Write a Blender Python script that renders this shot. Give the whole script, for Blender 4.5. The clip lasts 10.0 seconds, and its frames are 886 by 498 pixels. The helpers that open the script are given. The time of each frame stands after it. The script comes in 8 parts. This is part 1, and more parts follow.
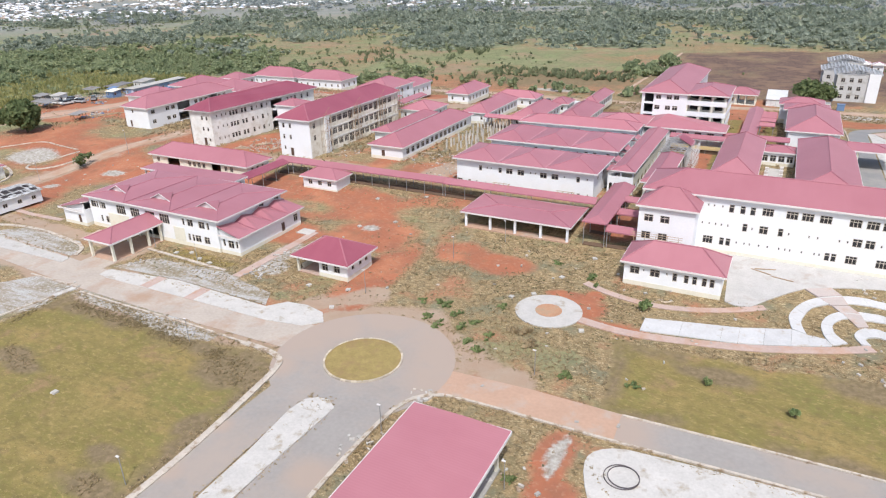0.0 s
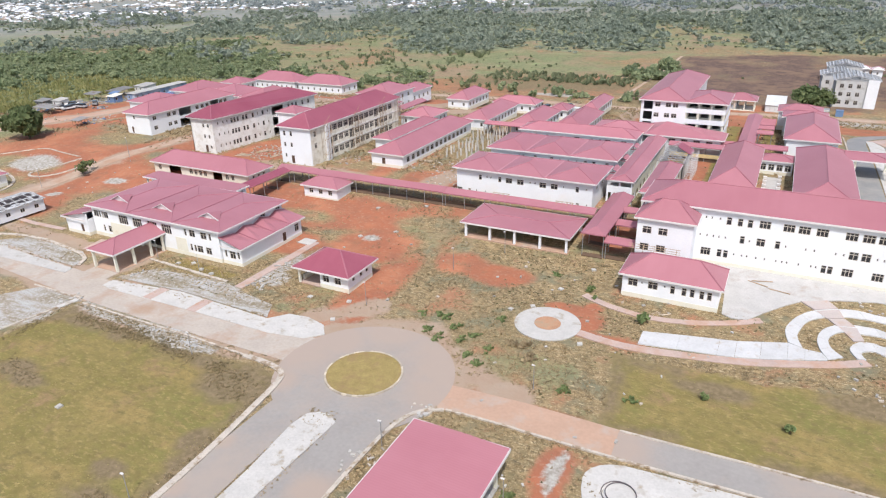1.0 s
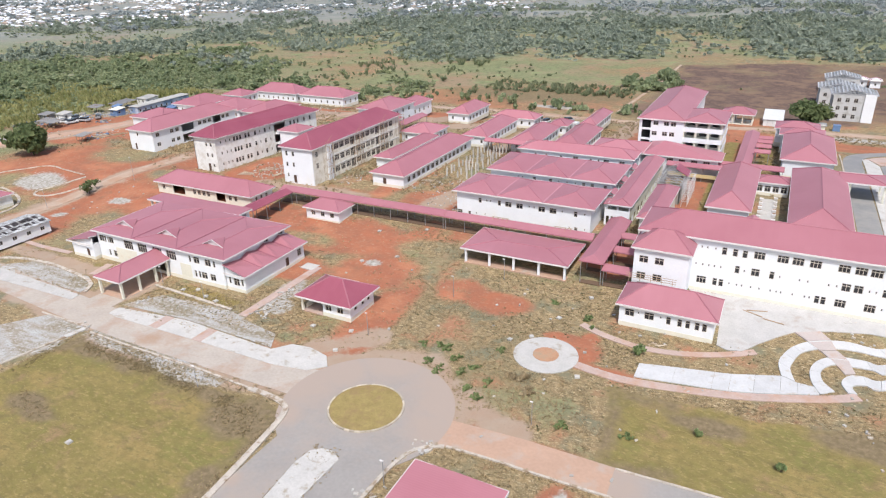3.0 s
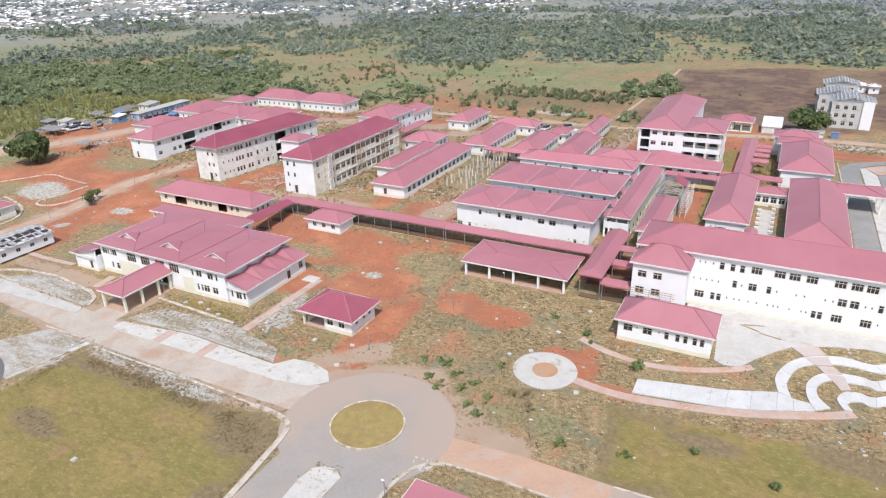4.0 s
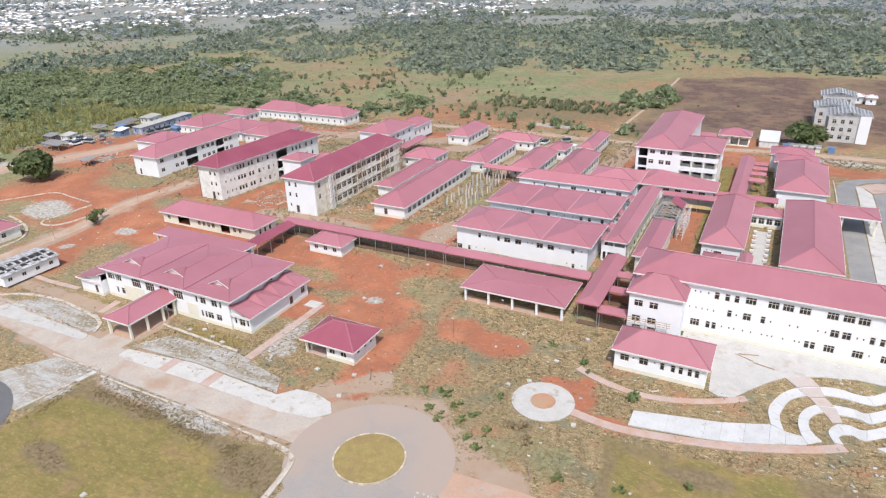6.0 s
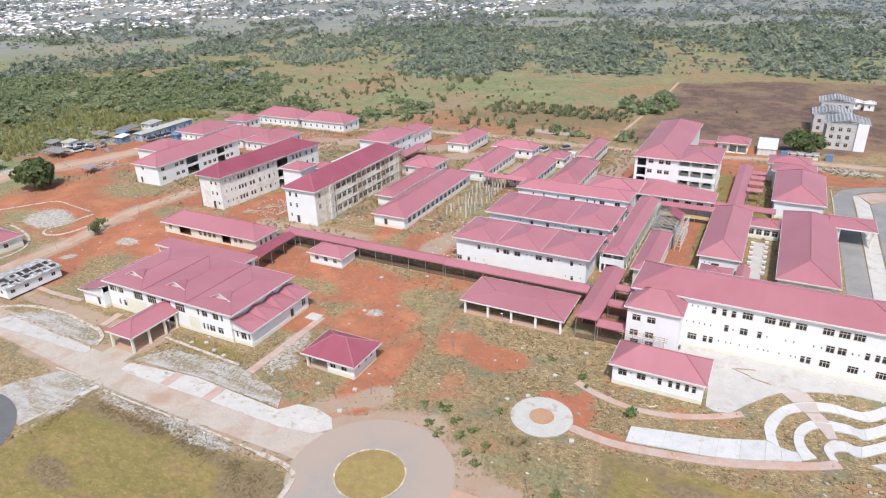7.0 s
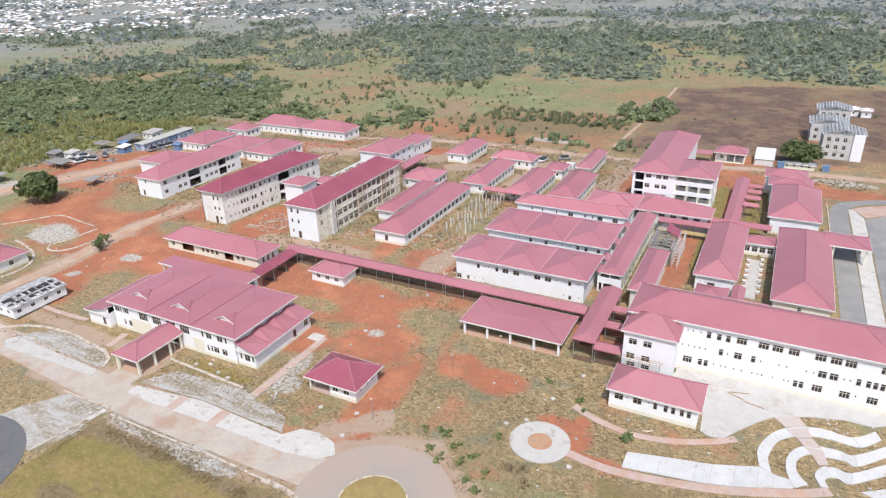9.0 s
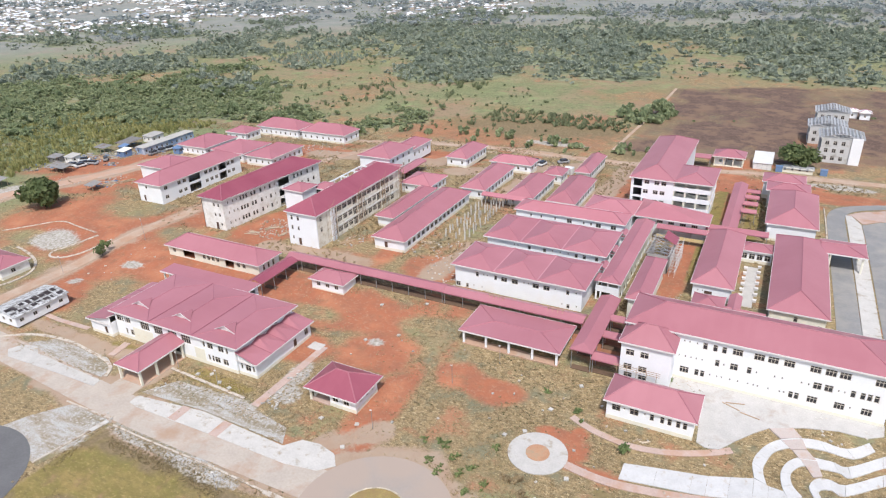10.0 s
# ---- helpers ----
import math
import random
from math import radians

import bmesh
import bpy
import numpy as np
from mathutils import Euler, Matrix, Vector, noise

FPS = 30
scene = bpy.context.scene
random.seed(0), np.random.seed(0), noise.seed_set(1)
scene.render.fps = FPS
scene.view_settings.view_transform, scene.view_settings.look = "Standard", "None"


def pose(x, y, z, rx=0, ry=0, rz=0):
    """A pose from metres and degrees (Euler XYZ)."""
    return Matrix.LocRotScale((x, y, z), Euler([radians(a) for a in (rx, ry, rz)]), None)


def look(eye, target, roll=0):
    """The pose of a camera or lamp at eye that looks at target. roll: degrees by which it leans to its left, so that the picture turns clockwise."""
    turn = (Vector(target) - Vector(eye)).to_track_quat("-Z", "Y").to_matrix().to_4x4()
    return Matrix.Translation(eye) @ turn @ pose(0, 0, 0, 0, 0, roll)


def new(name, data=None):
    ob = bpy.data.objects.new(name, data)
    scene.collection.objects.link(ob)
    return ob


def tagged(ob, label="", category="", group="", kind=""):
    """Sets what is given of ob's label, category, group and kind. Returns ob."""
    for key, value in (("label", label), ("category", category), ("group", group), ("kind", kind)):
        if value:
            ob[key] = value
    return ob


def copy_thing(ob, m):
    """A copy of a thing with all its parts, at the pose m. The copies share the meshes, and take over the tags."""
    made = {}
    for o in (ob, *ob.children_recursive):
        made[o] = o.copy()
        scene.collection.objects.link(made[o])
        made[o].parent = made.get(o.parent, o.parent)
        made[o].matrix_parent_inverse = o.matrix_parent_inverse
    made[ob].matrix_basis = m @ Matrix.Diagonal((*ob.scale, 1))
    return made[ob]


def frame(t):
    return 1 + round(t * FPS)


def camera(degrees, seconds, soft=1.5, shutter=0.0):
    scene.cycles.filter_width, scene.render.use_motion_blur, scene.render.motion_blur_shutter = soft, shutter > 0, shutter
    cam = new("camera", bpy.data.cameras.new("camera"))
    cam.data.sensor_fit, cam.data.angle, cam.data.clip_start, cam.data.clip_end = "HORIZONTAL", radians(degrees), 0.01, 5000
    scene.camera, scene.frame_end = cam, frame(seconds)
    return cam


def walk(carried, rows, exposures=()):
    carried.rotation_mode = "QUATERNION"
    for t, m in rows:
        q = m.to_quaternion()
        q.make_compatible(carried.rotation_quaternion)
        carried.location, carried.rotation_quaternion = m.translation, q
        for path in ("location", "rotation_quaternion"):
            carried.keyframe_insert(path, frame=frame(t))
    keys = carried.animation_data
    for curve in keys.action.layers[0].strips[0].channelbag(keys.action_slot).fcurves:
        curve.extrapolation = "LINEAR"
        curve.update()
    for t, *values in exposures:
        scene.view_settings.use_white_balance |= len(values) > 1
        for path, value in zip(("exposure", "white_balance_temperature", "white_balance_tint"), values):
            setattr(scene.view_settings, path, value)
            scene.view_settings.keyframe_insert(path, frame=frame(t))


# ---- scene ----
cam = camera(67.92, 10.0, soft=1.2)
PATH = [
    (0, (0.000, 0.000, 47.999), (-42.442, 81.166, 7.864), -1.385),
    (0.5, (0.078, -0.023, 49.066), (-42.376, 81.110, 8.877), -1.350),
    (1, (0.083, 0.037, 50.335), (-42.361, 81.132, 10.060), -1.367),
    (1.5, (0.121, 0.110, 51.706), (-42.358, 81.170, 11.397), -1.396),
    (2, (0.109, 0.207, 53.134), (-42.359, 81.232, 12.743), -1.421),
    (2.5, (0.103, 0.294, 54.547), (-42.376, 81.282, 14.095), -1.413),
    (4, (0.070, 0.480, 58.880), (-42.393, 81.395, 18.265), -1.455),
    (4.5, (0.113, 0.493, 60.304), (-42.363, 81.378, 19.641), -1.452),
    (5, (0.042, 0.721, 61.832), (-42.417, 81.567, 21.075), -1.514),
    (5.5, (0.053, 0.839, 63.339), (-42.404, 81.655, 22.522), -1.539),
    (7, (0.038, 1.126, 67.862), (-42.343, 81.895, 26.871), -1.535),
    (7.5, (-0.033, 1.232, 69.362), (-42.380, 81.989, 28.313), -1.535),
    (8, (-0.072, 1.361, 70.820), (-42.395, 82.101, 29.712), -1.557),
    (8.5, (-0.060, 1.424, 72.369), (-42.379, 82.140, 31.210), -1.573),
    (9, (-0.020, 1.529, 73.858), (-42.242, 81.995, 32.113), -1.640),
    (9.5, (0.001, 1.718, 75.429), (-42.126, 81.968, 33.176), -1.681),
    (10, (0.101, 1.921, 76.997), (-42.017, 82.126, 34.651), -1.703),
]
walk(cam, [(t, look(eye, target, roll)) for t, eye, target, roll in PATH])

# ---- world and sun ----
SUN = Vector((0.39, -0.74, 1.24)).normalized()
sky_world = bpy.data.worlds.new("sky")
sky_world.use_nodes = True
scene.world = sky_world
wn = sky_world.node_tree
sky = wn.nodes.new("ShaderNodeTexSky")
sky.sky_type = "NISHITA"
sky.sun_disc = False
sky.sun_elevation = math.asin(SUN.z)
sky.sun_rotation = math.atan2(SUN.x, SUN.y)
sky.dust_density = 3.0
wn.nodes["Background"].inputs["Strength"].default_value = 0.15
wn.links.new(sky.outputs[0], wn.nodes["Background"].inputs["Color"])
sun_data = bpy.data.lights.new("sun", "SUN")
sun_data.energy, sun_data.angle, sun_data.color = 3.15, radians(0.6), (1.0, 0.975, 0.945)
sun = new("sun", sun_data)
sun.matrix_world = look((0, 0, 300), Vector((0, 0, 300)) - SUN)
scene.view_settings.exposure = 0.22


# ---- materials ----
def material(name, base, rough=0.8, metal=0.0, spread=0.12, scale=0.6, bump=0.0, bump_scale=8.0, coord="Object", spec=0.3, per_object=0.0, other=None, other_scale=0.1, edge=(0.5, 0.6), dusty=(), dust_tint=(0.355, 0.288, 0.245)):
    """A surface with variation at two scales and a fine relief."""
    m = bpy.data.materials.new(name)
    m.use_nodes = True
    nt = m.node_tree
    b = nt.nodes["Principled BSDF"]
    b.inputs["Roughness"].default_value, b.inputs["Metallic"].default_value = rough, metal
    b.inputs["Specular IOR Level"].default_value = spec
    tc = nt.nodes.new("ShaderNodeNewGeometry")
    n1, n2 = nt.nodes.new("ShaderNodeTexNoise"), nt.nodes.new("ShaderNodeTexNoise")
    n1.inputs["Scale"].default_value, n2.inputs["Scale"].default_value = scale, scale * 9
    n1.inputs["Detail"].default_value = n2.inputs["Detail"].default_value = 5
    for n in (n1, n2):
        nt.links.new(tc.outputs["Position"], n.inputs["Vector"])
    add = nt.nodes.new("ShaderNodeMath")
    add.operation = "ADD"
    nt.links.new(n1.outputs["Fac"], add.inputs[0])
    nt.links.new(n2.outputs["Fac"], add.inputs[1])
    ramp = nt.nodes.new("ShaderNodeMapRange")
    ramp.inputs["From Min"].default_value, ramp.inputs["From Max"].default_value = 0.55, 1.45
    ramp.inputs["To Min"].default_value, ramp.inputs["To Max"].default_value = 1 - spread, 1 + spread
    nt.links.new(add.outputs[0], ramp.inputs["Value"])
    mul = nt.nodes.new("ShaderNodeVectorMath")
    mul.operation = "SCALE"
    mul.inputs[0].default_value = base
    nt.links.new(ramp.outputs[0], mul.inputs["Scale"])
    out = mul.outputs[0]
    if other:
        n4 = nt.nodes.new("ShaderNodeTexNoise")
        n4.inputs["Scale"].default_value, n4.inputs["Detail"].default_value, n4.inputs["Roughness"].default_value = other_scale, 7, 0.65
        nt.links.new(tc.outputs["Position"], n4.inputs["Vector"])
        r4 = nt.nodes.new("ShaderNodeMapRange")
        r4.inputs["From Min"].default_value, r4.inputs["From Max"].default_value = edge
        nt.links.new(n4.outputs["Fac"], r4.inputs["Value"])
        x4 = nt.nodes.new("ShaderNodeMix")
        x4.data_type = "RGBA"
        nt.links.new(r4.outputs[0], x4.inputs["Factor"])
        nt.links.new(out, x4.inputs["A"])
        x4.inputs["B"].default_value = (*other, 1)
        out = x4.outputs["Result"]
    if dusty:
        n5 = nt.nodes.new("ShaderNodeTexNoise")
        n5.inputs["Scale"].default_value, n5.inputs["Detail"].default_value, n5.inputs["Roughness"].default_value = 0.3, 7, 0.65
        nt.links.new(tc.outputs["Position"], n5.inputs["Vector"])
        far = None
        for px, py, pr in dusty:
            dist = nt.nodes.new("ShaderNodeVectorMath")
            dist.operation = "DISTANCE"
            dist.inputs[1].default_value = (px, py, 0)
            nt.links.new(tc.outputs["Position"], dist.inputs[0])
            near_ = nt.nodes.new("ShaderNodeMapRange")
            near_.inputs["From Min"].default_value, near_.inputs["From Max"].default_value = pr * 1.5, pr * 0.5
            nt.links.new(dist.outputs["Value"], near_.inputs["Value"])
            if far is None:
                far = near_.outputs[0]
            else:
                mx = nt.nodes.new("ShaderNodeMath")
                mx.operation = "MAXIMUM"
                nt.links.new(far, mx.inputs[0])
                nt.links.new(near_.outputs[0], mx.inputs[1])
                far = mx.outputs[0]
        sm = nt.nodes.new("ShaderNodeMath")
        sm.operation = "ADD"
        nt.links.new(far, sm.inputs[0])
        nt.links.new(n5.outputs["Fac"], sm.inputs[1])
        r5 = nt.nodes.new("ShaderNodeMapRange")
        r5.inputs["From Min"].default_value, r5.inputs["From Max"].default_value = 0.6, 1.45
        nt.links.new(sm.outputs[0], r5.inputs["Value"])
        x5 = nt.nodes.new("ShaderNodeMix")
        x5.data_type = "RGBA"
        nt.links.new(r5.outputs[0], x5.inputs["Factor"])
        nt.links.new(out, x5.inputs["A"])
        x5.inputs["B"].default_value = (*dust_tint, 1)
        out = x5.outputs["Result"]
    if per_object:
        info = nt.nodes.new("ShaderNodeObjectInfo")
        r2 = nt.nodes.new("ShaderNodeMapRange")
        r2.inputs["To Min"].default_value, r2.inputs["To Max"].default_value = 1 - per_object, 1 + per_object
        nt.links.new(info.outputs["Random"], r2.inputs["Value"])
        m2 = nt.nodes.new("ShaderNodeVectorMath")
        m2.operation = "SCALE"
        nt.links.new(out, m2.inputs[0])
        nt.links.new(r2.outputs[0], m2.inputs["Scale"])
        out = m2.outputs[0]
    nt.links.new(out, b.inputs["Base Color"])
    if bump:
        n3 = nt.nodes.new("ShaderNodeTexNoise")
        n3.inputs["Scale"].default_value, n3.inputs["Detail"].default_value = bump_scale, 4
        nt.links.new(tc.outputs["Position"], n3.inputs["Vector"])
        bp = nt.nodes.new("ShaderNodeBump")
        bp.inputs["Strength"].default_value, bp.inputs["Distance"].default_value = 0.6, bump
        nt.links.new(n3.outputs["Fac"], bp.inputs["Height"])
        nt.links.new(bp.outputs[0], b.inputs["Normal"])
    m["shade"] = 1
    return m


def roof_material(name, base, fade):
    """Painted ribbed sheet: ribs run up the slope (UV in metres), sheets differ slightly, faded patches."""
    m = bpy.data.materials.new(name)
    m.use_nodes = True
    nt = m.node_tree
    b = nt.nodes["Principled BSDF"]
    b.inputs["Roughness"].default_value = 0.42
    b.inputs["Specular IOR Level"].default_value = 0.32
    uv = nt.nodes.new("ShaderNodeUVMap")
    sep = nt.nodes.new("ShaderNodeSeparateXYZ")
    nt.links.new(uv.outputs[0], sep.inputs[0])
    wave = nt.nodes.new("ShaderNodeMath")
    wave.operation = "MULTIPLY"
    wave.inputs[1].default_value = 2 * math.pi / 0.33
    nt.links.new(sep.outputs["X"], wave.inputs[0])
    sine = nt.nodes.new("ShaderNodeMath")
    sine.operation = "SINE"
    nt.links.new(wave.outputs[0], sine.inputs[0])
    bp = nt.nodes.new("ShaderNodeBump")
    bp.inputs["Strength"].default_value, bp.inputs["Distance"].default_value = 0.08, 0.02
    nt.links.new(sine.outputs[0], bp.inputs["Height"])
    nt.links.new(bp.outputs[0], b.inputs["Normal"])
    snap = nt.nodes.new("ShaderNodeVectorMath")
    snap.operation = "SNAP"
    snap.inputs[1].default_value = (0.99, 6.0, 1)
    nt.links.new(uv.outputs[0], snap.inputs[0])
    white = nt.nodes.new("ShaderNodeTexWhiteNoise")
    nt.links.new(snap.outputs[0], white.inputs["Vector"])
    geo = nt.nodes.new("ShaderNodeNewGeometry")
    no = nt.nodes.new("ShaderNodeTexNoise")
    no.inputs["Scale"].default_value, no.inputs["Detail"].default_value = 0.12, 6
    nt.links.new(geo.outputs["Position"], no.inputs["Vector"])
    info = nt.nodes.new("ShaderNodeObjectInfo")
    a = nt.nodes.new("ShaderNodeMath")
    a.operation = "MULTIPLY_ADD"
    a.inputs[1].default_value = 0.09
    nt.links.new(white.outputs["Value"], a.inputs[0])
    nt.links.new(no.outputs["Fac"], a.inputs[2])
    a2 = nt.nodes.new("ShaderNodeMath")
    a2.operation = "MULTIPLY_ADD"
    a2.inputs[1].default_value = 0.25
    nt.links.new(info.outputs["Random"], a2.inputs[0])
    nt.links.new(a.outputs[0], a2.inputs[2])
    mr = nt.nodes.new("ShaderNodeMapRange")
    mr.inputs["From Min"].default_value, mr.inputs["From Max"].default_value = 0.3, 0.95
    nt.links.new(a2.outputs[0], mr.inputs["Value"])
    mix = nt.nodes.new("ShaderNodeMix")
    mix.data_type = "RGBA"
    mix.inputs["A"].default_value, mix.inputs["B"].default_value = (*base, 1), (*fade, 1)
    nt.links.new(mr.outputs[0], mix.inputs["Factor"])
    nt.links.new(mix.outputs["Result"], b.inputs["Base Color"])
    return m


def glass_material():
    m = bpy.data.materials.new("window_glass")
    m.use_nodes = True
    b = m.node_tree.nodes["Principled BSDF"]
    b.inputs["Base Color"].default_value = (0.035, 0.035, 0.04, 1)
    b.inputs["Roughness"].default_value = 0.12
    b.inputs["Specular IOR Level"].default_value = 0.5
    return m


ROOF = roof_material("red_roof_sheet", (0.325, 0.128, 0.155), (0.38, 0.163, 0.193))
ROOF_DARK = roof_material("deep_red_roof_sheet", (0.225, 0.054, 0.085), (0.295, 0.088, 0.122))
ROOF_PINK = roof_material("faded_red_roof_sheet", (0.375, 0.145, 0.175), (0.43, 0.185, 0.215))
PALE_GUTTER = material("pale_valley_gutter", (0.47, 0.24, 0.27), 0.5, spread=0.15)
SEAM = material("dark_red_flashing", (0.27, 0.10, 0.13), 0.6, spread=0.1)
RIDGE = material("ridge_cap", (0.345, 0.14, 0.175), 0.5, spread=0.08)
WHITE = material("white_paint", (0.72, 0.74, 0.775), 0.75, spread=0.06, scale=0.35, bump=0.004, other=(0.71, 0.70, 0.69), other_scale=0.25, edge=(0.55, 0.8))
CREAM = material("cream_paint", (0.665, 0.645, 0.56), 0.8, spread=0.1, scale=0.4, bump=0.004, other=(0.60, 0.52, 0.40), other_scale=0.4, edge=(0.55, 0.75))
RAW = material("raw_render", (0.70, 0.70, 0.69), 0.9, spread=0.16, scale=0.5, bump=0.01, other=(0.53, 0.50, 0.45), other_scale=0.6, edge=(0.5, 0.72))
RAW_CREAM = material("stained_cream_render", (0.67, 0.645, 0.58), 0.9, spread=0.16, scale=0.5, bump=0.01, other=(0.49, 0.43, 0.335), other_scale=0.7, edge=(0.48, 0.68))
FLAT_WALL = material("grey_plaster", (0.50, 0.505, 0.51), 0.9, spread=0.16, scale=0.5, bump=0.01, other=(0.36, 0.35, 0.33), other_scale=0.5, edge=(0.5, 0.7))
YELLOW = material("ochre_paint", (0.56, 0.45, 0.24), 0.85, spread=0.14, scale=0.5)
GREY_BLOCK = material("grey_blockwork", (0.34, 0.33, 0.31), 0.95, spread=0.2, scale=0.8, bump=0.02)
TRIM = material("fascia_paint", (0.64, 0.62, 0.62), 0.6, spread=0.05)
FRAME = material("window_frame_metal", (0.46, 0.42, 0.37), 0.5, spread=0.1)
GLASS = glass_material()
DOOR = material("brown_door", (0.10, 0.06, 0.045), 0.6, spread=0.15)
ASPHALT_GREY = material("grey_asphalt", (0.225, 0.225, 0.228), 0.92, spread=0.14, scale=0.25, bump=0.01, bump_scale=14, other=(0.30, 0.285, 0.265), other_scale=0.12, edge=(0.45, 0.65))
ASPHALT = material("dusty_asphalt", (0.29, 0.272, 0.258), 0.92, spread=0.12, scale=0.22, bump=0.01, bump_scale=14, other=(0.34, 0.29, 0.255), other_scale=0.09, edge=(0.45, 0.65),
                   dusty=((-36, 69, 6), (-46, 72, 6), (-55, 62, 6), (-33, 61, 4.5), (-53, 54.5, 2.5), (-10.5, 61, 4), (-50.8, 42, 1.2), (-50.6, 34, 1.4), (-37, 40, 2.5), (-31, 62, 6), (-34, 66, 6), (-52, 66, 5)))
ASPHALT_DARK = material("dark_asphalt", (0.13, 0.13, 0.135), 0.9, spread=0.18, scale=0.3, bump=0.01, bump_scale=14)
DUST = material("dirt_track", (0.415, 0.365, 0.32), 0.95, spread=0.14, scale=0.25, bump=0.02, bump_scale=5, other=(0.37, 0.26, 0.19), other_scale=0.17, edge=(0.48, 0.68))
DUST_TAN = material("tan_dirt_track", (0.41, 0.315, 0.245), 0.95, spread=0.16, scale=0.25, bump=0.02, bump_scale=5, other=(0.38, 0.24, 0.165), other_scale=0.2, edge=(0.45, 0.65))
DUST_RED = material("red_dust_road", (0.43, 0.285, 0.21), 0.95, spread=0.12, scale=0.25, bump=0.02, bump_scale=5, other=(0.40, 0.33, 0.28), other_scale=0.3, edge=(0.5, 0.7))
CONCRETE = material("white_concrete", (0.47, 0.455, 0.435), 0.85, spread=0.16, scale=0.45, bump=0.01, bump_scale=9, per_object=0.05, other=(0.31, 0.26, 0.20), other_scale=0.5, edge=(0.55, 0.70))
TERRACE = material("white_terrace_concrete", (0.50, 0.50, 0.505), 0.85, spread=0.14, scale=0.5, bump=0.008, bump_scale=9, per_object=0.04, other=(0.40, 0.34, 0.28), other_scale=0.7, edge=(0.58, 0.72))
CLEAN_CONCRETE = material("pale_concrete", (0.42, 0.41, 0.40), 0.85, spread=0.16, scale=0.5, bump=0.008, bump_scale=9, per_object=0.05, other=(0.34, 0.295, 0.26), other_scale=0.35, edge=(0.54, 0.72))
PALE_PINK = material("pale_pink_paving", (0.435, 0.38, 0.36), 0.85, spread=0.14, scale=0.5, bump=0.01, bump_scale=9, other=(0.41, 0.30, 0.24), other_scale=0.5, edge=(0.5, 0.7))
PINK_PAVE = material("pink_paving", (0.44, 0.335, 0.295), 0.85, spread=0.16, scale=0.4, bump=0.01, bump_scale=9, other=(0.42, 0.255, 0.175), other_scale=0.22, edge=(0.5, 0.68))
def gravel_material():
    """Pale gravel driven over, with tan earth and dry grass showing in streaks."""
    m = bpy.data.materials.new("grey_gravel")
    m.use_nodes = True
    nt = m.node_tree
    b = nt.nodes["Principled BSDF"]
    b.inputs["Roughness"].default_value, b.inputs["Specular IOR Level"].default_value = 0.95, 0.15
    geo, mp = nt.nodes.new("ShaderNodeNewGeometry"), nt.nodes.new("ShaderNodeMapping")
    mp.inputs["Scale"].default_value = (0.3, 1, 1)
    nt.links.new(geo.outputs["Position"], mp.inputs["Vector"])
    out = None
    for scale, lo, hi, stretched, tint in ((0.5, 0.4, 0.6, True, (0.29, 0.235, 0.165)), (0.25, 0.5, 0.62, True, (0.22, 0.185, 0.12)), (1.6, 0.5, 0.64, False, (0.46, 0.455, 0.45)), (4.5, 0.54, 0.64, False, (0.20, 0.17, 0.125)), (6.5, 0.58, 0.66, False, (0.52, 0.51, 0.50))):
        n = nt.nodes.new("ShaderNodeTexNoise")
        n.inputs["Scale"].default_value, n.inputs["Detail"].default_value, n.inputs["Roughness"].default_value = scale, 7, 0.66
        nt.links.new(mp.outputs[0] if stretched else geo.outputs["Position"], n.inputs["Vector"])
        r = nt.nodes.new("ShaderNodeMapRange")
        r.inputs["From Min"].default_value, r.inputs["From Max"].default_value, r.inputs["To Max"].default_value = lo, hi, 0.85
        nt.links.new(n.outputs["Fac"], r.inputs["Value"])
        x = nt.nodes.new("ShaderNodeMix")
        x.data_type = "RGBA"
        nt.links.new(r.outputs[0], x.inputs["Factor"])
        if out is None:
            x.inputs["A"].default_value = (0.40, 0.395, 0.385, 1)
        else:
            nt.links.new(out, x.inputs["A"])
        x.inputs["B"].default_value = (*tint, 1)
        out = x.outputs["Result"]
    nt.links.new(out, b.inputs["Base Color"])
    n = nt.nodes.new("ShaderNodeTexNoise")
    n.inputs["Scale"].default_value = 6
    nt.links.new(geo.outputs["Position"], n.inputs["Vector"])
    bp = nt.nodes.new("ShaderNodeBump")
    bp.inputs["Strength"].default_value, bp.inputs["Distance"].default_value = 0.7, 0.05
    nt.links.new(n.outputs["Fac"], bp.inputs["Height"])
    nt.links.new(bp.outputs[0], b.inputs["Normal"])
    return m


GRAVEL = gravel_material()
# Brown darkened to paint the deep shade beneath the walkway roofs.
SHADE_FLOOR = material("shade_dark_floor", (0.13, 0.085, 0.058), 0.95, spread=0.25, scale=0.6, bump=0.02)
KERB = material("kerb_concrete", (0.47, 0.42, 0.365), 0.9, spread=0.25, scale=0.7, bump=0.01, other=(0.28, 0.21, 0.145), other_scale=0.9, edge=(0.5, 0.62))
SAND = material("orange_sand", (0.41, 0.235, 0.145), 0.95, spread=0.25, scale=0.6, bump=0.02, other=(0.33, 0.25, 0.17), other_scale=0.6, edge=(0.5, 0.65))
STEEL = material("grey_steel", (0.33, 0.33, 0.34), 0.5, 0.4, spread=0.12)
SHED_TIN = material("old_tin", (0.27, 0.265, 0.26), 0.6, 0.2, spread=0.25, scale=0.5, per_object=0.2, other=(0.20, 0.14, 0.10), other_scale=0.5, edge=(0.5, 0.65))
OFFICE_TIN = material("dull_pale_tin", (0.40, 0.385, 0.36), 0.6, spread=0.15, scale=0.5, per_object=0.12)
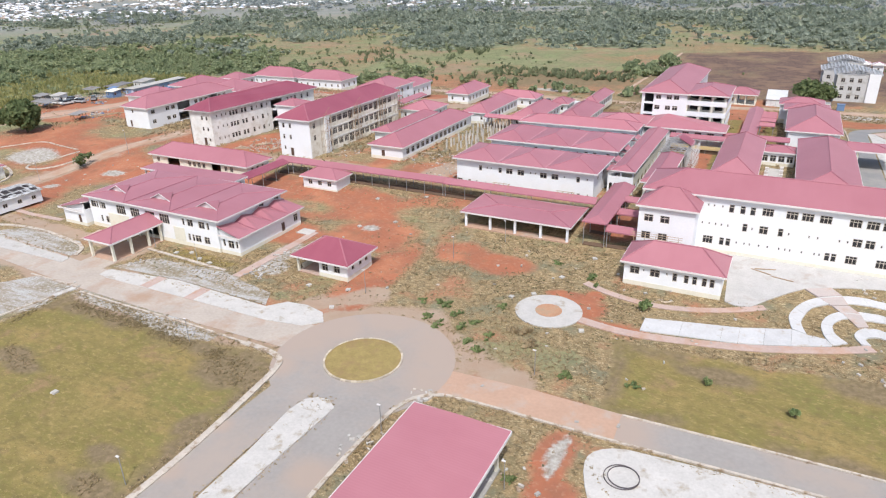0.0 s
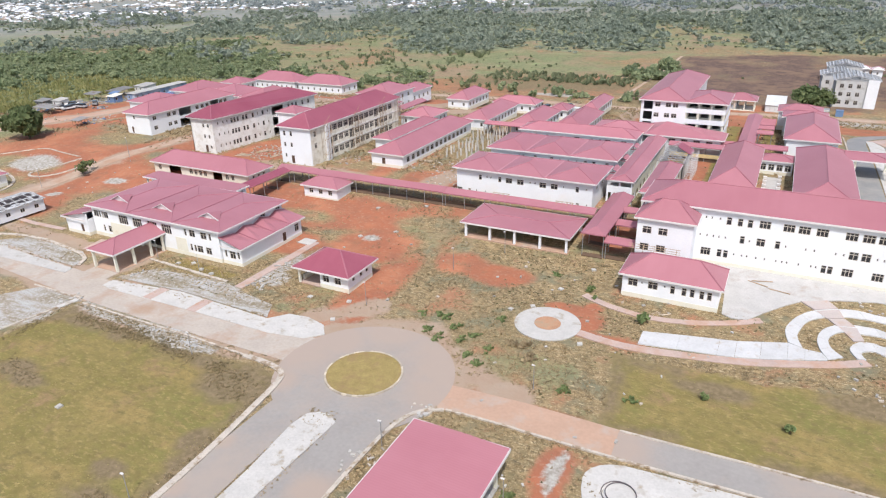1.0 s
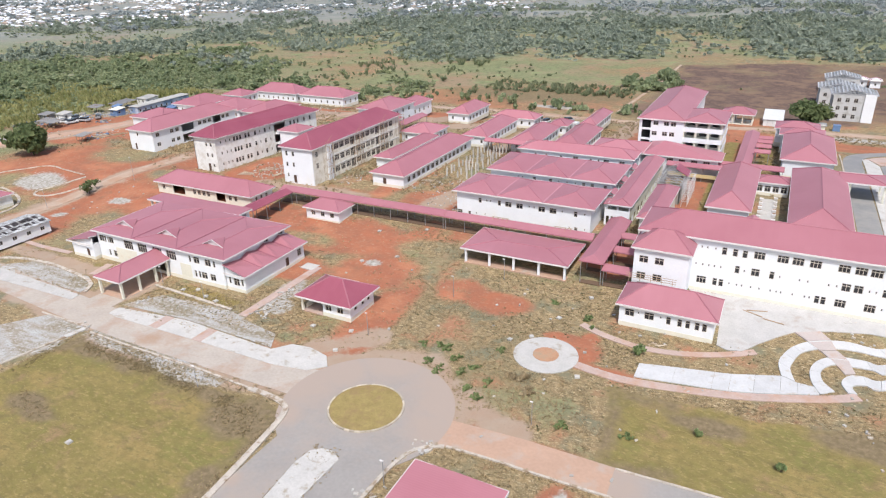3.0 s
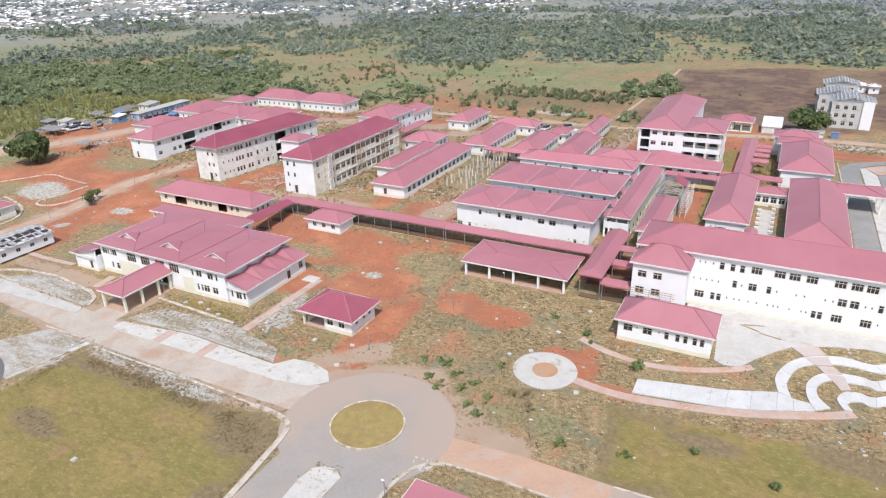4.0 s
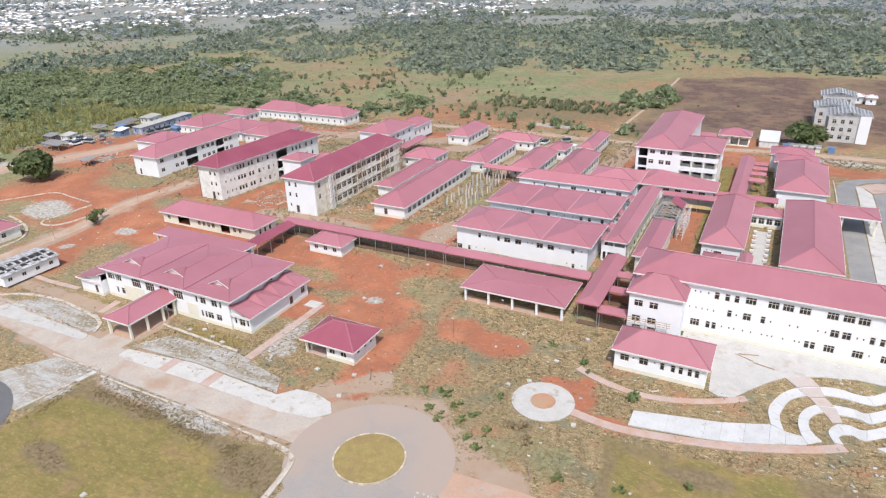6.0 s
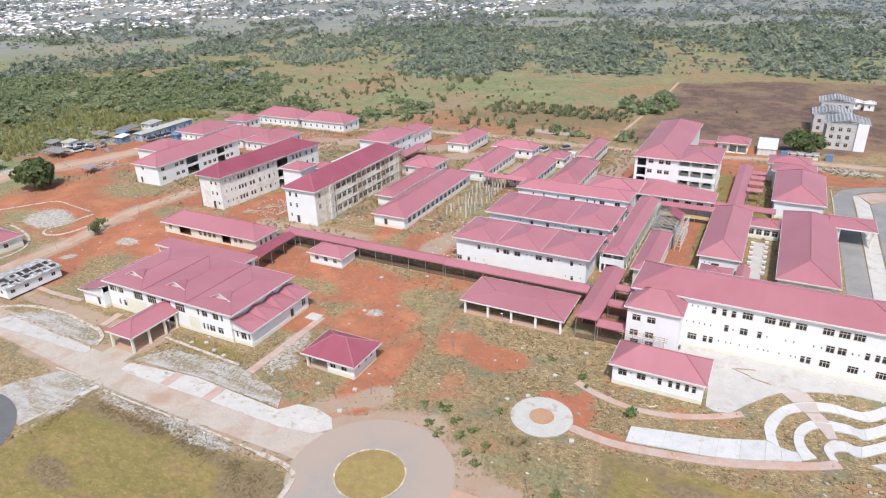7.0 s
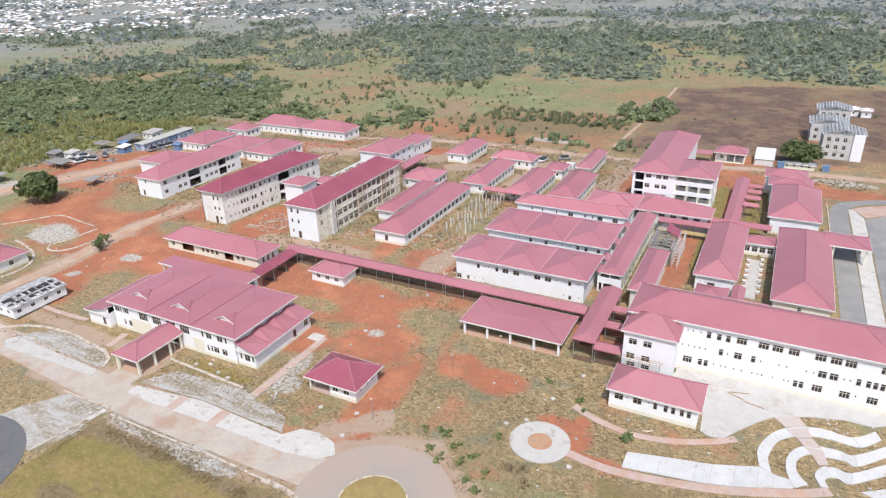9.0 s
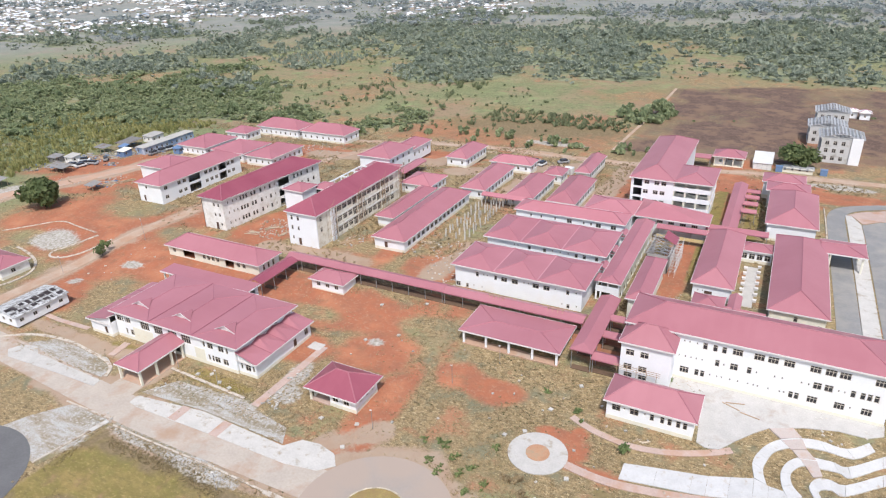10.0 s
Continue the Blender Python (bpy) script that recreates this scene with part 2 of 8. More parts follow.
PATCHED = material("patched_roof_sheet", (0.46, 0.47, 0.48), 0.6, spread=0.15, scale=0.5, other=(0.24, 0.235, 0.23), other_scale=0.9, edge=(0.48, 0.54))
TIN = material("weathered_tin", (0.42, 0.43, 0.45), 0.5, 0.3, spread=0.22, scale=0.5, per_object=0.2)
TIN_WHITE = material("pale_tin", (0.60, 0.61, 0.62), 0.5, 0.0, spread=0.12, scale=0.5, per_object=0.1)
BLUE = material("blue_paint", (0.13, 0.21, 0.36), 0.6, spread=0.15)
OFFICE_BLUE = material("faded_blue_paint", (0.42, 0.47, 0.56), 0.7, spread=0.14, scale=0.5, other=(0.20, 0.28, 0.42), other_scale=0.35, edge=(0.46, 0.56))
SOLAR = material("dark_roof_covering", (0.10, 0.085, 0.09), 0.6, spread=0.2)
TIMBER = material("timber", (0.36, 0.26, 0.17), 0.85, spread=0.25, scale=1.2)
BARK = material("bark", (0.13, 0.10, 0.075), 0.95, spread=0.25, scale=2)


def leaf_material(name, a, b2):
    m = bpy.data.materials.new(name)
    m.use_nodes = True
    nt = m.node_tree
    b = nt.nodes["Principled BSDF"]
    b.inputs["Roughness"].default_value = 0.75
    b.inputs["Specular IOR Level"].default_value = 0.2
    g = nt.nodes.new("ShaderNodeNewGeometry")
    no = nt.nodes.new("ShaderNodeTexNoise")
    no.inputs["Scale"].default_value, no.inputs["Detail"].default_value = 0.05, 3
    nt.links.new(g.outputs["Position"], no.inputs["Vector"])
    ad = nt.nodes.new("ShaderNodeMath")
    ad.operation = "MULTIPLY_ADD"
    ad.inputs[1].default_value = 0.55
    nt.links.new(g.outputs["Random Per Island"], ad.inputs[0])
    nt.links.new(no.outputs["Fac"], ad.inputs[2])
    mr = nt.nodes.new("ShaderNodeMapRange")
    mr.inputs["From Min"].default_value, mr.inputs["From Max"].default_value = 0.35, 1.15
    nt.links.new(ad.outputs[0], mr.inputs["Value"])
    mix = nt.nodes.new("ShaderNodeMix")
    mix.data_type = "RGBA"
    mix.inputs["A"].default_value, mix.inputs["B"].default_value = (*a, 1), (*b2, 1)
    nt.links.new(mr.outputs[0], mix.inputs["Factor"])
    nt.links.new(mix.outputs["Result"], b.inputs["Base Color"])
    tl = nt.nodes.new("ShaderNodeBsdfTranslucent")
    nt.links.new(mix.outputs["Result"], tl.inputs["Color"])
    ms = nt.nodes.new("ShaderNodeMixShader")
    ms.inputs[0].default_value = 0.5
    nt.links.new(b.outputs[0], ms.inputs[1])
    nt.links.new(tl.outputs[0], ms.inputs[2])
    nt.links.new(ms.outputs[0], nt.nodes["Material Output"].inputs["Surface"])
    return m


LEAF = leaf_material("foliage", (0.21, 0.27, 0.15), (0.375, 0.41, 0.24))
LEAF_BUSH = leaf_material("bush_foliage", (0.235, 0.28, 0.15), (0.40, 0.425, 0.245))
# Belt trees: green lightened and greyed to imitate haze at middle distance.
LEAF_HAZY = leaf_material("hazy_foliage", (0.235, 0.285, 0.235), (0.40, 0.435, 0.345))
# Palest, bluest leaves: haze over the far trees is mixed into their colour.
LEAF_FAR_HAZE = leaf_material("far_haze_foliage", (0.285, 0.325, 0.325), (0.42, 0.455, 0.45))
LEAF_DULL = leaf_material("dull_green_foliage", (0.17, 0.205, 0.115), (0.31, 0.33, 0.195))
LEAF_MANGO = leaf_material("deep_green_foliage", (0.085, 0.125, 0.055), (0.20, 0.24, 0.11))
BANANA = leaf_material("banana_foliage", (0.27, 0.285, 0.11), (0.50, 0.46, 0.22))
DRY = leaf_material("dry_weeds", (0.32, 0.25, 0.155), (0.52, 0.42, 0.27))
LAWN_LEAF = leaf_material("lawn_blades", (0.24, 0.21, 0.085), (0.40, 0.33, 0.15))
LAWN_DARK = leaf_material("rank_weeds", (0.235, 0.195, 0.11), (0.38, 0.30, 0.175))
DULL_WEED = leaf_material("dull_green_weeds", (0.13, 0.145, 0.08), (0.24, 0.235, 0.13))
WEED = leaf_material("green_weeds", (0.17, 0.245, 0.105), (0.31, 0.36, 0.165))


# ---- helpers ----
def ss(a, b, v):
    t = np.clip((v - a) / (b - a), 0, 1)
    return t * t * (3 - 2 * t)


def gz(x, y):
    """Height of the ground."""
    return float(2.5 * ss(92.0, 126.0, y) - 3.7 * ss(190.0, 250.0, y))


def noise2(x, y, seed):
    """Smooth value noise, 0 to 1, on arrays."""
    xi, yi = np.floor(x).astype(np.int64), np.floor(y).astype(np.int64)
    fx, fy = x - xi, y - yi
    fx, fy = fx * fx * (3 - 2 * fx), fy * fy * (3 - 2 * fy)

    def h(i, j):
        n = (i * 374761393 + j * 668265263 + seed * 974634777) & 0x7FFFFFFF
        n = ((n ^ (n >> 13)) * 1274126177) & 0x7FFFFFFF
        return ((n ^ (n >> 16)) & 0xFFFF) / 65535.0
    return (h(xi, yi) * (1 - fx) + h(xi + 1, yi) * fx) * (1 - fy) + (h(xi, yi + 1) * (1 - fx) + h(xi + 1, yi + 1) * fx) * fy


def fbm(x, y, size, seed):
    return 0.55 * noise2(x / size, y / size, seed) + 0.3 * noise2(x / size * 2.3, y / size * 2.3, seed + 7) + 0.15 * noise2(x / size * 5.1, y / size * 5.1, seed + 13)


def mesh_of(bm, name, mat):
    me = bpy.data.meshes.new(name)
    bm.to_mesh(me)
    bm.free()
    for q in (mat if isinstance(mat, (list, tuple)) else (mat,)):
        me.materials.append(q)
    return me


def part(name, bm, mat, parent=None, label=""):
    ob = new(name, mesh_of(bm, name, mat))
    if parent:
        ob.parent = parent
    return tagged(ob, label)


def thing(name, label, category, x, y, z=None, group="", kind=""):
    ob = new(name)
    ob.empty_display_size = 0.5
    ob.location = (x, y, gz(x, y) if z is None else z)
    return tagged(ob, label, category, group, kind)


def box(bm, x0, x1, y0, y1, z0, z1, mi=0):
    v = [bm.verts.new(p) for p in ((x0, y0, z0), (x1, y0, z0), (x1, y1, z0), (x0, y1, z0), (x0, y0, z1), (x1, y0, z1), (x1, y1, z1), (x0, y1, z1))]
    for f in ((0, 3, 2, 1), (4, 5, 6, 7), (0, 1, 5, 4), (1, 2, 6, 5), (2, 3, 7, 6), (3, 0, 4, 7)):
        bm.faces.new([v[i] for i in f]).material_index = mi


def beam(bm, a, b, r, r2=None, n=5):
    """A tapered round bar from a to b."""
    a, b = Vector(a), Vector(b)
    d = (b - a).normalized()
    u = d.orthogonal().normalized()
    w = d.cross(u)
    rings = []
    for p, q in ((a, r), (b, r if r2 is None else r2)):
        rings.append([bm.verts.new(p + q * (math.cos(2 * math.pi * i / n) * u + math.sin(2 * math.pi * i / n) * w)) for i in range(n)])
    for i in range(n):
        bm.faces.new((rings[0][i], rings[0][(i + 1) % n], rings[1][(i + 1) % n], rings[1][i]))
    bm.faces.new(rings[1])
    bm.faces.new(rings[0][::-1])


def facade(bm, a, b, z0, z1, holes, thick=0.22):
    """A wall from a to b (outside on the right of the way a to b), with through openings (s0, s1, z0, z1)."""
    a, b = Vector((*a, 0)), Vector((*b, 0))
    d = (b - a)
    length = d.length
    holes = [tuple(round(q, 3) for q in h) for h in holes]
    d.normalize()
    n = Vector((d.y, -d.x, 0))
    ss_ = sorted({0.0, round(length, 3), *[round(q, 3) for h in holes for q in h[:2]]})
    zz = sorted({round(z0, 3), round(z1, 3), *[round(q, 3) for h in holes for q in h[2:]]})
    cache = {}

    def vert(s, z, k):
        key = (round(s, 4), round(z, 4), k)
        if key not in cache:
            p = a + d * s - n * (thick * k)
            cache[key] = bm.verts.new((p.x, p.y, z))
        return cache[key]

    def hole(s, z):
        return any(h[0] - 1e-4 < s < h[1] + 1e-4 and h[2] - 1e-4 < z < h[3] + 1e-4 for h in holes)
    for i in range(len(ss_) - 1):
        for j in range(len(zz) - 1):
            s0_, s1_, q0, q1 = ss_[i], ss_[i + 1], zz[j], zz[j + 1]
            if s1_ - s0_ < 1e-4 or q1 - q0 < 1e-4 or hole((s0_ + s1_) / 2, (q0 + q1) / 2):
                continue
            bm.faces.new((vert(s0_, q0, 0), vert(s1_, q0, 0), vert(s1_, q1, 0), vert(s0_, q1, 0)))
            bm.faces.new((vert(s0_, q0, 1), vert(s0_, q1, 1), vert(s1_, q1, 1), vert(s1_, q0, 1)))
    for s0_, s1_, q0, q1 in holes:
        c = [(s0_, q0), (s1_, q0), (s1_, q1), (s0_, q1)]
        for k in range(4):
            p, q = c[k], c[(k + 1) % 4]
            pts = [Vector((*(a + d * s - n * (thick * w)).xy, z)) for s, z, w in ((p[0], p[1], 0), (p[0], p[1], 1), (q[0], q[1], 1), (q[0], q[1], 0))]
            bm.faces.new([bm.verts.new(v) for v in pts])
    for j in range(len(zz) - 1):
        for s_ in (0.0, ss_[-1]):
            if not any(abs(h[0] - s_) < 1e-4 or abs(h[1] - s_) < 1e-4 for h in holes):
                bm.faces.new((vert(s_, zz[j], 0), vert(s_, zz[j], 1), vert(s_, zz[j + 1], 1), vert(s_, zz[j + 1], 0)))
    for i in range(len(ss_) - 1):
        bm.faces.new((vert(ss_[i], z1, 0), vert(ss_[i + 1], z1, 0), vert(ss_[i + 1], z1, 1), vert(ss_[i], z1, 1)))
    bmesh.ops.remove_doubles(bm, verts=bm.verts[:], dist=0.0005)


WINDOWS = {}


def facade_between(bm, p, q, z0, z1, holes, thick=0.22):
    """A wall that butts between two others: it stops short of both by their thickness."""
    p, q = Vector(p), Vector(q)
    d = (q - p).normalized() * (thick + 0.002)
    facade(bm, tuple(p + d), tuple(q - d), z0, z1, [(h[0] - thick - 0.002, h[1] - thick - 0.002, h[2], h[3]) for h in holes], thick)


def window_meshes(w, h, kind):
    key = (round(w, 2), round(h, 2), kind)
    if key not in WINDOWS:
        bm = bmesh.new()
        t = 0.085
        lights = max(1, round(w / 0.62))
        if w < 0.45:
            t = 0.1
        xs_ = [t + (w - t) * i / lights for i in range(lights + 1)]
        zs_ = [(t, h * 0.64), (h * 0.64 + t, h - t)] if h > 0.9 else [(t, h - t)]
        facade(bm, (-w / 2, -0.02), (w / 2, -0.02), 0, h, [(xs_[i], xs_[i + 1] - t, q0, q1) for i in range(lights) for q0, q1 in zs_], 0.06)
        frame_mesh = mesh_of(bm, "window", FRAME if kind == "dark" and w > 0.45 else TRIM)
        bm = bmesh.new()
        box(bm, -w / 2 + 0.02, w / 2 - 0.02, 0.055, 0.075, 0.02, h - 0.02)
        WINDOWS[key] = (frame_mesh, mesh_of(bm, "pane", GLASS))
    return WINDOWS[key]


def openings(parent, a, b, holes, kind="dark"):
    """Windows, or plank doors where the opening reaches the floor, in the openings of a wall from a to b (in the parent's own space)."""
    a, b = Vector((*a, 0)), Vector((*b, 0))
    d = (b - a).normalized()
    n = Vector((d.y, -d.x, 0))
    turn = math.atan2(d.y, d.x)
    for s0_, s1_, q0, q1 in holes:
        p = a + d * ((s0_ + s1_) / 2) - n * 0.09
        w, h = s1_ - s0_, q1 - q0
        if h > 1.9 and w < 1.9:
            bm = bmesh.new()
            box(bm, -w / 2, w / 2, 0, 0.06, 0, h)
            box(bm, -w / 2 + 0.12, w / 2 - 0.12, -0.02, 0, 0.15, h * 0.45)
            box(bm, -w / 2 + 0.12, w / 2 - 0.12, -0.02, 0, h * 0.52, h - 0.15)
            ob = part("door", bm, DOOR, parent, "dark brown panelled door")
            ob.matrix_basis = Matrix.Translation((p.x, p.y, q0)) @ Matrix.Rotation(turn, 4, "Z")
            continue
        if (w > 3.2 and h > 1.9) or (w > 2.2 and h > 2.15):
            continue
        f, g = window_meshes(w, h, kind)
        ob = new("window", f)
        ob.parent = parent
        ob.matrix_basis = Matrix.Translation((p.x, p.y, q0)) @ Matrix.Rotation(turn, 4, "Z")
        pane = new("pane", g)
        pane.parent = ob


def slab_roof(polys, thick, uvs=True):
    """A roof sheet of the polygons given (corners in order seen from above), with thickness and UVs in metres up the slope."""
    bm = bmesh.new()
    lay = bm.loops.layers.uv.new("UVMap")
    for poly in polys:
        pts = [Vector(p) for p in poly]
        nrm = (pts[1] - pts[0]).cross(pts[2] - pts[0]).normalized()
        if nrm.z < 0:
            pts.reverse()
            nrm = -nrm
        up = Vector((0, 0, 1)) - nrm * nrm.z
        if up.length < 1e-4:
            up = Vector((0, 1, 0))
        up.normalize()
        side = up.cross(nrm)
        top = bm.faces.new([bm.verts.new(p) for p in pts])
        for lp in top.loops:
            lp[lay].uv = (lp.vert.co.dot(side), lp.vert.co.dot(up))
        low = [p - Vector((0, 0, thick)) for p in pts]
        bm.faces.new([bm.verts.new(p) for p in reversed(low)])
        for i in range(len(pts)):
            j = (i + 1) % len(pts)
            bm.faces.new([bm.verts.new(q) for q in (pts[j], pts[i], low[i], low[j])])
    return bm


def hip(x0, x1, y0, y1, z, rise, ends=(1, 1), lift=0.0):
    """Polygons and ridge lines of a hip roof over a rectangle; ends: 1 hipped, 0 gabled, at the low and the high end of its long axis."""
    w, d = x1 - x0, y1 - y0
    if w >= d:
        m, k = (y0 + y1) / 2, d / 2
        a, b = (x0 + k * ends[0], m, z + rise), (x1 - k * ends[1], m, z + rise)
        c = [(x0, y0, z), (x1, y0, z), (x1, y1, z), (x0, y1, z)]
        polys = [[c[0], c[1], b, a], [c[2], c[3], a, b]]
        lines = [(a, b)]
        if ends[0]:
            polys.append([c[3], c[0], a])
            lines += [(c[0], a), (c[3], a)]
        if ends[1]:
            polys.append([c[1], c[2], b])
            lines += [(c[1], b), (c[2], b)]
    else:
        m, k = (x0 + x1) / 2, w / 2
        a, b = (m, y0 + k * ends[0], z + rise), (m, y1 - k * ends[1], z + rise)
        c = [(x0, y0, z), (x1, y0, z), (x1, y1, z), (x0, y1, z)]
        polys = [[c[1], c[2], b, a], [c[3], c[0], a, b]]
        lines = [(a, b)]
        if ends[0]:
            polys.append([c[0], c[1], a])
            lines += [(c[0], a), (c[1], a)]
        if ends[1]:
            polys.append([c[2], c[3], b])
            lines += [(c[2], b), (c[3], b)]
    return polys, lines


def add_roof(parent, x0, x1, y0, y1, z, rise, ends=(1, 1), mat=None, fascia=0.28, caps=True):
    """Roof, ridge caps and fascia, in the parent's own space."""
    polys, lines = hip(x0, x1, y0, y1, z, rise, ends)
    part("roof", slab_roof(polys, 0.1), mat or ROOF, parent, "ribbed red metal roof sheet")
    bm = bmesh.new()
    t = 0.06
    box(bm, x0 - t, x1 + t, y0 - t, y0 - 0.003, z - fascia, z + 0.02)
    box(bm, x0 - t, x1 + t, y1 + 0.003, y1 + t, z - fascia, z + 0.02)
    box(bm, x0 - t, x0 - 0.003, y0, y1, z - fascia, z + 0.02)
    box(bm, x1 + 0.003, x1 + t, y0, y1, z - fascia, z + 0.02)
    box(bm, x0, x1, y0, y1, z - fascia, z - fascia + 0.03)
    part("fascia", bm, TRIM, parent, "white fascia board and soffit")
    if caps:
        bm = bmesh.new()
        for p, q in lines:
            beam(bm, Vector(p) + Vector((0, 0, 0.02)), Vector(q) + Vector((0, 0, 0.02)), 0.12, n=6)
        part("ridge_cap", bm, RIDGE, parent)


def bay_roof(parent, xs, y0, y1, z, rise, mat, gutter):
    """Hipped bays side by side, ridges running back, with level valley gutters between them, in the parent's own space."""
    for x0, x1 in zip(xs, xs[1:]):
        polys, lines = hip(x0, x1, y0, y1, z, rise)
        part("roof", slab_roof(polys, 0.1), mat, parent, "hipped bay of ribbed red metal sheet")
        bm = bmesh.new()
        for p, q in lines:
            beam(bm, Vector(p) + Vector((0, 0, 0.01)), Vector(q) + Vector((0, 0, 0.01)), 0.09, n=6)
        part("ridge_cap", bm, RIDGE, parent)
    for x in xs[1:-1]:
        bm = bmesh.new()
        box(bm, x - 0.13, x + 0.13, y0 + 0.01, y1 - 0.01, z - 0.05, z + 0.075)
        part("valley_gutter", bm, gutter, parent)
    bm = bmesh.new()
    x0, x1, t = xs[0], xs[-1], 0.06
    box(bm, x0 - t, x1 + t, y0 - t, y0 - 0.003, z - 0.28, z + 0.02)
    box(bm, x0 - t, x1 + t, y1 + 0.003, y1 + t, z - 0.28, z + 0.02)
    box(bm, x0 - t, x0 - 0.003, y0, y1, z - 0.28, z + 0.02)
    box(bm, x1 + 0.003, x1 + t, y0, y1, z - 0.28, z + 0.02)
    box(bm, x0, x1, y0, y1, z - 0.28, z - 0.25)
    part("fascia", bm, TRIM, parent, "white fascia board and soffit")


def row(s, n, step, w, sill, h):
    return [(s + i * step - w / 2, s + i * step + w / 2, sill, sill + h) for i in range(n)]


def building(name, label, x0, x1, y0, y1, h, front=(), right=(), left=(), rise=2.0, over=0.9, wall=None, plinth=True, ends=(1, 1), mat=None, z=None, category="building", group="", roof=True, wall_front=None):
    """A block with walls, openings, plinth and roof. Wall rectangle in world metres; openings counted from each wall's own start as seen from outside."""
    grow = 0.35 if roof and over > 0.75 else 0.0
    x0, x1, y0, y1, over = x0 - grow, x1 + grow, y0 - grow, y1 + grow, over - grow
    front, right, left = ([(s0 + grow, s1 + grow, q0, q1) for s0, s1, q0, q1 in side] for side in (front, right, left))
    cx, cy = (x0 + x1) / 2, (y0 + y1) / 2
    base = gz(cx, y0) if z is None else z
    t = thing(name, label, category, cx, cy, base, group)
    a0, a1, b0, b1 = x0 - cx, x1 - cx, y0 - cy, y1 - cy
    foot = -0.6
    for side, p, q, holes in (("front", (a0, b0), (a1, b0), front), ("side", (a1, b0), (a1, b1), right), ("back", (a1, b1), (a0, b1), ()), ("side", (a0, b1), (a0, b0), left)):
        bm = bmesh.new()
        (facade_between if side == "side" else facade)(bm, p, q, foot, h, list(holes))
        part("wall", bm, (wall_front if side == "front" and wall_front else wall) or WHITE, t)
        openings(t, p, q, holes)
    if plinth:
        bm = bmesh.new()
        g = 0.035
        box(bm, a0 - g, a1 + g, b0 - g, b0 - 0.004, foot, 0.7)
        box(bm, a1 + 0.004, a1 + g, b0, b1, foot, 0.7)
        box(bm, a0 - g, a0 - 0.004, b0, b1, foot, 0.7)
        part("plinth", bm, CREAM, t, "cream painted plinth band")
    bm = bmesh.new()
    box(bm, a0 + 0.23, a1 - 0.23, b0 + 0.23, b1 - 0.23, 0.02, 0.12)
    part("floor", bm, GREY_BLOCK, t)
    if roof:
        add_roof(t, a0 - over, a1 + over, b0 - over, b1 + over, h + 0.1, rise, ends, mat)
    return t


def ribbon(name, pts, width, mat, height=0.06, label="", category="", kind="structure", dz=0.0, closed=False):
    """A flat band along a line of points, following the ground, with edges down into it."""
    P = [Vector((x, y, 0)) for x, y in pts]
    if not closed and len(P) > 3:
        for _ in range(3):
            Q = [P[0]]
            for a, b in zip(P, P[1:]):
                Q += [a.lerp(b, 0.25), a.lerp(b, 0.75)]
            P = Q + [P[-1]]
    dense = []
    for i in range(len(P) - (0 if closed else 1)):
        a, b = P[i], P[(i + 1) % len(P)]
        k = max(1, int((b - a).length / 4))
        dense += [a.lerp(b, j / k) for j in range(k)]
    if not closed:
        dense.append(P[-1])
    n = len(dense)
    bm = bmesh.new()
    rows_ = []
    for i, p in enumerate(dense):
        a = dense[(i - 1) % n] if closed or i else p
        b = dense[(i + 1) % n] if closed or i < n - 1 else p
        d = (b - a).normalized()
        s = Vector((-d.y, d.x, 0)) * width / 2
        ring = []
        for q, z in ((p - s, -0.3), (p - s, height), (p + s, height), (p + s, -0.3)):
            ring.append(bm.verts.new((q.x, q.y, gz(q.x, q.y) + z + dz)))
        rows_.append(ring)
    for i in range(n if closed else n - 1):
        a, b = rows_[i], rows_[(i + 1) % n]
        for k in range(3):
            bm.faces.new((a[k], b[k], b[k + 1], a[k + 1]))
    bmesh.ops.recalc_face_normals(bm, faces=bm.faces)
    return tagged(part(name, bm, mat), label, category, kind=kind)


def sheet(name, pts, mat, height=0.06, label="", category="", kind="structure"):
    """A flat slab over a polygon, on the ground."""
    bm = bmesh.new()
    f = bm.faces.new([bm.verts.new((x, y, 0)) for x, y in pts])
    f.normal_update()
    if f.normal.z < 0:
        f.normal_flip()
    lo, hi = min(p[1] for p in pts), max(p[1] for p in pts)
    if hi > 92:
        y = lo + 2
        while y < hi:
            bmesh.ops.bisect_plane(bm, geom=bm.verts[:] + bm.edges[:] + bm.faces[:], plane_co=(0, y, 0), plane_no=(0, 1, 0))
            y += 2
    rim = [e for e in bm.edges if len(e.link_faces) == 1]
    ext = bmesh.ops.extrude_edge_only(bm, edges=rim)
    low = {v for v in ext["geom"] if isinstance(v, bmesh.types.BMVert)}
    for v in bm.verts:
        v.co.z = gz(v.co.x, v.co.y) + (-0.3 if v in low else height)
    bmesh.ops.triangulate(bm, faces=[q for q in bm.faces if len(q.verts) > 4])
    bmesh.ops.recalc_face_normals(bm, faces=bm.faces)
    return tagged(part(name, bm, mat), label, category, kind=kind)


def arc(cx, cy, r, a0, a1, n=24):
    return [(cx + r * math.cos(radians(a0 + (a1 - a0) * i / n)), cy + r * math.sin(radians(a0 + (a1 - a0) * i / n))) for i in range(n + 1)]


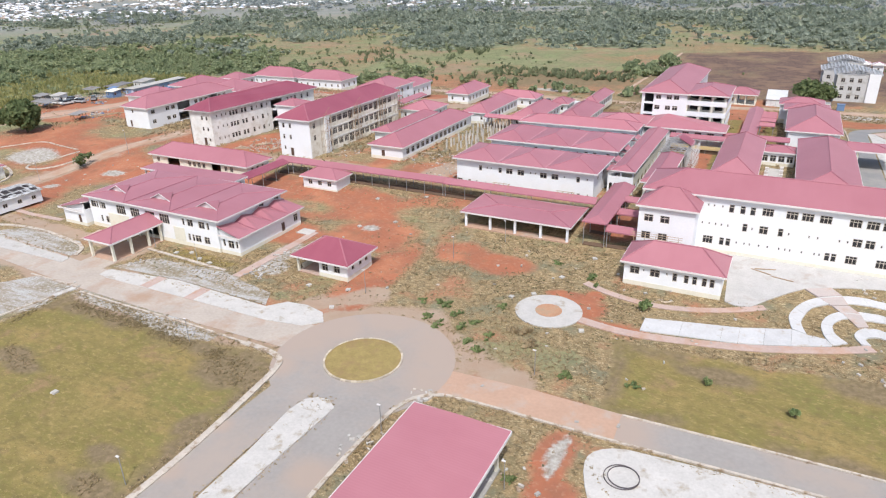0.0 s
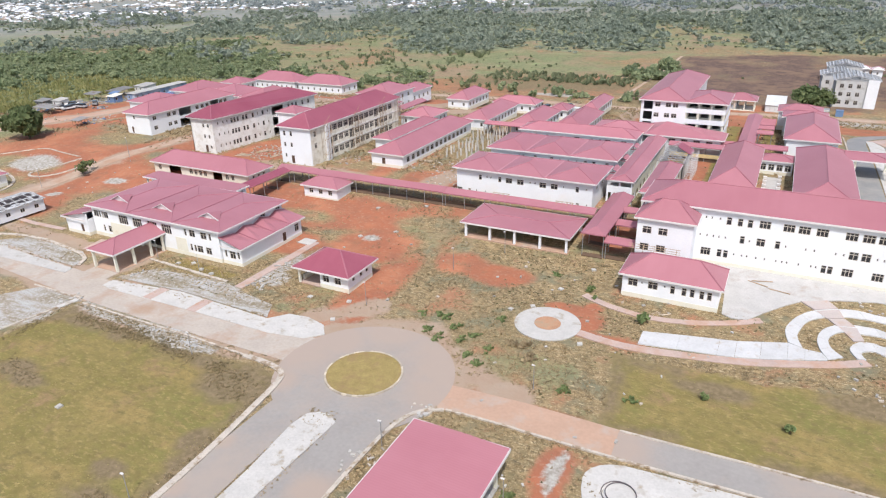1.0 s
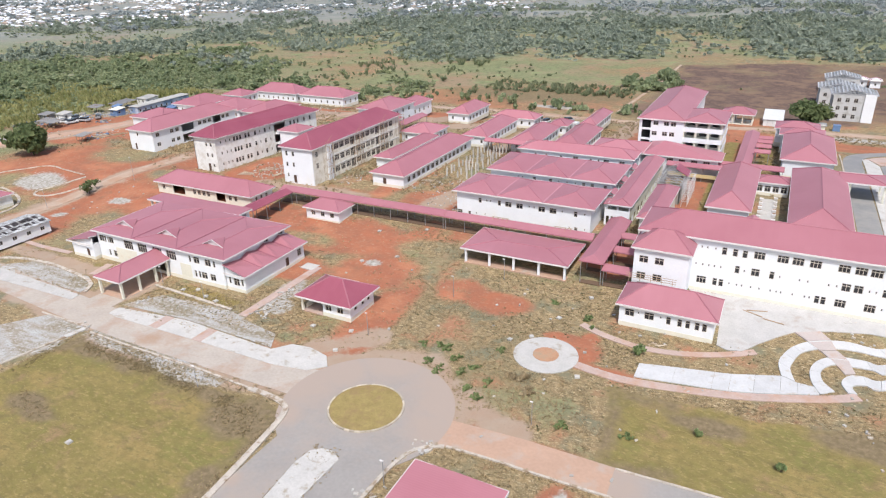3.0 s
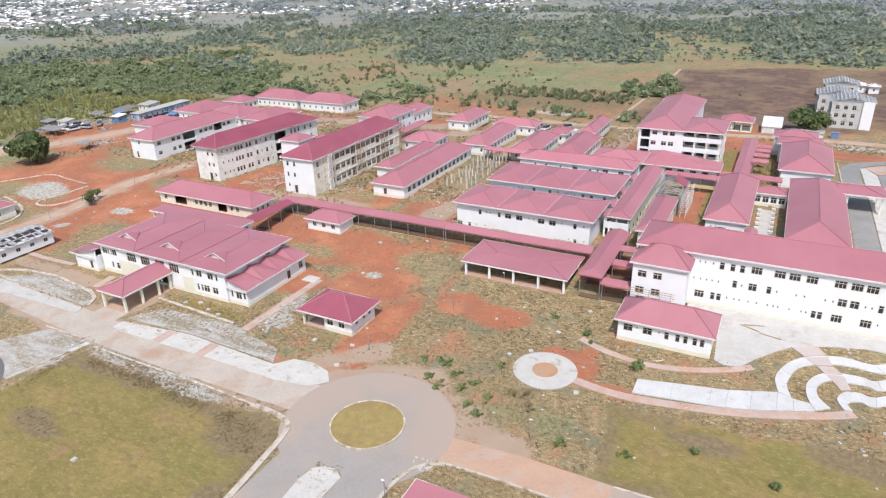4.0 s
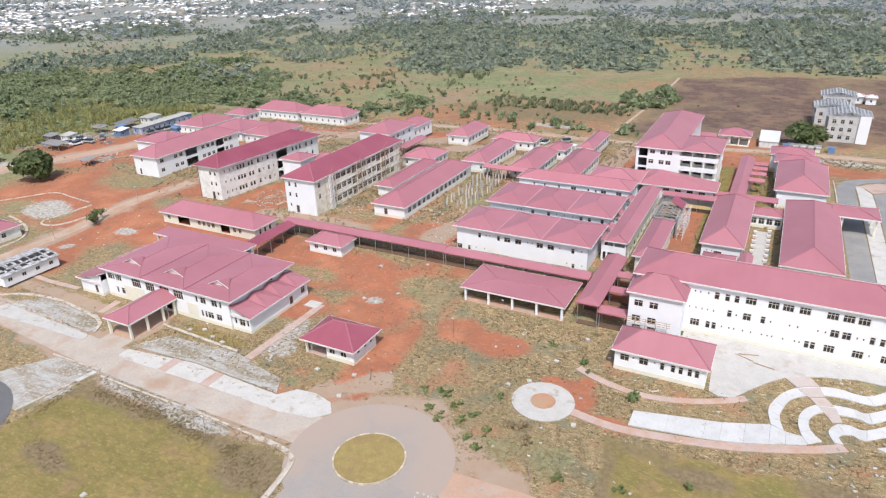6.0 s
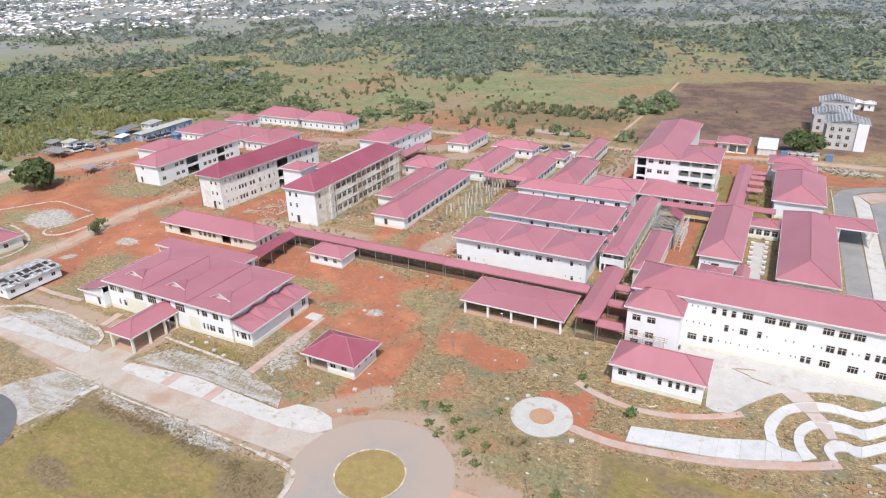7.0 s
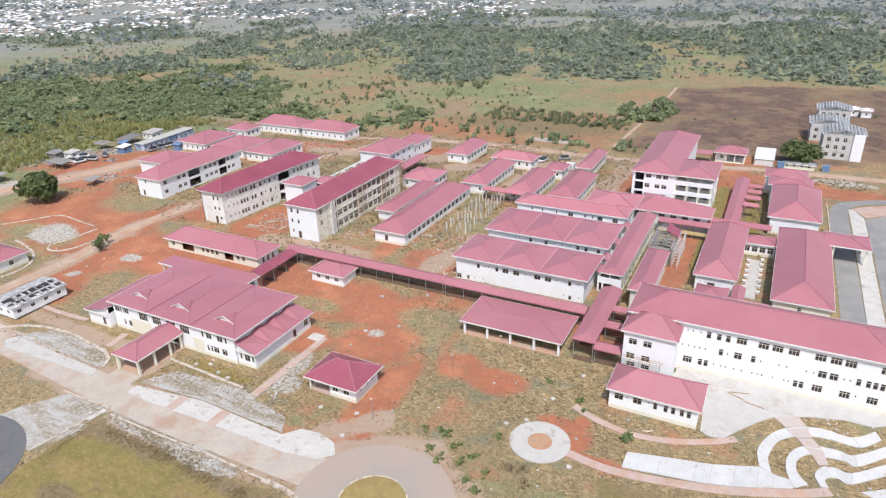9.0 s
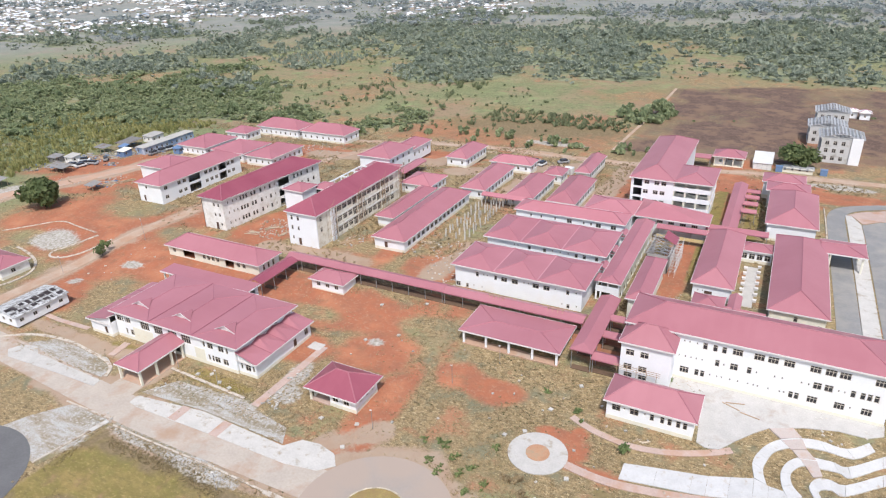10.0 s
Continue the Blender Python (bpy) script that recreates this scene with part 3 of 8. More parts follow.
# ---- ground ----
def blob(x, y, cx, cy, rx, ry, soft=0.35, seed=1):
    d = np.sqrt(((x - cx) / rx) ** 2 + ((y - cy) / ry) ** 2)
    d = d + 0.55 * (fbm(x, y, 9.0, seed) - 0.5) + 0.3 * (fbm(x, y, 3.0, seed + 3) - 0.5)
    return 1 - ss(1 - soft, 1 + soft * 0.6, d)


def poly_mask(x, y, pts, wob=1.5, soft=1.2):
    """1 inside a polygon, with a slightly uneven edge."""
    xx, yy = x + wob * (fbm(x, y, 5.0, 3) - 0.5) * 2, y + wob * (fbm(x, y, 5.0, 5) - 0.5) * 2
    inside = np.zeros(x.shape, bool)
    dist = np.full(x.shape, 1e9)
    for i in range(len(pts)):
        (ax, ay), (bx, by) = pts[i], pts[(i + 1) % len(pts)]
        if ay != by:
            cross = ((ay > yy) != (by > yy)) & (xx < (bx - ax) * (yy - ay) / (by - ay) + ax)
            inside ^= cross
        t = np.clip(((xx - ax) * (bx - ax) + (yy - ay) * (by - ay)) / ((bx - ax) ** 2 + (by - ay) ** 2), 0, 1)
        dist = np.minimum(dist, np.hypot(xx - ax - t * (bx - ax), yy - ay - t * (by - ay)))
    return ss(-soft / 2, soft / 2, np.where(inside, dist, -dist))


def bearing(x, y):
    """Degrees to the left of +y, seen from the origin."""
    return np.degrees(np.arctan2(-x, y))


RED_SPOTS = ((-128, 108, 34, 12), (-100, 106, 26, 9), (-76, 108, 18, 8), (-66, 96, 9, 9), (-56, 84, 5, 12), (-55, 72, 5, 7), (-47, 97, 6, 5), (-38.5, 95.5, 6, 4.0), 
             (-182, 118, 34, 20), (-160, 100, 14, 18), (-152, 84, 8, 10), (-126, 136, 10, 16), (-150, 150, 12, 30), (-178, 190, 26, 12), (-168, 208, 26, 8), (-42, 205, 4, 28), (-10, 222, 8, 34), (-16, 240, 20, 12),
             (-84, 92, 10, 6), (-96, 112, 16, 6), (-15.4, 53.5, 2.2, 4.6), (-14.0, 48, 2.8, 3), (-24, 118, 8, 8), (-16.5, 156, 4, 20), (-72, 200, 5, 14), (-22, 63.6, 9, 1.6), (-21.4, 86.4, 3.0, 3.0), (-24.5, 89.0, 3.6, 1.5), (-21.2, 90.2, 1.5, 2.2), (-18, 82.4, 6, 1.6), (-208, 158, 24, 22), (12, 295, 26, 16), (-226, 152, 14, 20), (-214, 140, 12, 10), (-86, 150, 5, 26), (-8, 120, 8, 5), (-70, 132, 10, 8), (-118, 220, 22, 12), (24, 232, 22, 8))
GRASSY = ((-178, 131, 13, 8), (-186, 140, 9, 6), (-192, 104, 8, 5), (-66, 88, 6, 3), (-88, 104, 10, 3), (-118, 104, 12, 3), (-140, 118, 10, 4), (-72, 118, 6, 3), (-46, 88, 6, 4), (-150, 122, 6, 4), (-60, 108, 7, 4), (-170, 92, 5, 8), (-176, 105, 5, 4), (-100, 101, 10, 2), (-50, 105, 5, 5), (-20, 64.2, 5, 1.0))
BROWN = ((-58, 51, 6, 4.5), (-88, 41, 4, 2.2), (-84.5, 39.8, 4, 1.6), (-92, 53.4, 4, 1.5), (-83, 52.6, 5, 1.0), (-56, 29, 5, 2), (-54.7, 40.5, 2, 3), (-59, 33, 3, 1.4), (-2, 76, 5, 2), (18, 80, 9, 3), (-95, 284, 44, 17), (-40, 258, 18, 6))
LAWN_L = [(-52.6, 55.0), (-52.2, 48.0), (-51.2, 40.0), (-50.6, 29.0), (-60, 10), (-92, 20), (-99, 38), (-98.5, 50), (-97.2, 56.2), (-86, 55.6), (-72, 54.6), (-60, 55.0)]
LAWN_R = [(-15.5, 79.4), (-12.2, 63.6), (60, 64), (80, 84), (18, 82), (2, 79.5)]
BURNT = [(-56, 262), (-53, 390), (-2, 414), (80, 424), (150, 330), (60, 300), (30, 268), (-20, 266), (-38, 262)]


DUSTY = (([(-31.2, 63.5), (-33.2, 68.6), (-37.6, 72.0), (-43.8, 73.2), (-50, 71.6), (-54.5, 68)], 0.9), ([(-52, 61.5), (-80, 61.2), (-100, 61.6), (-120, 63.2), (-150, 65.5), (-240, 70)], 3.6), ([(-104.5, 63), (-104.6, 74)], 3.2), ([(-163.5, 60), (-163.3, 92), (-162.3, 112), (-158.4, 138), (-156.5, 170), (-150, 205), (-143, 232)], 2.8),
         ([(-200, 222), (-159, 233), (-122, 245.5), (-96, 246.8), (-50, 245.2), (-11, 250.7), (36, 254), (120, 262)], 2.4), ([(-236, 112), (-226, 132), (-218, 150), (-213, 170), (-200, 190)], 5.0), ([(-51, 68), (-40, 73.5), (-30, 66), (-24, 64)], 1.4), ([(-96, 57.2), (-62, 57.4)], 1.0),
         ([(-145, 74.5), (-112, 74)], 1.2), ([(-60, 70), (-52, 76)], 1.5), ([(-74, 178), (-73, 215)], 2.4), ([(-100, 205), (-60, 236)], 4.5), ([(-46, 180), (-46, 240)], 2.6), ([(-112, 210), (-108, 240)], 3.0), ([(-160, 205), (-118, 212)], 5.0), ([(-66, 148), (-70, 128)], 3.0), ([(-120, 126), (-90, 127)], 2.2))
PALE = ((-15.2, 53.8, 1.0, 4.0), (-184, 106, 9, 6), (-86, 57, 12, 1.6), (-74, 55.6, 8, 1.4), (-76, 84, 2.5, 5), (-74, 78, 3, 2.5), (-234, 127, 6, 5), (-236, 120, 8, 8), (-122, 69, 10, 3), (-84, 70, 14, 3), (-104, 52, 6, 5), (-60, 152, 0.1, 0.1), (-148, 104, 3, 2), (-155, 92, 2, 2), (-88, 143, 2.4, 6), (-80, 262, 14, 3), (22, 246, 12, 3), (-68, 100, 2, 1.2))


def bush_want(x, y):
    """Where low bush closes over the ground beyond the yard, 0 to 1."""
    r, b = np.hypot(x, y), bearing(x, y)
    w = fbm(x, y, 24.0, 8) - 0.40 * (1 - ss(31, 47, b)) - 0.25 * ss(0, 60, r - 380 - 5.5 * (b - 40))
    return ss(0.26, 0.36, w) * ((x < -258) | (y > 242)) * ss(232, 246, r) * (1 - ss(515, 540, r)) * ss(27, 30, b) * (1 - 0.55 * ss(-312, -286, x) * (1 - ss(196, 224, y)))


def belt_want(x, y):
    """Where the belts of trees stand behind the fields: above 0."""
    r, b = np.hypot(x, y), bearing(x, y)
    left_, mid_b = ss(45, 50, b), ss(29, 33, b) * (1 - ss(45, 50, b))
    want = left_ * (0.62 * ss(505, 525, r) * (1 - ss(590, 620, r)) + 0.5 * ss(700, 740, r)) + mid_b * (0.2 + 0.34 * ss(545, 580, r) * (1 - ss(690, 760, r))) + (1 - left_ - mid_b) * (0.70 * ss(400, 430, r) * (1 - ss(640, 720, r)) * (0.72 + 0.28 * np.maximum(ss(6, 14, b), ss(520, 600, r))) + 0.36 * ss(640, 720, r))
    v = fbm(x, y, 38.0, 18) + 0.5 * fbm(x, y, 11.0, 19) - (1.10 - 0.72 * want)
    return np.where((r > 400) & (r < 900) & ~((x > -70) & (y < 425)), v, -1.0)


def build_ground():
    near = np.concatenate([np.arange(-320, -135, 3.0), np.arange(-135, 45, 1.0), np.arange(45, 160, 3.0)])
    far_l = -320 - np.cumsum(8 * 1.12 ** np.arange(1, 34))
    far_r = 160 + np.cumsum(8 * 1.12 ** np.arange(1, 34))
    xs = np.concatenate([far_l[::-1], near, far_r])
    neary = np.concatenate([np.arange(-20, 20, 4.0), np.arange(20, 125, 1.0), np.arange(125, 300, 2.0), np.arange(300, 480, 5.0)])
    ys = np.concatenate([(-20 - np.cumsum(8 * 1.14 ** np.arange(1, 28)))[::-1], neary, 480 + np.cumsum(8 * 1.12 ** np.arange(1, 34))])
    X, Y = np.meshgrid(xs, ys)
    Z = 2.5 * ss(92.0, 126.0, Y) - 3.7 * ss(190.0, 250.0, Y)
    r = np.hypot(X, Y)
    bare = poly_mask(X, Y, LAWN_L, 0.2, 0.6) + poly_mask(X, Y, LAWN_R, 1.0, 1.0)
    Z = Z + np.where(r < 300, 0.10 * (fbm(X, Y, 6.0, 21) - 0.5) * (1 - np.clip(bare, 0, 1)) - 0.03, 0)
    red = np.zeros(X.shape)
    for i, (cx, cy, rx, ry) in enumerate(RED_SPOTS):
        red = np.maximum(red, blob(X, Y, cx, cy, rx, ry, seed=40 + i))
    red = np.maximum(red, 0.8 * ss(0.62, 0.75, fbm(X, Y, 16.0, 77)) * (r < 300) * (Y > 106))
    b = bearing(X, Y)
    red = np.maximum(red, 0.3 * ss(0.55, 0.7, fbm(X, Y, 45.0, 70)) * ss(240, 280, Y) * (1 - ss(380, 460, Y)))
    lawn = np.maximum(poly_mask(X, Y, LAWN_L, 0.3, 0.8), poly_mask(X, Y, LAWN_R, 1.6, 2.0))
    for pts in ([(-96, 73.5), (-83, 73.5), (-80, 76.5), (-96, 77.5)], [(-121, 72.5), (-111, 72.5), (-111, 77), (-121, 77)], [(-14, 185), (-10, 185), (-10, 224), (-14, 224)], [(-3.6, 180), (0, 180), (0, 214), (-3.6, 214)], [(-13.4, 150), (-11.4, 150), (-11.4, 172), (-13.4, 172)]):
        lawn = np.maximum(lawn, poly_mask(X, Y, pts, 0.5, 1.0))
    green = 0.75 * ss(0.5, 0.7, fbm(X, Y, 60.0, 31)) * ss(230, 300, r) * (1 - ss(420, 520, r)) * ss(14, 24, b)
    green = np.maximum(green, ss(36, 48, b) * ss(230, 265, r) * 0.95)
    green = np.maximum(green, ss(400, 470, r) * np.clip(1.6 * fbm(X, Y, 40.0, 33) - 0.12, 0, 0.9))
    green = np.maximum(green, 0.5 * ss(0.58, 0.72, fbm(X, Y, 7.0, 91)) * (r < 260))
    dust = np.zeros(X.shape)
    for line, half in DUSTY:
        for (ax_, ay_), (bx_, by_) in zip(line, line[1:]):
            t = np.clip(((X - ax_) * (bx_ - ax_) + (Y - ay_) * (by_ - ay_)) / ((bx_ - ax_) ** 2 + (by_ - ay_) ** 2), 0, 1)
            d = np.hypot(X - ax_ - t * (bx_ - ax_), Y - ay_ - t * (by_ - ay_)) + 4.0 * (fbm(X, Y, 6.0, 61) - 0.5)
            dust = np.maximum(dust, 1 - ss(half - 0.5, half + 2.2, d))
    stone_ = np.zeros(X.shape)
    for i, (cx, cy, rx, ry) in enumerate(PALE):
        stone_ = np.maximum(stone_, blob(X, Y, cx, cy, rx, ry, 0.5, seed=140 + i))
    green = np.maximum(green, poly_mask(X, Y, [(-190, 300), (-150, 280), (-75, 330), (-85, 385), (-150, 380), (-215, 350)], 10, 14) * (0.75 + 0.35 * fbm(X, Y, 14.0, 35)))
    green = np.maximum(green, ss(258, 300, r) * (1 - poly_mask(X, Y, BURNT, 4.0, 8.0)) * np.clip(1.5 * fbm(X, Y, 26.0, 34) - 0.28, 0, 0.75) * ss(255, 275, Y))
    green = green * (1 - 0.75 * ss(40, 48, b) * ss(425, 450, r) * (1 - ss(505, 545, r)))
    burnt = poly_mask(X, Y, BURNT, 4.0, 8.0) * (0.55 + 0.45 * fbm(X, Y, 24.0, 51))
    burnt = burnt * (0.75 + 0.6 * ss(0.36, 0.58, fbm(X, Y, 17.0, 52)))
    red = np.maximum(red * (1 - 0.8 * burnt), 0.75 * ss(0.58, 0.68, fbm(X, Y, 30.0, 53)) * poly_mask(X, Y, BURNT, 4.0, 8.0))
    red = np.maximum(red, poly_mask(X, Y, [(-160, 246), (-60, 256), (-58, 300), (-75, 318), (-150, 285)], 8, 12) * (0.28 + 0.42 * fbm(X, Y, 18.0, 54)))
    grassy = np.zeros(X.shape)
    for i, (cx, cy, rx, ry) in enumerate(GRASSY):
        grassy = np.maximum(grassy, blob(X, Y, cx, cy, rx, ry, 0.45, seed=240 + i))
    red = red * (1 - 0.9 * grassy)
    # Distance mask for haze painted into the ground, rising from 560 to 800 m.
    haze_mask = ss(560, 800, r) * (0.75 + 0.3 * fbm(X, Y, 80.0, 36))
    rim = np.clip(2.2 * (1 - poly_mask(X, Y, LAWN_L, 2.0, 11.0)), 0, 1) * poly_mask(X, Y, LAWN_L, 0.3, 0.8) * (0.3 + 0.9 * ss(0.35, 0.6, fbm(X, Y, 9.0, 37)))
    rim = np.maximum(rim, np.clip(2.2 * (1 - poly_mask(X, Y, LAWN_R, 2.0, 8.0)), 0, 1) * poly_mask(X, Y, LAWN_R, 1.6, 2.0) * (0.2 + 0.9 * ss(0.35, 0.6, fbm(X, Y, 9.0, 38))))
    for i, (cx, cy, rx, ry) in enumerate(BROWN):
        rim = np.maximum(rim, blob(X, Y, cx, cy, rx, ry, 0.6, seed=340 + i))
    nx, ny = len(xs), len(ys)
    verts = np.stack([X, Y, Z], -1).reshape(-1, 3)
    i = np.arange(ny - 1)[:, None] * nx + np.arange(nx - 1)[None, :]
    faces = np.stack([i, i + 1, i + nx + 1, i + nx], -1).reshape(-1, 4)
    me = bpy.data.meshes.new("ground")
    me.from_pydata(verts.tolist(), [], faces.tolist())
    at = me.color_attributes.new("cover", "FLOAT_COLOR", "POINT")
    at.data.foreach_set("color", np.stack([red, green, burnt, lawn], -1).astype(np.float32).reshape(-1))
    at = me.color_attributes.new("cover_wood", "FLOAT_COLOR", "POINT")
    wood = bush_want(X, Y)
    wood = np.maximum(wood, ss(-0.10, 0.12, belt_want(X, Y)))
    at.data.foreach_set("color", np.stack([wood, wood, wood, wood], -1).astype(np.float32).reshape(-1))
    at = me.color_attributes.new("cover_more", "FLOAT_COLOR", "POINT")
    at.data.foreach_set("color", np.stack([dust, stone_, haze_mask, rim], -1).astype(np.float32).reshape(-1))
    me.shade_smooth()
    m = bpy.data.materials.new("ground_cover")
    m.use_nodes = True
    nt = m.node_tree
    bs = nt.nodes["Principled BSDF"]
    bs.inputs["Roughness"].default_value = 0.95
    bs.inputs["Specular IOR Level"].default_value = 0.1
    geo = nt.nodes.new("ShaderNodeNewGeometry")

    def noise_node(scale, detail=5, stretch=None):
        q = nt.nodes.new("ShaderNodeTexNoise")
        q.inputs["Scale"].default_value, q.inputs["Detail"].default_value = scale, detail
        q.inputs["Roughness"].default_value = 0.62
        if stretch:
            mp = nt.nodes.new("ShaderNodeMapping")
            mp.inputs["Rotation"].default_value = (0, 0, radians(stretch[0]))
            mp.inputs["Scale"].default_value = (stretch[1], 1, 1)
            nt.links.new(geo.outputs["Position"], mp.inputs["Vector"])
            nt.links.new(mp.outputs[0], q.inputs["Vector"])
        else:
            nt.links.new(geo.outputs["Position"], q.inputs["Vector"])
        return q.outputs["Fac"]

    def ramp(fac, lo, hi):
        q = nt.nodes.new("ShaderNodeMapRange")
        q.inputs["From Min"].default_value, q.inputs["From Max"].default_value = lo, hi
        nt.links.new(fac, q.inputs["Value"])
        return q.outputs[0]

    def mix(fac, a, b_):
        q = nt.nodes.new("ShaderNodeMix")
        q.data_type = "RGBA"
        nt.links.new(fac, q.inputs["Factor"])
        for name, v in (("A", a), ("B", b_)):
            if isinstance(v, tuple):
                q.inputs[name].default_value = (*v, 1)
            else:
                nt.links.new(v, q.inputs[name])
        return q.outputs["Result"]

    def sharpen(mask, grain, width):
        """Breaks the edge of a mask with grain."""
        q = nt.nodes.new("ShaderNodeMath")
        q.operation = "ADD"
        nt.links.new(mask, q.inputs[0])
        nt.links.new(grain, q.inputs[1])
        return ramp(q.outputs[0], 1.0 - width, 1.0 + width)
    ca = nt.nodes.new("ShaderNodeAttribute")
    ca.attribute_name = "cover"
    sp = nt.nodes.new("ShaderNodeSeparateColor")
    nt.links.new(ca.outputs["Color"], sp.inputs[0])
    big, mid_, fine, tiny = noise_node(0.05), noise_node(0.28), noise_node(1.3), noise_node(5.0)
    dry = mix(ramp(mid_, 0.35, 0.65), (0.295, 0.215, 0.118), (0.205, 0.15, 0.082))
    dry = mix(ramp(fine, 0.42, 0.7), dry, (0.375, 0.285, 0.16))
    dry = mix(ramp(noise_node(1.9, 6, (35, 0.5)), 0.52, 0.64), dry, (0.12, 0.092, 0.055))
    dry = mix(ramp(noise_node(0.8, 6), 0.42, 0.85), dry, (0.125, 0.10, 0.055))
    dry = mix(ramp(tiny, 0.55, 0.68), dry, (0.52, 0.42, 0.275))
    dry = mix(ramp(big, 0.5, 0.72), dry, (0.21, 0.18, 0.10))
    dry = mix(ramp(noise_node(0.16, 7), 0.52, 0.64), dry, (0.185, 0.175, 0.115))
    dry = mix(ramp(noise_node(0.10, 8), 0.55, 0.66), dry, (0.34, 0.175, 0.105))
    dry = mix(ramp(noise_node(3.1, 5, (-50, 0.35)), 0.58, 0.68), dry, (0.50, 0.41, 0.26))
    dry = mix(ramp(noise_node(2.6, 5, (70, 0.4)), 0.60, 0.70), dry, (0.10, 0.085, 0.055))
    green_c = mix(ramp(fine, 0.35, 0.65), (0.135, 0.16, 0.08), (0.255, 0.255, 0.14))
    green_c = mix(ramp(noise_node(0.045, 8), 0.52, 0.66), green_c, (0.27, 0.24, 0.145))
    green_c = mix(ramp(noise_node(0.028, 8), 0.47, 0.60), green_c, (0.275, 0.205, 0.135))
    green_c = mix(ramp(noise_node(0.35, 7), 0.55, 0.66), green_c, (0.125, 0.145, 0.08))
    green_c = mix(ramp(noise_node(0.09, 7), 0.57, 0.66), green_c, (0.215, 0.265, 0.125))
    wood_c = mix(ramp(noise_node(0.22, 7), 0.38, 0.62), (0.14, 0.165, 0.10), (0.25, 0.265, 0.17))
    red_c = mix(ramp(mid_, 0.35, 0.65), (0.365, 0.137, 0.078), (0.285, 0.127, 0.08))
    red_c = mix(ramp(noise_node(0.11, 7), 0.5, 0.68), red_c, (0.43, 0.185, 0.106))
    red_c = mix(ramp(noise_node(0.17, 7), 0.56, 0.7), red_c, (0.235, 0.135, 0.085))
    red_c = mix(ramp(fine, 0.54, 0.75), red_c, (0.38, 0.23, 0.155))
    lawn_c = mix(ramp(noise_node(0.3, 6, (20, 0.4)), 0.4, 0.6), (0.205, 0.175, 0.062), (0.262, 0.208, 0.082))
    lawn_c = mix(ramp(noise_node(0.075, 7), 0.5, 0.60), lawn_c, (0.20, 0.185, 0.064))
    lawn_c = mix(ramp(noise_node(0.13, 7, (-35, 0.5)), 0.51, 0.62), lawn_c, (0.295, 0.222, 0.09))
    lawn_c = mix(ramp(noise_node(0.17, 7), 0.55, 0.66), lawn_c, (0.29, 0.195, 0.11))
    lawn_c = mix(ramp(noise_node(1.1, 6, (15, 0.45)), 0.52, 0.66), lawn_c, (0.18, 0.15, 0.065))
    lawn_c = mix(ramp(noise_node(2.4, 4, (30, 0.5)), 0.53, 0.64), lawn_c, (0.315, 0.245, 0.105))
    lawn_c = mix(ramp(tiny, 0.56, 0.70), lawn_c, (0.14, 0.125, 0.055))
    lawn_c = mix(ramp(noise_node(0.7, 6), 0.38, 0.95), lawn_c, (0.15, 0.115, 0.05))
    burnt_c = mix(ramp(mid_, 0.35, 0.7), (0.10, 0.07, 0.06), (0.16, 0.108, 0.088))
    burnt_c = mix(ramp(fine, 0.5, 0.72), burnt_c, (0.215, 0.15, 0.115))
    burnt_c = mix(ramp(noise_node(0.07, 7), 0.5, 0.62), burnt_c, (0.20, 0.135, 0.098))
    col = mix(sharpen(sp.outputs["Green"], fine, 0.22), dry, green_c)
    cw = nt.nodes.new("ShaderNodeAttribute")
    cw.attribute_name = "cover_wood"
    sw = nt.nodes.new("ShaderNodeSeparateColor")
    nt.links.new(cw.outputs["Color"], sw.inputs[0])
    col = mix(sharpen(sp.outputs["Red"], fine, 0.34), col, red_c)
    col = mix(sharpen(sp.outputs["Blue"], mid_, 0.3), col, burnt_c)
    col = mix(sharpen(ca.outputs["Alpha"], fine, 0.25), col, lawn_c)
    cb = nt.nodes.new("ShaderNodeAttribute")
    cb.attribute_name = "cover_more"
    sq = nt.nodes.new("ShaderNodeSeparateColor")
    nt.links.new(cb.outputs["Color"], sq.inputs[0])
    dust_c = mix(ramp(mid_, 0.3, 0.7), (0.36, 0.285, 0.22), (0.34, 0.24, 0.175))
    stone_c = mix(ramp(fine, 0.35, 0.65), (0.26, 0.235, 0.195), (0.46, 0.44, 0.41))
    rim_c = mix(ramp(fine, 0.4, 0.65), (0.165, 0.13, 0.075), (0.245, 0.185, 0.115))
    col = mix(sharpen(cb.outputs["Alpha"], mid_, 0.3), col, rim_c)
    # Grey tone that stands in for haze over the distant ground.
    haze_c = mix(ramp(big, 0.35, 0.65), (0.275, 0.275, 0.26), (0.205, 0.225, 0.215))
    col = mix(sq.outputs["Blue"], col, haze_c)
    col = mix(sharpen(sw.outputs["Red"], mid_, 0.3), col, wood_c)
    col = mix(sharpen(sq.outputs["Red"], fine, 0.25), col, dust_c)
    col = mix(sharpen(sq.outputs["Green"], fine, 0.2), col, stone_c)
    nt.links.new(col, bs.inputs["Base Color"])
    bp = nt.nodes.new("ShaderNodeBump")
    bp.inputs["Strength"].default_value, bp.inputs["Distance"].default_value = 0.9, 0.16
    nt.links.new(fine, bp.inputs["Height"])
    nt.links.new(bp.outputs[0], bs.inputs["Normal"])
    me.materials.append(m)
    return tagged(new("ground", me), "dry grass, red laterite soil, lawns and burnt field", "ground", kind="structure")


build_ground()

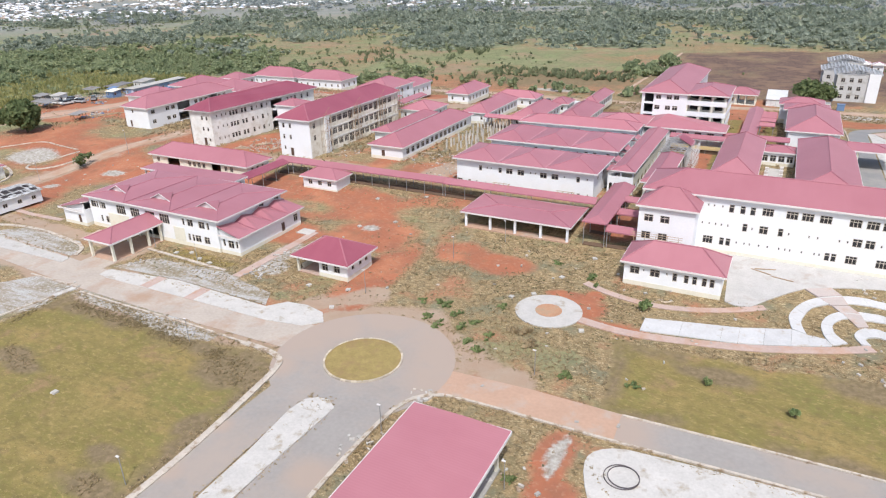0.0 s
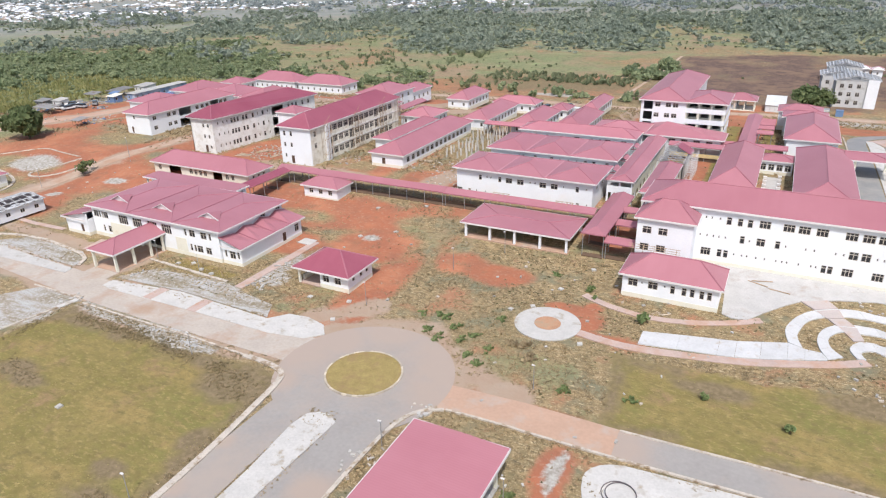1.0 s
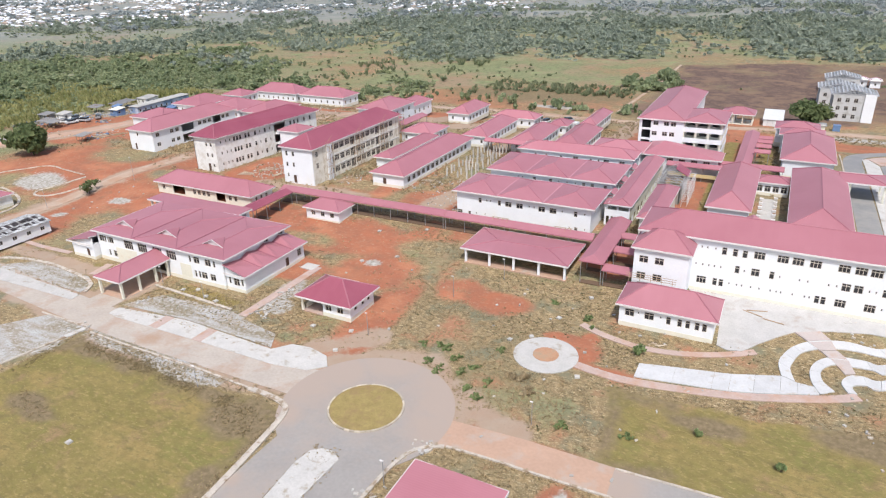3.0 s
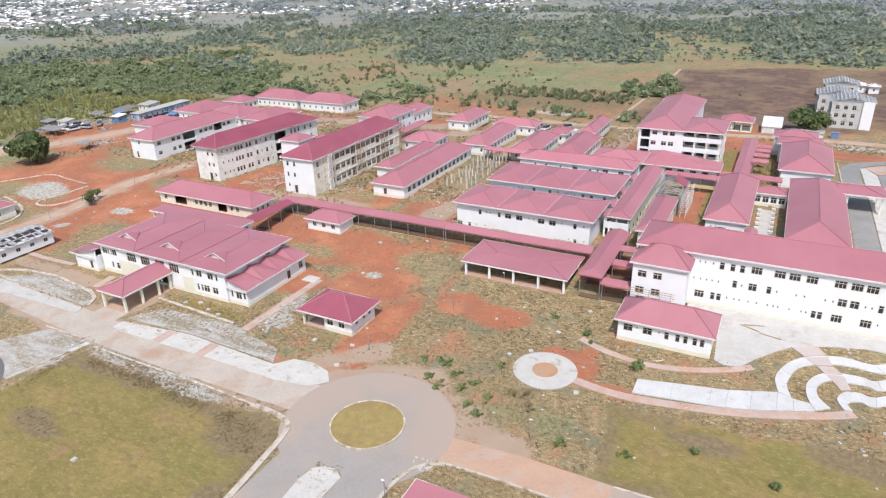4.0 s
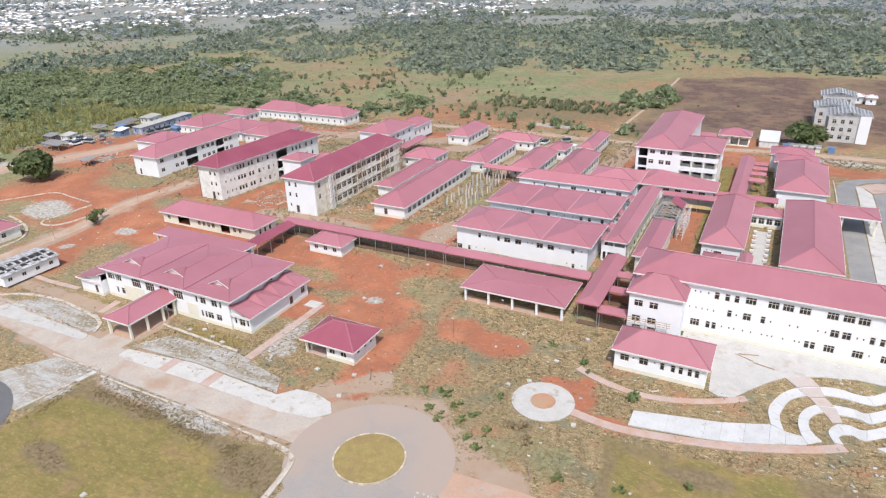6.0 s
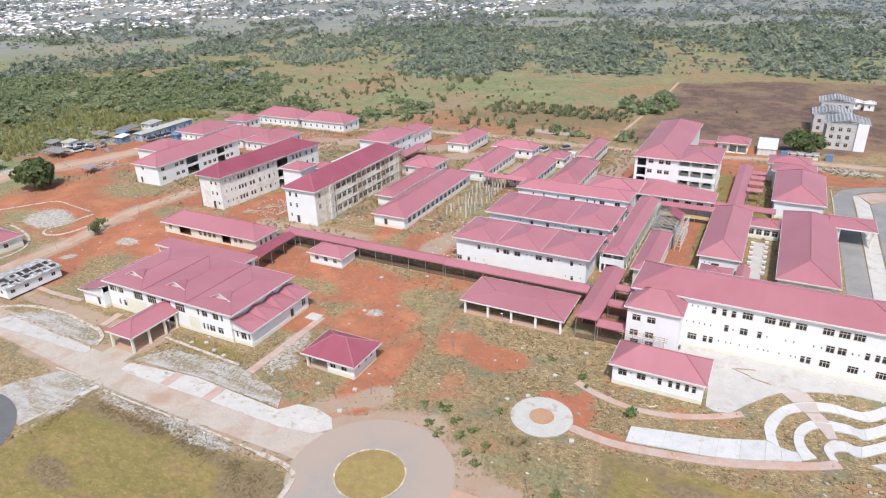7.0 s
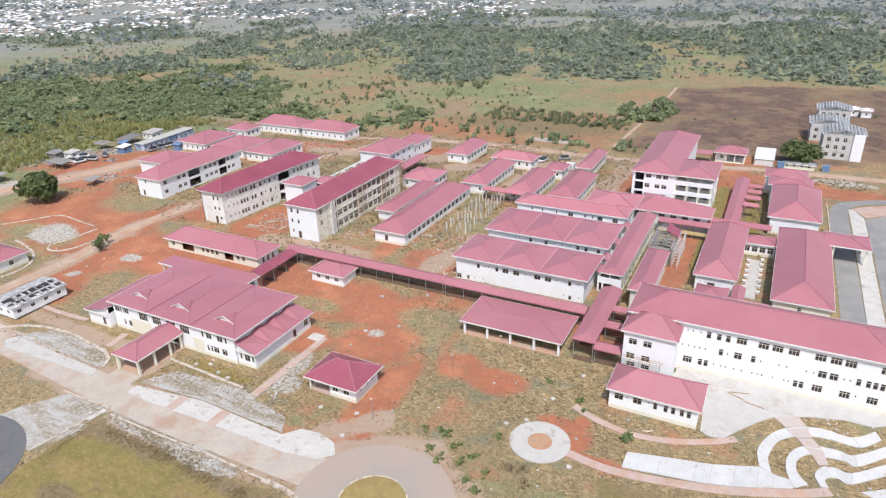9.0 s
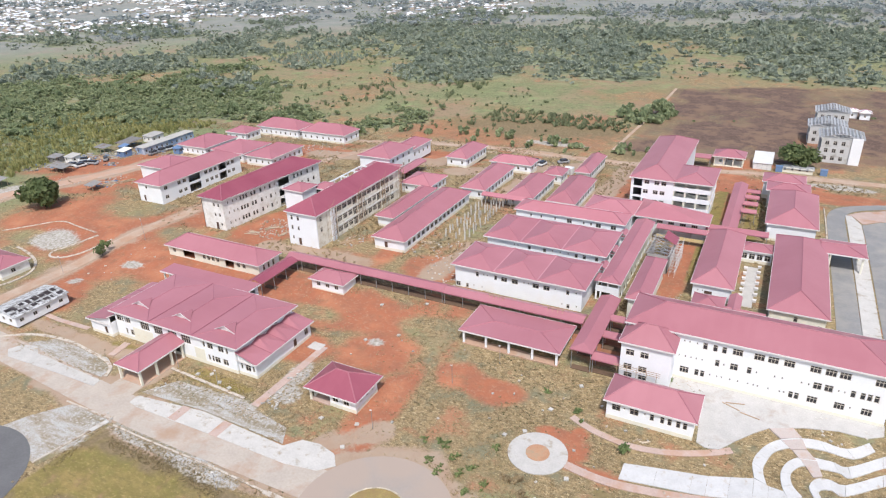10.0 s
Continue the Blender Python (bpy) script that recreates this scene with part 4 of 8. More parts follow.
# ---- roads and paving ----
RC = (-43.8, 60.3)
RI = 5.26
sheet("road", [(x, y) for x, y in arc(*RC, 12.2, 0, 352, 44)], ASPHALT, 0.05, "dusty grey asphalt round the traffic island", "road")
ribbon("road", [(-32.6, 60.4), (-22, 61.0), (-10.4, 60.9)], 5.0, DUST_RED, 0.046, "road under red laterite dust", "road")
ribbon("road", [(-10.5, 60.9), (0, 61.3), (40, 62.0), (120, 63)], 4.4, ASPHALT, 0.056, "grey asphalt road with low kerbs", "road")
ribbon("road", [(-48.2, 52), (-48.4, 44), (-48.2, 30), (-48.0, -40)], 5.6, ASPHALT, 0.057, "grey asphalt carriageway beside the median", "road")
ribbon("road", [(-38.4, 53), (-38.6, 44), (-38.4, 30), (-38.2, -40)], 6.4, ASPHALT, 0.058, "grey asphalt carriageway beside the median", "road")
ribbon("road", [(-53, 61.5), (-64, 61.4), (-80, 61.2), (-100, 61.6), (-120, 63.2), (-150, 65.5), (-240, 70)], 6.6, DUST, 0.044, "pale dusty road of bare earth", "road")
ribbon("road", [(-104.5, 63), (-104.6, 74)], 6.5, DUST, 0.052, "pale dusty drive to the porch", "road")
ribbon("road", [(-163.5, 60), (-163.3, 92), (-162.3, 112), (-158.4, 138), (-156.5, 170), (-150, 205), (-143, 232)], 4.2, DUST_TAN, 0.05, "pale dirt road past the blocks", "road")
ribbon("road", [(-200, 222), (-159, 233), (-122, 245.5), (-96, 246.8), (-50, 245.2), (-11, 250.7), (36, 254), (120, 262)], 4.0, DUST_TAN, 0.043, "dirt road along the site's edge", "road")
ribbon("road", [(-236, 112), (-226, 132), (-218, 150), (-213, 170), (-200, 190)], 6.0, DUST_RED, 0.042, "sandy track in the builders' yard", "road")
ribbon("road", [(-57.5, 262), (-54.5, 330), (-54, 392)], 1.4, DUST_TAN, 0.05, "narrow pale track along the burnt field", "track")
ribbon("road", [(20.6, 122), (20.2, 150), (19.8, 175), (19.4, 200), (19.6, 212), (22.0, 219.5), (28, 225.5), (38, 231), (60, 236)], 4.6, ASPHALT_GREY, 0.05, "grey asphalt road beside the wards", "road")
sheet("road", [(26.4, 120), (26.2, 170), (25.9, 205), (30.8, 210.3), (44, 216), (60, 180), (60, 120)], ASPHALT_GREY, 0.046, "wide grey asphalt forecourt", "road")
sheet("pavement", [(22.8, 124), (22.5, 168), (22.2, 193), (22.2, 213), (23.8, 213), (25.7, 205), (25.8, 170), (26.1, 124)], CONCRETE, 0.12, "pale concrete verge between the roads", "pavement")
sheet("paving", [(22.4, 213.6), (24.0, 213.4), (26.2, 206.2), (30.6, 210.6), (43, 216.6), (44, 228.5), (33, 224.0), (26.5, 219.0)], PINK_PAVE, 0.05, "pink paving bed not yet finished", "paving")
ribbon("kerb", [(17.0, 150), (16.9, 191), (16.8, 218)], 0.35, KERB, 0.22, "concrete kerb beside the road", "kerb")
sheet("road", arc(-112, 34.5, 14.5, 0, 352, 44), ASPHALT_DARK, 0.05, "round pad of dark fresh asphalt", "road")

ob = sheet("traffic_island", arc(*RC, RI - 0.25, 0, 355, 47), material("island_grass", (0.28, 0.215, 0.085), 0.95, spread=0.3, scale=0.8, bump=0.08, bump_scale=5, other=(0.25, 0.17, 0.085), other_scale=0.35, edge=(0.48, 0.66)), 0.2, "round traffic island of dry grass", "traffic island")
kerb_ring = thing("kerb", "ring of pale concrete kerb stones", "kerb", *RC, 0.0, kind="structure")
bm = bmesh.new()
a1 = radians(360 / 44 - 0.6)
vs = []
for z in (-0.1, 0.24):
    for rr, aa in ((RI - 0.25, 0), (RI, 0), (RI, a1), (RI - 0.25, a1)):
        vs.append(bm.verts.new((rr * math.cos(aa), rr * math.sin(aa), z)))
for f in ((3, 2, 1, 0), (4, 5, 6, 7), (0, 1, 5, 4), (1, 2, 6, 5), (2, 3, 7, 6), (3, 0, 4, 7)):
    bm.faces.new([vs[k] for k in f])
stone = mesh_of(bm, "kerb_stone", material("kerb_stone", (0.44, 0.385, 0.31), 0.9, spread=0.25, scale=0.9, per_object=0.25))
for i in range(44):
    s = new("kerb_stone", stone)
    s.parent = kerb_ring
    s.rotation_euler = (0, 0, radians(360 / 44 * i))

sheet("median", [(-45.4, 50.0), (-44.2, 51.0), (-42.6, 51.2), (-41.2, 50.2), (-41.4, 45), (-41.7, 38.8), (-41.9, 30), (-41.8, -40), (-45.0, -40), (-45.1, 32), (-45.2, 40), (-45.8, 47.5)], CONCRETE, 0.14, "white concrete median with weeds along its edge", "median")
sheet("pavement", [(-12.25, 54.0), (-12.2, 54.9), (-11.8, 55.8), (-11.1, 56.6), (-10.1, 57.2), (-8.7, 57.65), (-1, 58.2), (9.3, 58.7), (40, 59.2), (40, 46), (-9.0, 46), (-10.3, 48.5), (-11.3, 50.6), (-12.0, 52.6)], CONCRETE, 0.13, "white concrete apron with rounded end", "pavement")
for nm, pts, w in (("lawn", [(-61.5, 56.8), (-57.2, 56.7), (-54.2, 56.0), (-52.9, 54.2), (-52.2, 48), (-51.4, 41), (-50.9, 31), (-51, -20)], 0.85), ("gate", [(-30.6, 57.9), (-32.8, 56.9), (-34.4, 54.6), (-35.1, 50), (-35.2, 42), (-35.0, 36), (-34.8, -20)], 0.5),
                   ("east", [(-30.4, 58.0), (-26, 58.3), (-18, 58.3), (-10, 58.4), (8, 59.0), (40, 59.6)], 0.3), ("north", [(-10.5, 63.2), (7, 63.8), (60, 64.6)], 0.25), ("drive", [(-96.8, 57.4), (-86, 57.2), (-72, 57.3), (-61.5, 56.8)], 0.35)):
    ribbon("kerb", pts, w, KERB, 0.2, "weathered concrete kerb", "kerb")

sheet("pavement", [(-99.9, 65.4), (-99.6, 63.2), (-97.2, 62.8), (-77.8, 63.1), (-62.8, 63.0), (-56.8, 64.0), (-54.6, 66.2), (-56.4, 68.4), (-60, 69.3), (-63.4, 68.9), (-65.6, 66.3), (-85, 67.2)], CONCRETE, 0.1, "white concrete parking strip", "pavement")
for x in (-89.5, -79.5):
    sheet("paving_band", [(x, 63.0), (x + 2.0, 63.0), (x + 2.0, 66.9), (x, 66.9)], PINK_PAVE, 0.107, "pink stained band across the paving", "paving band")
sheet("gravel", [(-100.2, 66.5), (-96.3, 72.2), (-80.7, 72.4), (-68, 70.2), (-66.0, 66.7), (-84.7, 67.5)], GRAVEL, 0.04, "grey gravel car park with dust", "gravel", "stuff")
sheet("pavement", [(-139.2, 64.6), (-137.8, 67.2), (-134.3, 68.0), (-131.6, 66.4), (-114.2, 65.7), (-110.9, 65.6), (-110.5, 63.7), (-121.5, 63.5), (-136.5, 62.9)], CONCRETE, 0.1, "white concrete parking strip", "pavement")
sheet("gravel", [(-138.6, 67.6), (-133.4, 71.8), (-116.3, 71.6), (-112.5, 69.8), (-111.8, 66.4), (-130.8, 66.6)], GRAVEL, 0.04, "grey gravel car park with dust", "gravel", "stuff")
sheet("gravel", [(-116.5, 46.0), (-113.5, 52.5), (-109.2, 58.2), (-99.0, 58.1), (-100.0, 51.5), (-101.3, 45.2), (-108.0, 44.6)], GRAVEL, 0.04, "grey gravel lot beside the lawn", "gravel", "stuff")
ribbon("gravel", [(-97, 58.6), (-84, 57.6), (-72, 56.4), (-66, 56.2)], 2.4, GRAVEL, 0.035, "grey gravel strip along the road", "gravel", "stuff")
ribbon("kerb", [(-111.0, 58.4), (-98.6, 58.4)], 0.3, KERB, 0.14, "weathered concrete kerb", "kerb")
ribbon("kerb", [(-98.6, 58.3), (-101.2, 45.0)], 0.35, KERB, 0.16, "weathered concrete kerb", "kerb")
ribbon("kerb", [(-98.7, 57.8), (-99.3, 54.6)], 1.0, CONCRETE, 0.18, "pale concrete stub beside the gravel lot", "kerb")
ribbon("kerb", [(-149, 64.5), (-145.9, 67.2), (-139.5, 71.4), (-129.7, 72.6), (-122.3, 71.7), (-113.1, 70.4), (-111.0, 66.8)], 0.7, KERB, 0.16, "weathered concrete kerb", "kerb")
ribbon("kerb", [(-101.0, 74.6), (-90.5, 74.0), (-80.6, 73.4)], 0.6, KERB, 0.16, "weathered concrete kerb", "kerb")

# footpaths
ribbon("footpath", [(-77.4, 72.5), (-77.2, 84), (-77.2, 94)], 1.7, PINK_PAVE, 0.08, "pink paved footpath", "footpath")
ribbon("footpath", [(-77.4, 93.5), (-80.5, 93.6)], 2.4, CONCRETE, 0.1, "pale concrete landing", "footpath")
ribbon("footpath", [(-116.6, 72.5), (-117.4, 77.4)], 1.7, PINK_PAVE, 0.08, "pale paved footpath", "footpath")
ribbon("footpath", [(-150, 78), (-140, 77.4), (-130.5, 77.8)], 1.2, PINK_PAVE, 0.07, "pale paved footpath", "footpath")
ribbon("footpath", [(-23.6, 94.3), (-21, 93.0), (-18.2, 92.0), (-13.1, 91.0), (-7.0, 92.0), (-1.2, 94.6), (2.5, 97)], 1.3, PINK_PAVE, 0.08, "curved pink footpath", "footpath")
ribbon("footpath", [(-21.6, 82.6), (-16.4, 81.6), (-11.7, 81.7), (-0.2, 83.9), (6.0, 86.2), (12.2, 88.8), (15.8, 91.0)], 1.6, PINK_PAVE, 0.08, "curved pink footpath under orange dust", "footpath")

# round pad with a sand bed, and the terraced garden paving
PC = (-26.0, 83.1)
sheet("round_pad", arc(*PC, 4.95, 0, 353, 50), CONCRETE, 0.1, "round white concrete pad", "paved circle")
sheet("sand_bed", arc(*PC, 1.98, 0, 350, 35), SAND, 0.12, "round bed of orange sand", "sand bed")
slabs = ((-12.7, 83.0, 86.7), (-7.6, 83.8, 87.9), (-2.4, 84.6, 89.0), (-0.2, 85.1, 89.5), (2.9, 86.0, 90.7), (6.2, 87.3, 92.0), (8.3, 88.2, 91.2), (11.0, 89.3, 91.0))
for i in range(7):
    (xa, l0, h0), (xb, l1, h1) = slabs[i], slabs[i + 1]
    sheet("paving_slab", [(xa + 0.015, l0), (xb - 0.015, l1), (xb - 0.015, h1), (xa + 0.015, h0)], TERRACE, 0.12 + 0.006 * (i % 2), "large white concrete slab", "paving slab")


def smooth(pts, i, n=4):
    """Points on a smooth curve from point i to the next."""
    p = [Vector(pts[min(max(k, 0), len(pts) - 1)]) for k in (i - 1, i, i + 1, i + 2)]
    out = []
    for j in range(n + 1):
        t = 0.006 + 0.988 * j / n
        out.append(tuple(0.5 * (2 * p[1] + (p[2] - p[0]) * t + (2 * p[0] - 5 * p[1] + 4 * p[2] - p[3]) * t * t + (3 * p[1] - p[0] - 3 * p[2] + p[3]) * t ** 3)))
    return out


def terrace(outer, inner, z):
    """A curved paved band between two lines, slab by slab."""
    for k in range(len(outer) - 1):
        sheet("terrace", smooth(outer, k) + smooth(inner, k)[::-1], TERRACE, z, "white concrete paving of a curved terrace band", "terrace")


terrace([(6.2, 92.1), (5.7, 95.5), (6.4, 98.3), (7.6, 100.6), (9.4, 102.5), (12.3, 104.0), (15.1, 104.6), (19.0, 104.3), (22.2, 107.0)], [(8.0, 91.3), (7.3, 94.4), (7.8, 97.0), (8.7, 99.3), (10.6, 101.0), (13.0, 102.2), (16.1, 102.6), (20.0, 102.5), (23.0, 105.4)], 0.16)
terrace([(11.1, 89.5), (10.1, 92.0), (9.8, 95.1), (10.6, 97.7), (12.2, 99.5), (14.1, 100.3), (17.1, 100.5), (19.1, 100.3), (24.0, 104.5), (28.0, 107.6)], [(12.9, 91.0), (11.5, 92.9), (11.2, 95.2), (12.0, 97.0), (13.1, 98.0), (14.8, 98.3), (17.8, 98.5), (19.5, 98.1), (23.9, 102.1), (28.4, 105.4)], 0.17)
terrace([(14.5, 91.4), (13.8, 93.2), (14.0, 94.6), (15.0, 96.0), (16.6, 96.4), (18.7, 96.2), (23.8, 100.5), (29.0, 104.2)], [(15.6, 91.6), (15.1, 92.7), (15.3, 93.5), (15.9, 94.0), (16.9, 94.2), (18.6, 93.8), (23.7, 98.1), (29.2, 102.0)], 0.18)
sheet("terrace", [(19.7, 92.6), (24.5, 95.8), (30, 98.8), (30, 95.0), (24, 91.6)], TERRACE, 0.15, "pale broken concrete below the terraces", "terrace")
for k, quad in enumerate(([(7.6, 104.4), (9.4, 102.7), (12.5, 104.2), (11.1, 106.0)], [(9.6, 102.4), (11.0, 100.9), (13.3, 101.8), (12.6, 103.9)], [(11.2, 100.8), (12.3, 99.3), (14.7, 99.9), (13.4, 101.6)], [(12.5, 99.2), (14.3, 96.0), (15.6, 96.7), (14.8, 99.7)])):
    sheet("terrace_step", quad, PALE_PINK, 0.2 - 0.008 * k, "pale pink stained step across the terraces", "steps")
sheet("patio", [(-9.6, 111.6), (23.6, 112.0), (24.6, 112.0), (24.4, 109.4), (22.0, 108.0), (17.8, 108.0), (12.6, 106.7), (11.2, 106.1), (7.5, 104.5), (5.5, 102.6), (2.8, 99.4), (0.6, 96.3), (-1.5, 95.9), (-3.0, 96.6), (-3.4, 104.2), (-9.6, 104.6)], CLEAN_CONCRETE, 0.1, "broad white concrete forecourt", "pavement")


# ---- buildings ----
def columns(parent, pts, z0, z1, r=0.17, mat=None, square=True):
    for x, y in pts:
        bm = bmesh.new()
        if square:
            box(bm, x - r, x + r, y - r, y + r, z0, z1)
            box(bm, x - r - 0.05, x + r + 0.05, y - r - 0.05, y + r + 0.05, z0, z0 + 0.35)
            box(bm, x - r - 0.04, x + r + 0.04, y - r - 0.04, y + r + 0.04, z1 - 0.18, z1)
        else:
            beam(bm, (x, y, z0), (x, y, z1), r, n=8)
        part("column", bm, mat or CREAM, parent)


def floor_slab(parent, x0, x1, y0, y1, z1=0.15, mat=None):
    bm = bmesh.new()
    box(bm, x0, x1, y0, y1, -0.6, z1)
    part("floor_slab", bm, mat or PINK_PAVE, parent)


def centres(xs, z, w, h, start):
    """Openings from their centres along a wall that starts at `start`."""
    return [(x - start - w / 2, x - start + w / 2, z - h / 2, z + h / 2) for x in xs]


# Administration block: two storeys under three roof bays, stepped lean-to, porch.
AX0, AX1, AY0, AY1, AH = -121.8, -87.2, 79.0, 96.6, 6.4
fw = centres((-120.6, -117.8, -93.9), 4.7, 1.5, 1.4, AX0) + centres((-122.0 + 0.9, -119.5, -118.6), 4.7, 0.55, 1.4, AX0)[1:] + centres((-117.0, -92.4), 1.8, 1.5, 1.4, AX0) + centres((-118.9, -94.6, -93.6), 1.8, 0.6, 1.4, AX0) \
    + centres((-91.0,), 4.7, 1.5, 1.4, AX0) + centres((-95.6, -89.4), 4.7, 0.6, 1.4, AX0) + centres((-90.2, -96.6), 1.8, 1.4, 1.4, AX0) + centres((-112.6, -108.6, -104.4, -100.6), 4.5, 2.6, 1.9, AX0) + centres((-104.4,), 1.5, 3.0, 2.6, AX0)
admin = building("office_block", "two-storey white office block with a three-bay red roof and gablets", AX0, AX1, AY0, AY1, AH, front=fw, right=centres((91.0, 95.4), 5.2, 1.3, 1.5, AY0), rise=2.2, over=0.55, roof=False)
ax, ay = (AX0 + AX1) / 2, (AY0 + AY1) / 2
bay_roof(admin, [x - ax for x in (-122.6, -110.4, -98.0, -85.9)], 78.3 - ay, 97.2 - ay, AH + 0.1, 0.4, ROOF, SEAM)
for u0, u1 in ((-122.6, -110.4), (-110.4, -98.0), (-98.0, -85.9)):
    # gablet with a white vent face, out of the front slope
    gx, gy = (u0 + u1) / 2 - ax - 0.4, 82.1 - ay
    gzed = AH + 0.1 + 0.4 * (82.1 - 78.3) / 6.1
    bm = bmesh.new()
    f = [bm.verts.new(q) for q in ((gx - 2.3, gy + 0.3, gzed - 0.1), (gx + 2.3, gy + 0.3, gzed - 0.1), (gx, gy + 0.3, gzed + 1.15))]
    g = [bm.verts.new(v.co + Vector((0, 0.1, 0))) for v in f]
    bm.faces.new(f)
    bm.faces.new(g[::-1])
    for k in range(3):
        bm.faces.new((f[k], g[k], g[(k + 1) % 3], f[(k + 1) % 3]))
    gab = part("gablet", bm, TRIM, admin, "white triangular roof vent")
    for sx in (-1, 1):
        bm = bmesh.new()
        beam(bm, (gx + sx * 2.7, gy - 0.02, gzed - 0.04), (gx, gy - 0.02, gzed + 1.25), 0.08, n=4)
        part("bargeboard", bm, TRIM, gab)
    tip, back = (gx, gy - 0.04, gzed + 1.28), (gx, gy + 3.4, gzed + 0.55)
    part("gablet_roof", slab_roof([[(gx - 2.7, gy - 0.04, gzed), tip, back], [tip, (gx + 2.7, gy - 0.04, gzed), back]], 0.06), ROOF, gab)
# rear wing under one low roof, with an open loggia at its end
part("roof", slab_roof([[(-127.4 - ax, 96.7 - ay, AH + 0.12), (-100.0 - ax, 97.3 - ay, AH + 0.12), (-100.0 - ax, 101.4 - ay, AH + 0.3), (-127.2 - ax, 101.0 - ay, AH + 0.3)]], 0.1), ROOF, admin, "low red roof over the rear wing")
for q in ((-127.4, -122.7, 96.6, 96.68), (-99.98, -99.9, 97.4, 101.4)):
    bm = bmesh.new()
    box(bm, q[0] - ax, q[1] - ax, q[2] - ay, q[3] - ay, AH - 0.18, AH + 0.15)
    part("fascia", bm, TRIM, admin, "white fascia board")
bm = bmesh.new()
facade(bm, (-100.6 - ax, AY1 + 0.02 - ay), (-100.6 - ax, 101.0 - ay), -0.5, AH - 0.02, [(1.0, 3.4, 4.0, 5.8), (1.4, 2.9, 0.6, 2.6)])
facade(bm, (-123.4 - ax, 101.0 - ay), (-123.4 - ax, AY1 + 0.02 - ay), -0.5, AH - 0.02, [])
facade(bm, (-100.9 - ax, 101.0 - ay), (-123.1 - ax, 101.0 - ay), -0.5, AH - 0.02, [])
part("wall", bm, WHITE, admin)
columns(admin, ((-126.7 - ax, 97.3 - ay), (-124.9 - ax, 97.3 - ay), (-126.7 - ax, 100.5 - ay)), -0.5, AH)
for x0_, x1_ in ((-116.6, -110.6), (-98.4, -95.6)):
    bm = bmesh.new()
    box(bm, x0_ - ax, x1_ - ax, AY0 - 0.06 - ay, AY0 - 0.003 - ay, 0.75, 3.4)
    part("wall_panel", bm, CREAM, admin, "cream painted panel beside the entrance")

def gable_infill(lo, hi, y, h, za, zb):
    """Triangle of wall between the wall head and a sloping roof."""
    bm = bmesh.new()
    side = 0.35 if lo > hi else -0.35
    f = [bm.verts.new(q) for q in ((hi, y, h - 0.02), (lo - side * 2, y, h - 0.02), (lo - side * 2, y, za), (hi, y, zb))]
    g = [bm.verts.new(v.co + Vector((0, 0.2, 0))) for v in f]
    bm.faces.new(f)
    bm.faces.new(g[::-1])
    for k in range(4):
        bm.faces.new((f[k], g[k], g[(k + 1) % 4], f[(k + 1) % 4]))
    bmesh.ops.recalc_face_normals(bm, faces=bm.faces[:])
    return bm


# stepped lean-to on the side, and its twin
def lean_to(name, x0, x1, y0, y1, h, high_left, fwin, rwin):
    cx, cy = (x0 + x1) / 2, (y0 + y1) / 2
    t = thing(name, "white single-storey side wing with a stepped red roof", "wing", cx, cy, 0.0)
    a0, a1, b0, b1 = x0 - cx, x1 - cx, y0 - cy, y1 - cy
    for p, q, holes in (((a0, b0), (a1, b0), fwin), ((a1, b0), (a1, b1), rwin), ((a1, b1), (a0, b1), ()), ((a0, b1), (a0, b0), ())):
        bm = bmesh.new()
        (facade_between if p[0] == q[0] else facade)(bm, p, q, -0.5, h, list(holes))
        part("wall", bm, WHITE, t)
        openings(t, p, q, holes)
    bm = bmesh.new()
    box(bm, a0, a1 + 0.035, b0 - 0.035, b0 - 0.004, -0.5, 0.6)
    box(bm, a1 + 0.004, a1 + 0.035, b0, b1, -0.5, 0.6)
    part("plinth", bm, CREAM, t, "cream painted plinth band")
    n = 4
    step = (b1 - b0 + 1.2) / n
    lo, hi = (a1 + 0.7, a0) if high_left else (a0 - 0.7, a1)
    za, zb = h + 0.1, h + 1.0
    line = []
    for i in range(n):
        v0 = b0 - 0.6 + i * step
        tr = 0.42 * step if i else 0.02
        polys = [[(lo, v0 + tr * 0.4, za), (lo, v0 + step, za), (hi, v0 + step, zb), (hi, v0 + tr, zb + 0.7)], [(lo, v0, za), (lo, v0 + tr * 0.4, za), (hi, v0 + tr, zb + 0.7), (hi, v0, zb if i else zb + 0.68)]]
        bay = part("roof", slab_roof(polys, 0.1), ROOF, t, "stepped bay of red roof sheet")
        line += [(hi, v0 + tr, zb + 0.74), (hi, v0 + step, zb + 0.04)]
        if i:
            bm = bmesh.new()
            beam(bm, (lo, v0, za + 0.01), (hi, v0, zb + 0.01), 0.09, n=4)
            part("lap_seam", bm, SEAM, bay)
    for p, q in zip(line, line[1:]):
        bm = bmesh.new()
        beam(bm, p, q, 0.11, n=4)
        part("flashing", bm, TRIM, t, "white flashing against the wall")
    part("gable_infill", gable_infill(lo, hi, b0, h, za, zb + 0.3), WHITE, t)
    bm = bmesh.new()
    box(bm, (a1 + 0.7) if high_left else a0 - 0.76, (a1 + 0.76) if high_left else a0 - 0.7, b0 - 0.66, b1 + 0.6, h - 0.2, h + 0.1)
    box(bm, min(lo, hi), max(lo, hi), b0 - 0.66, b0 - 0.6, h - 0.2, h + 0.12)
    part("fascia", bm, TRIM, t, "white fascia board")
    return t


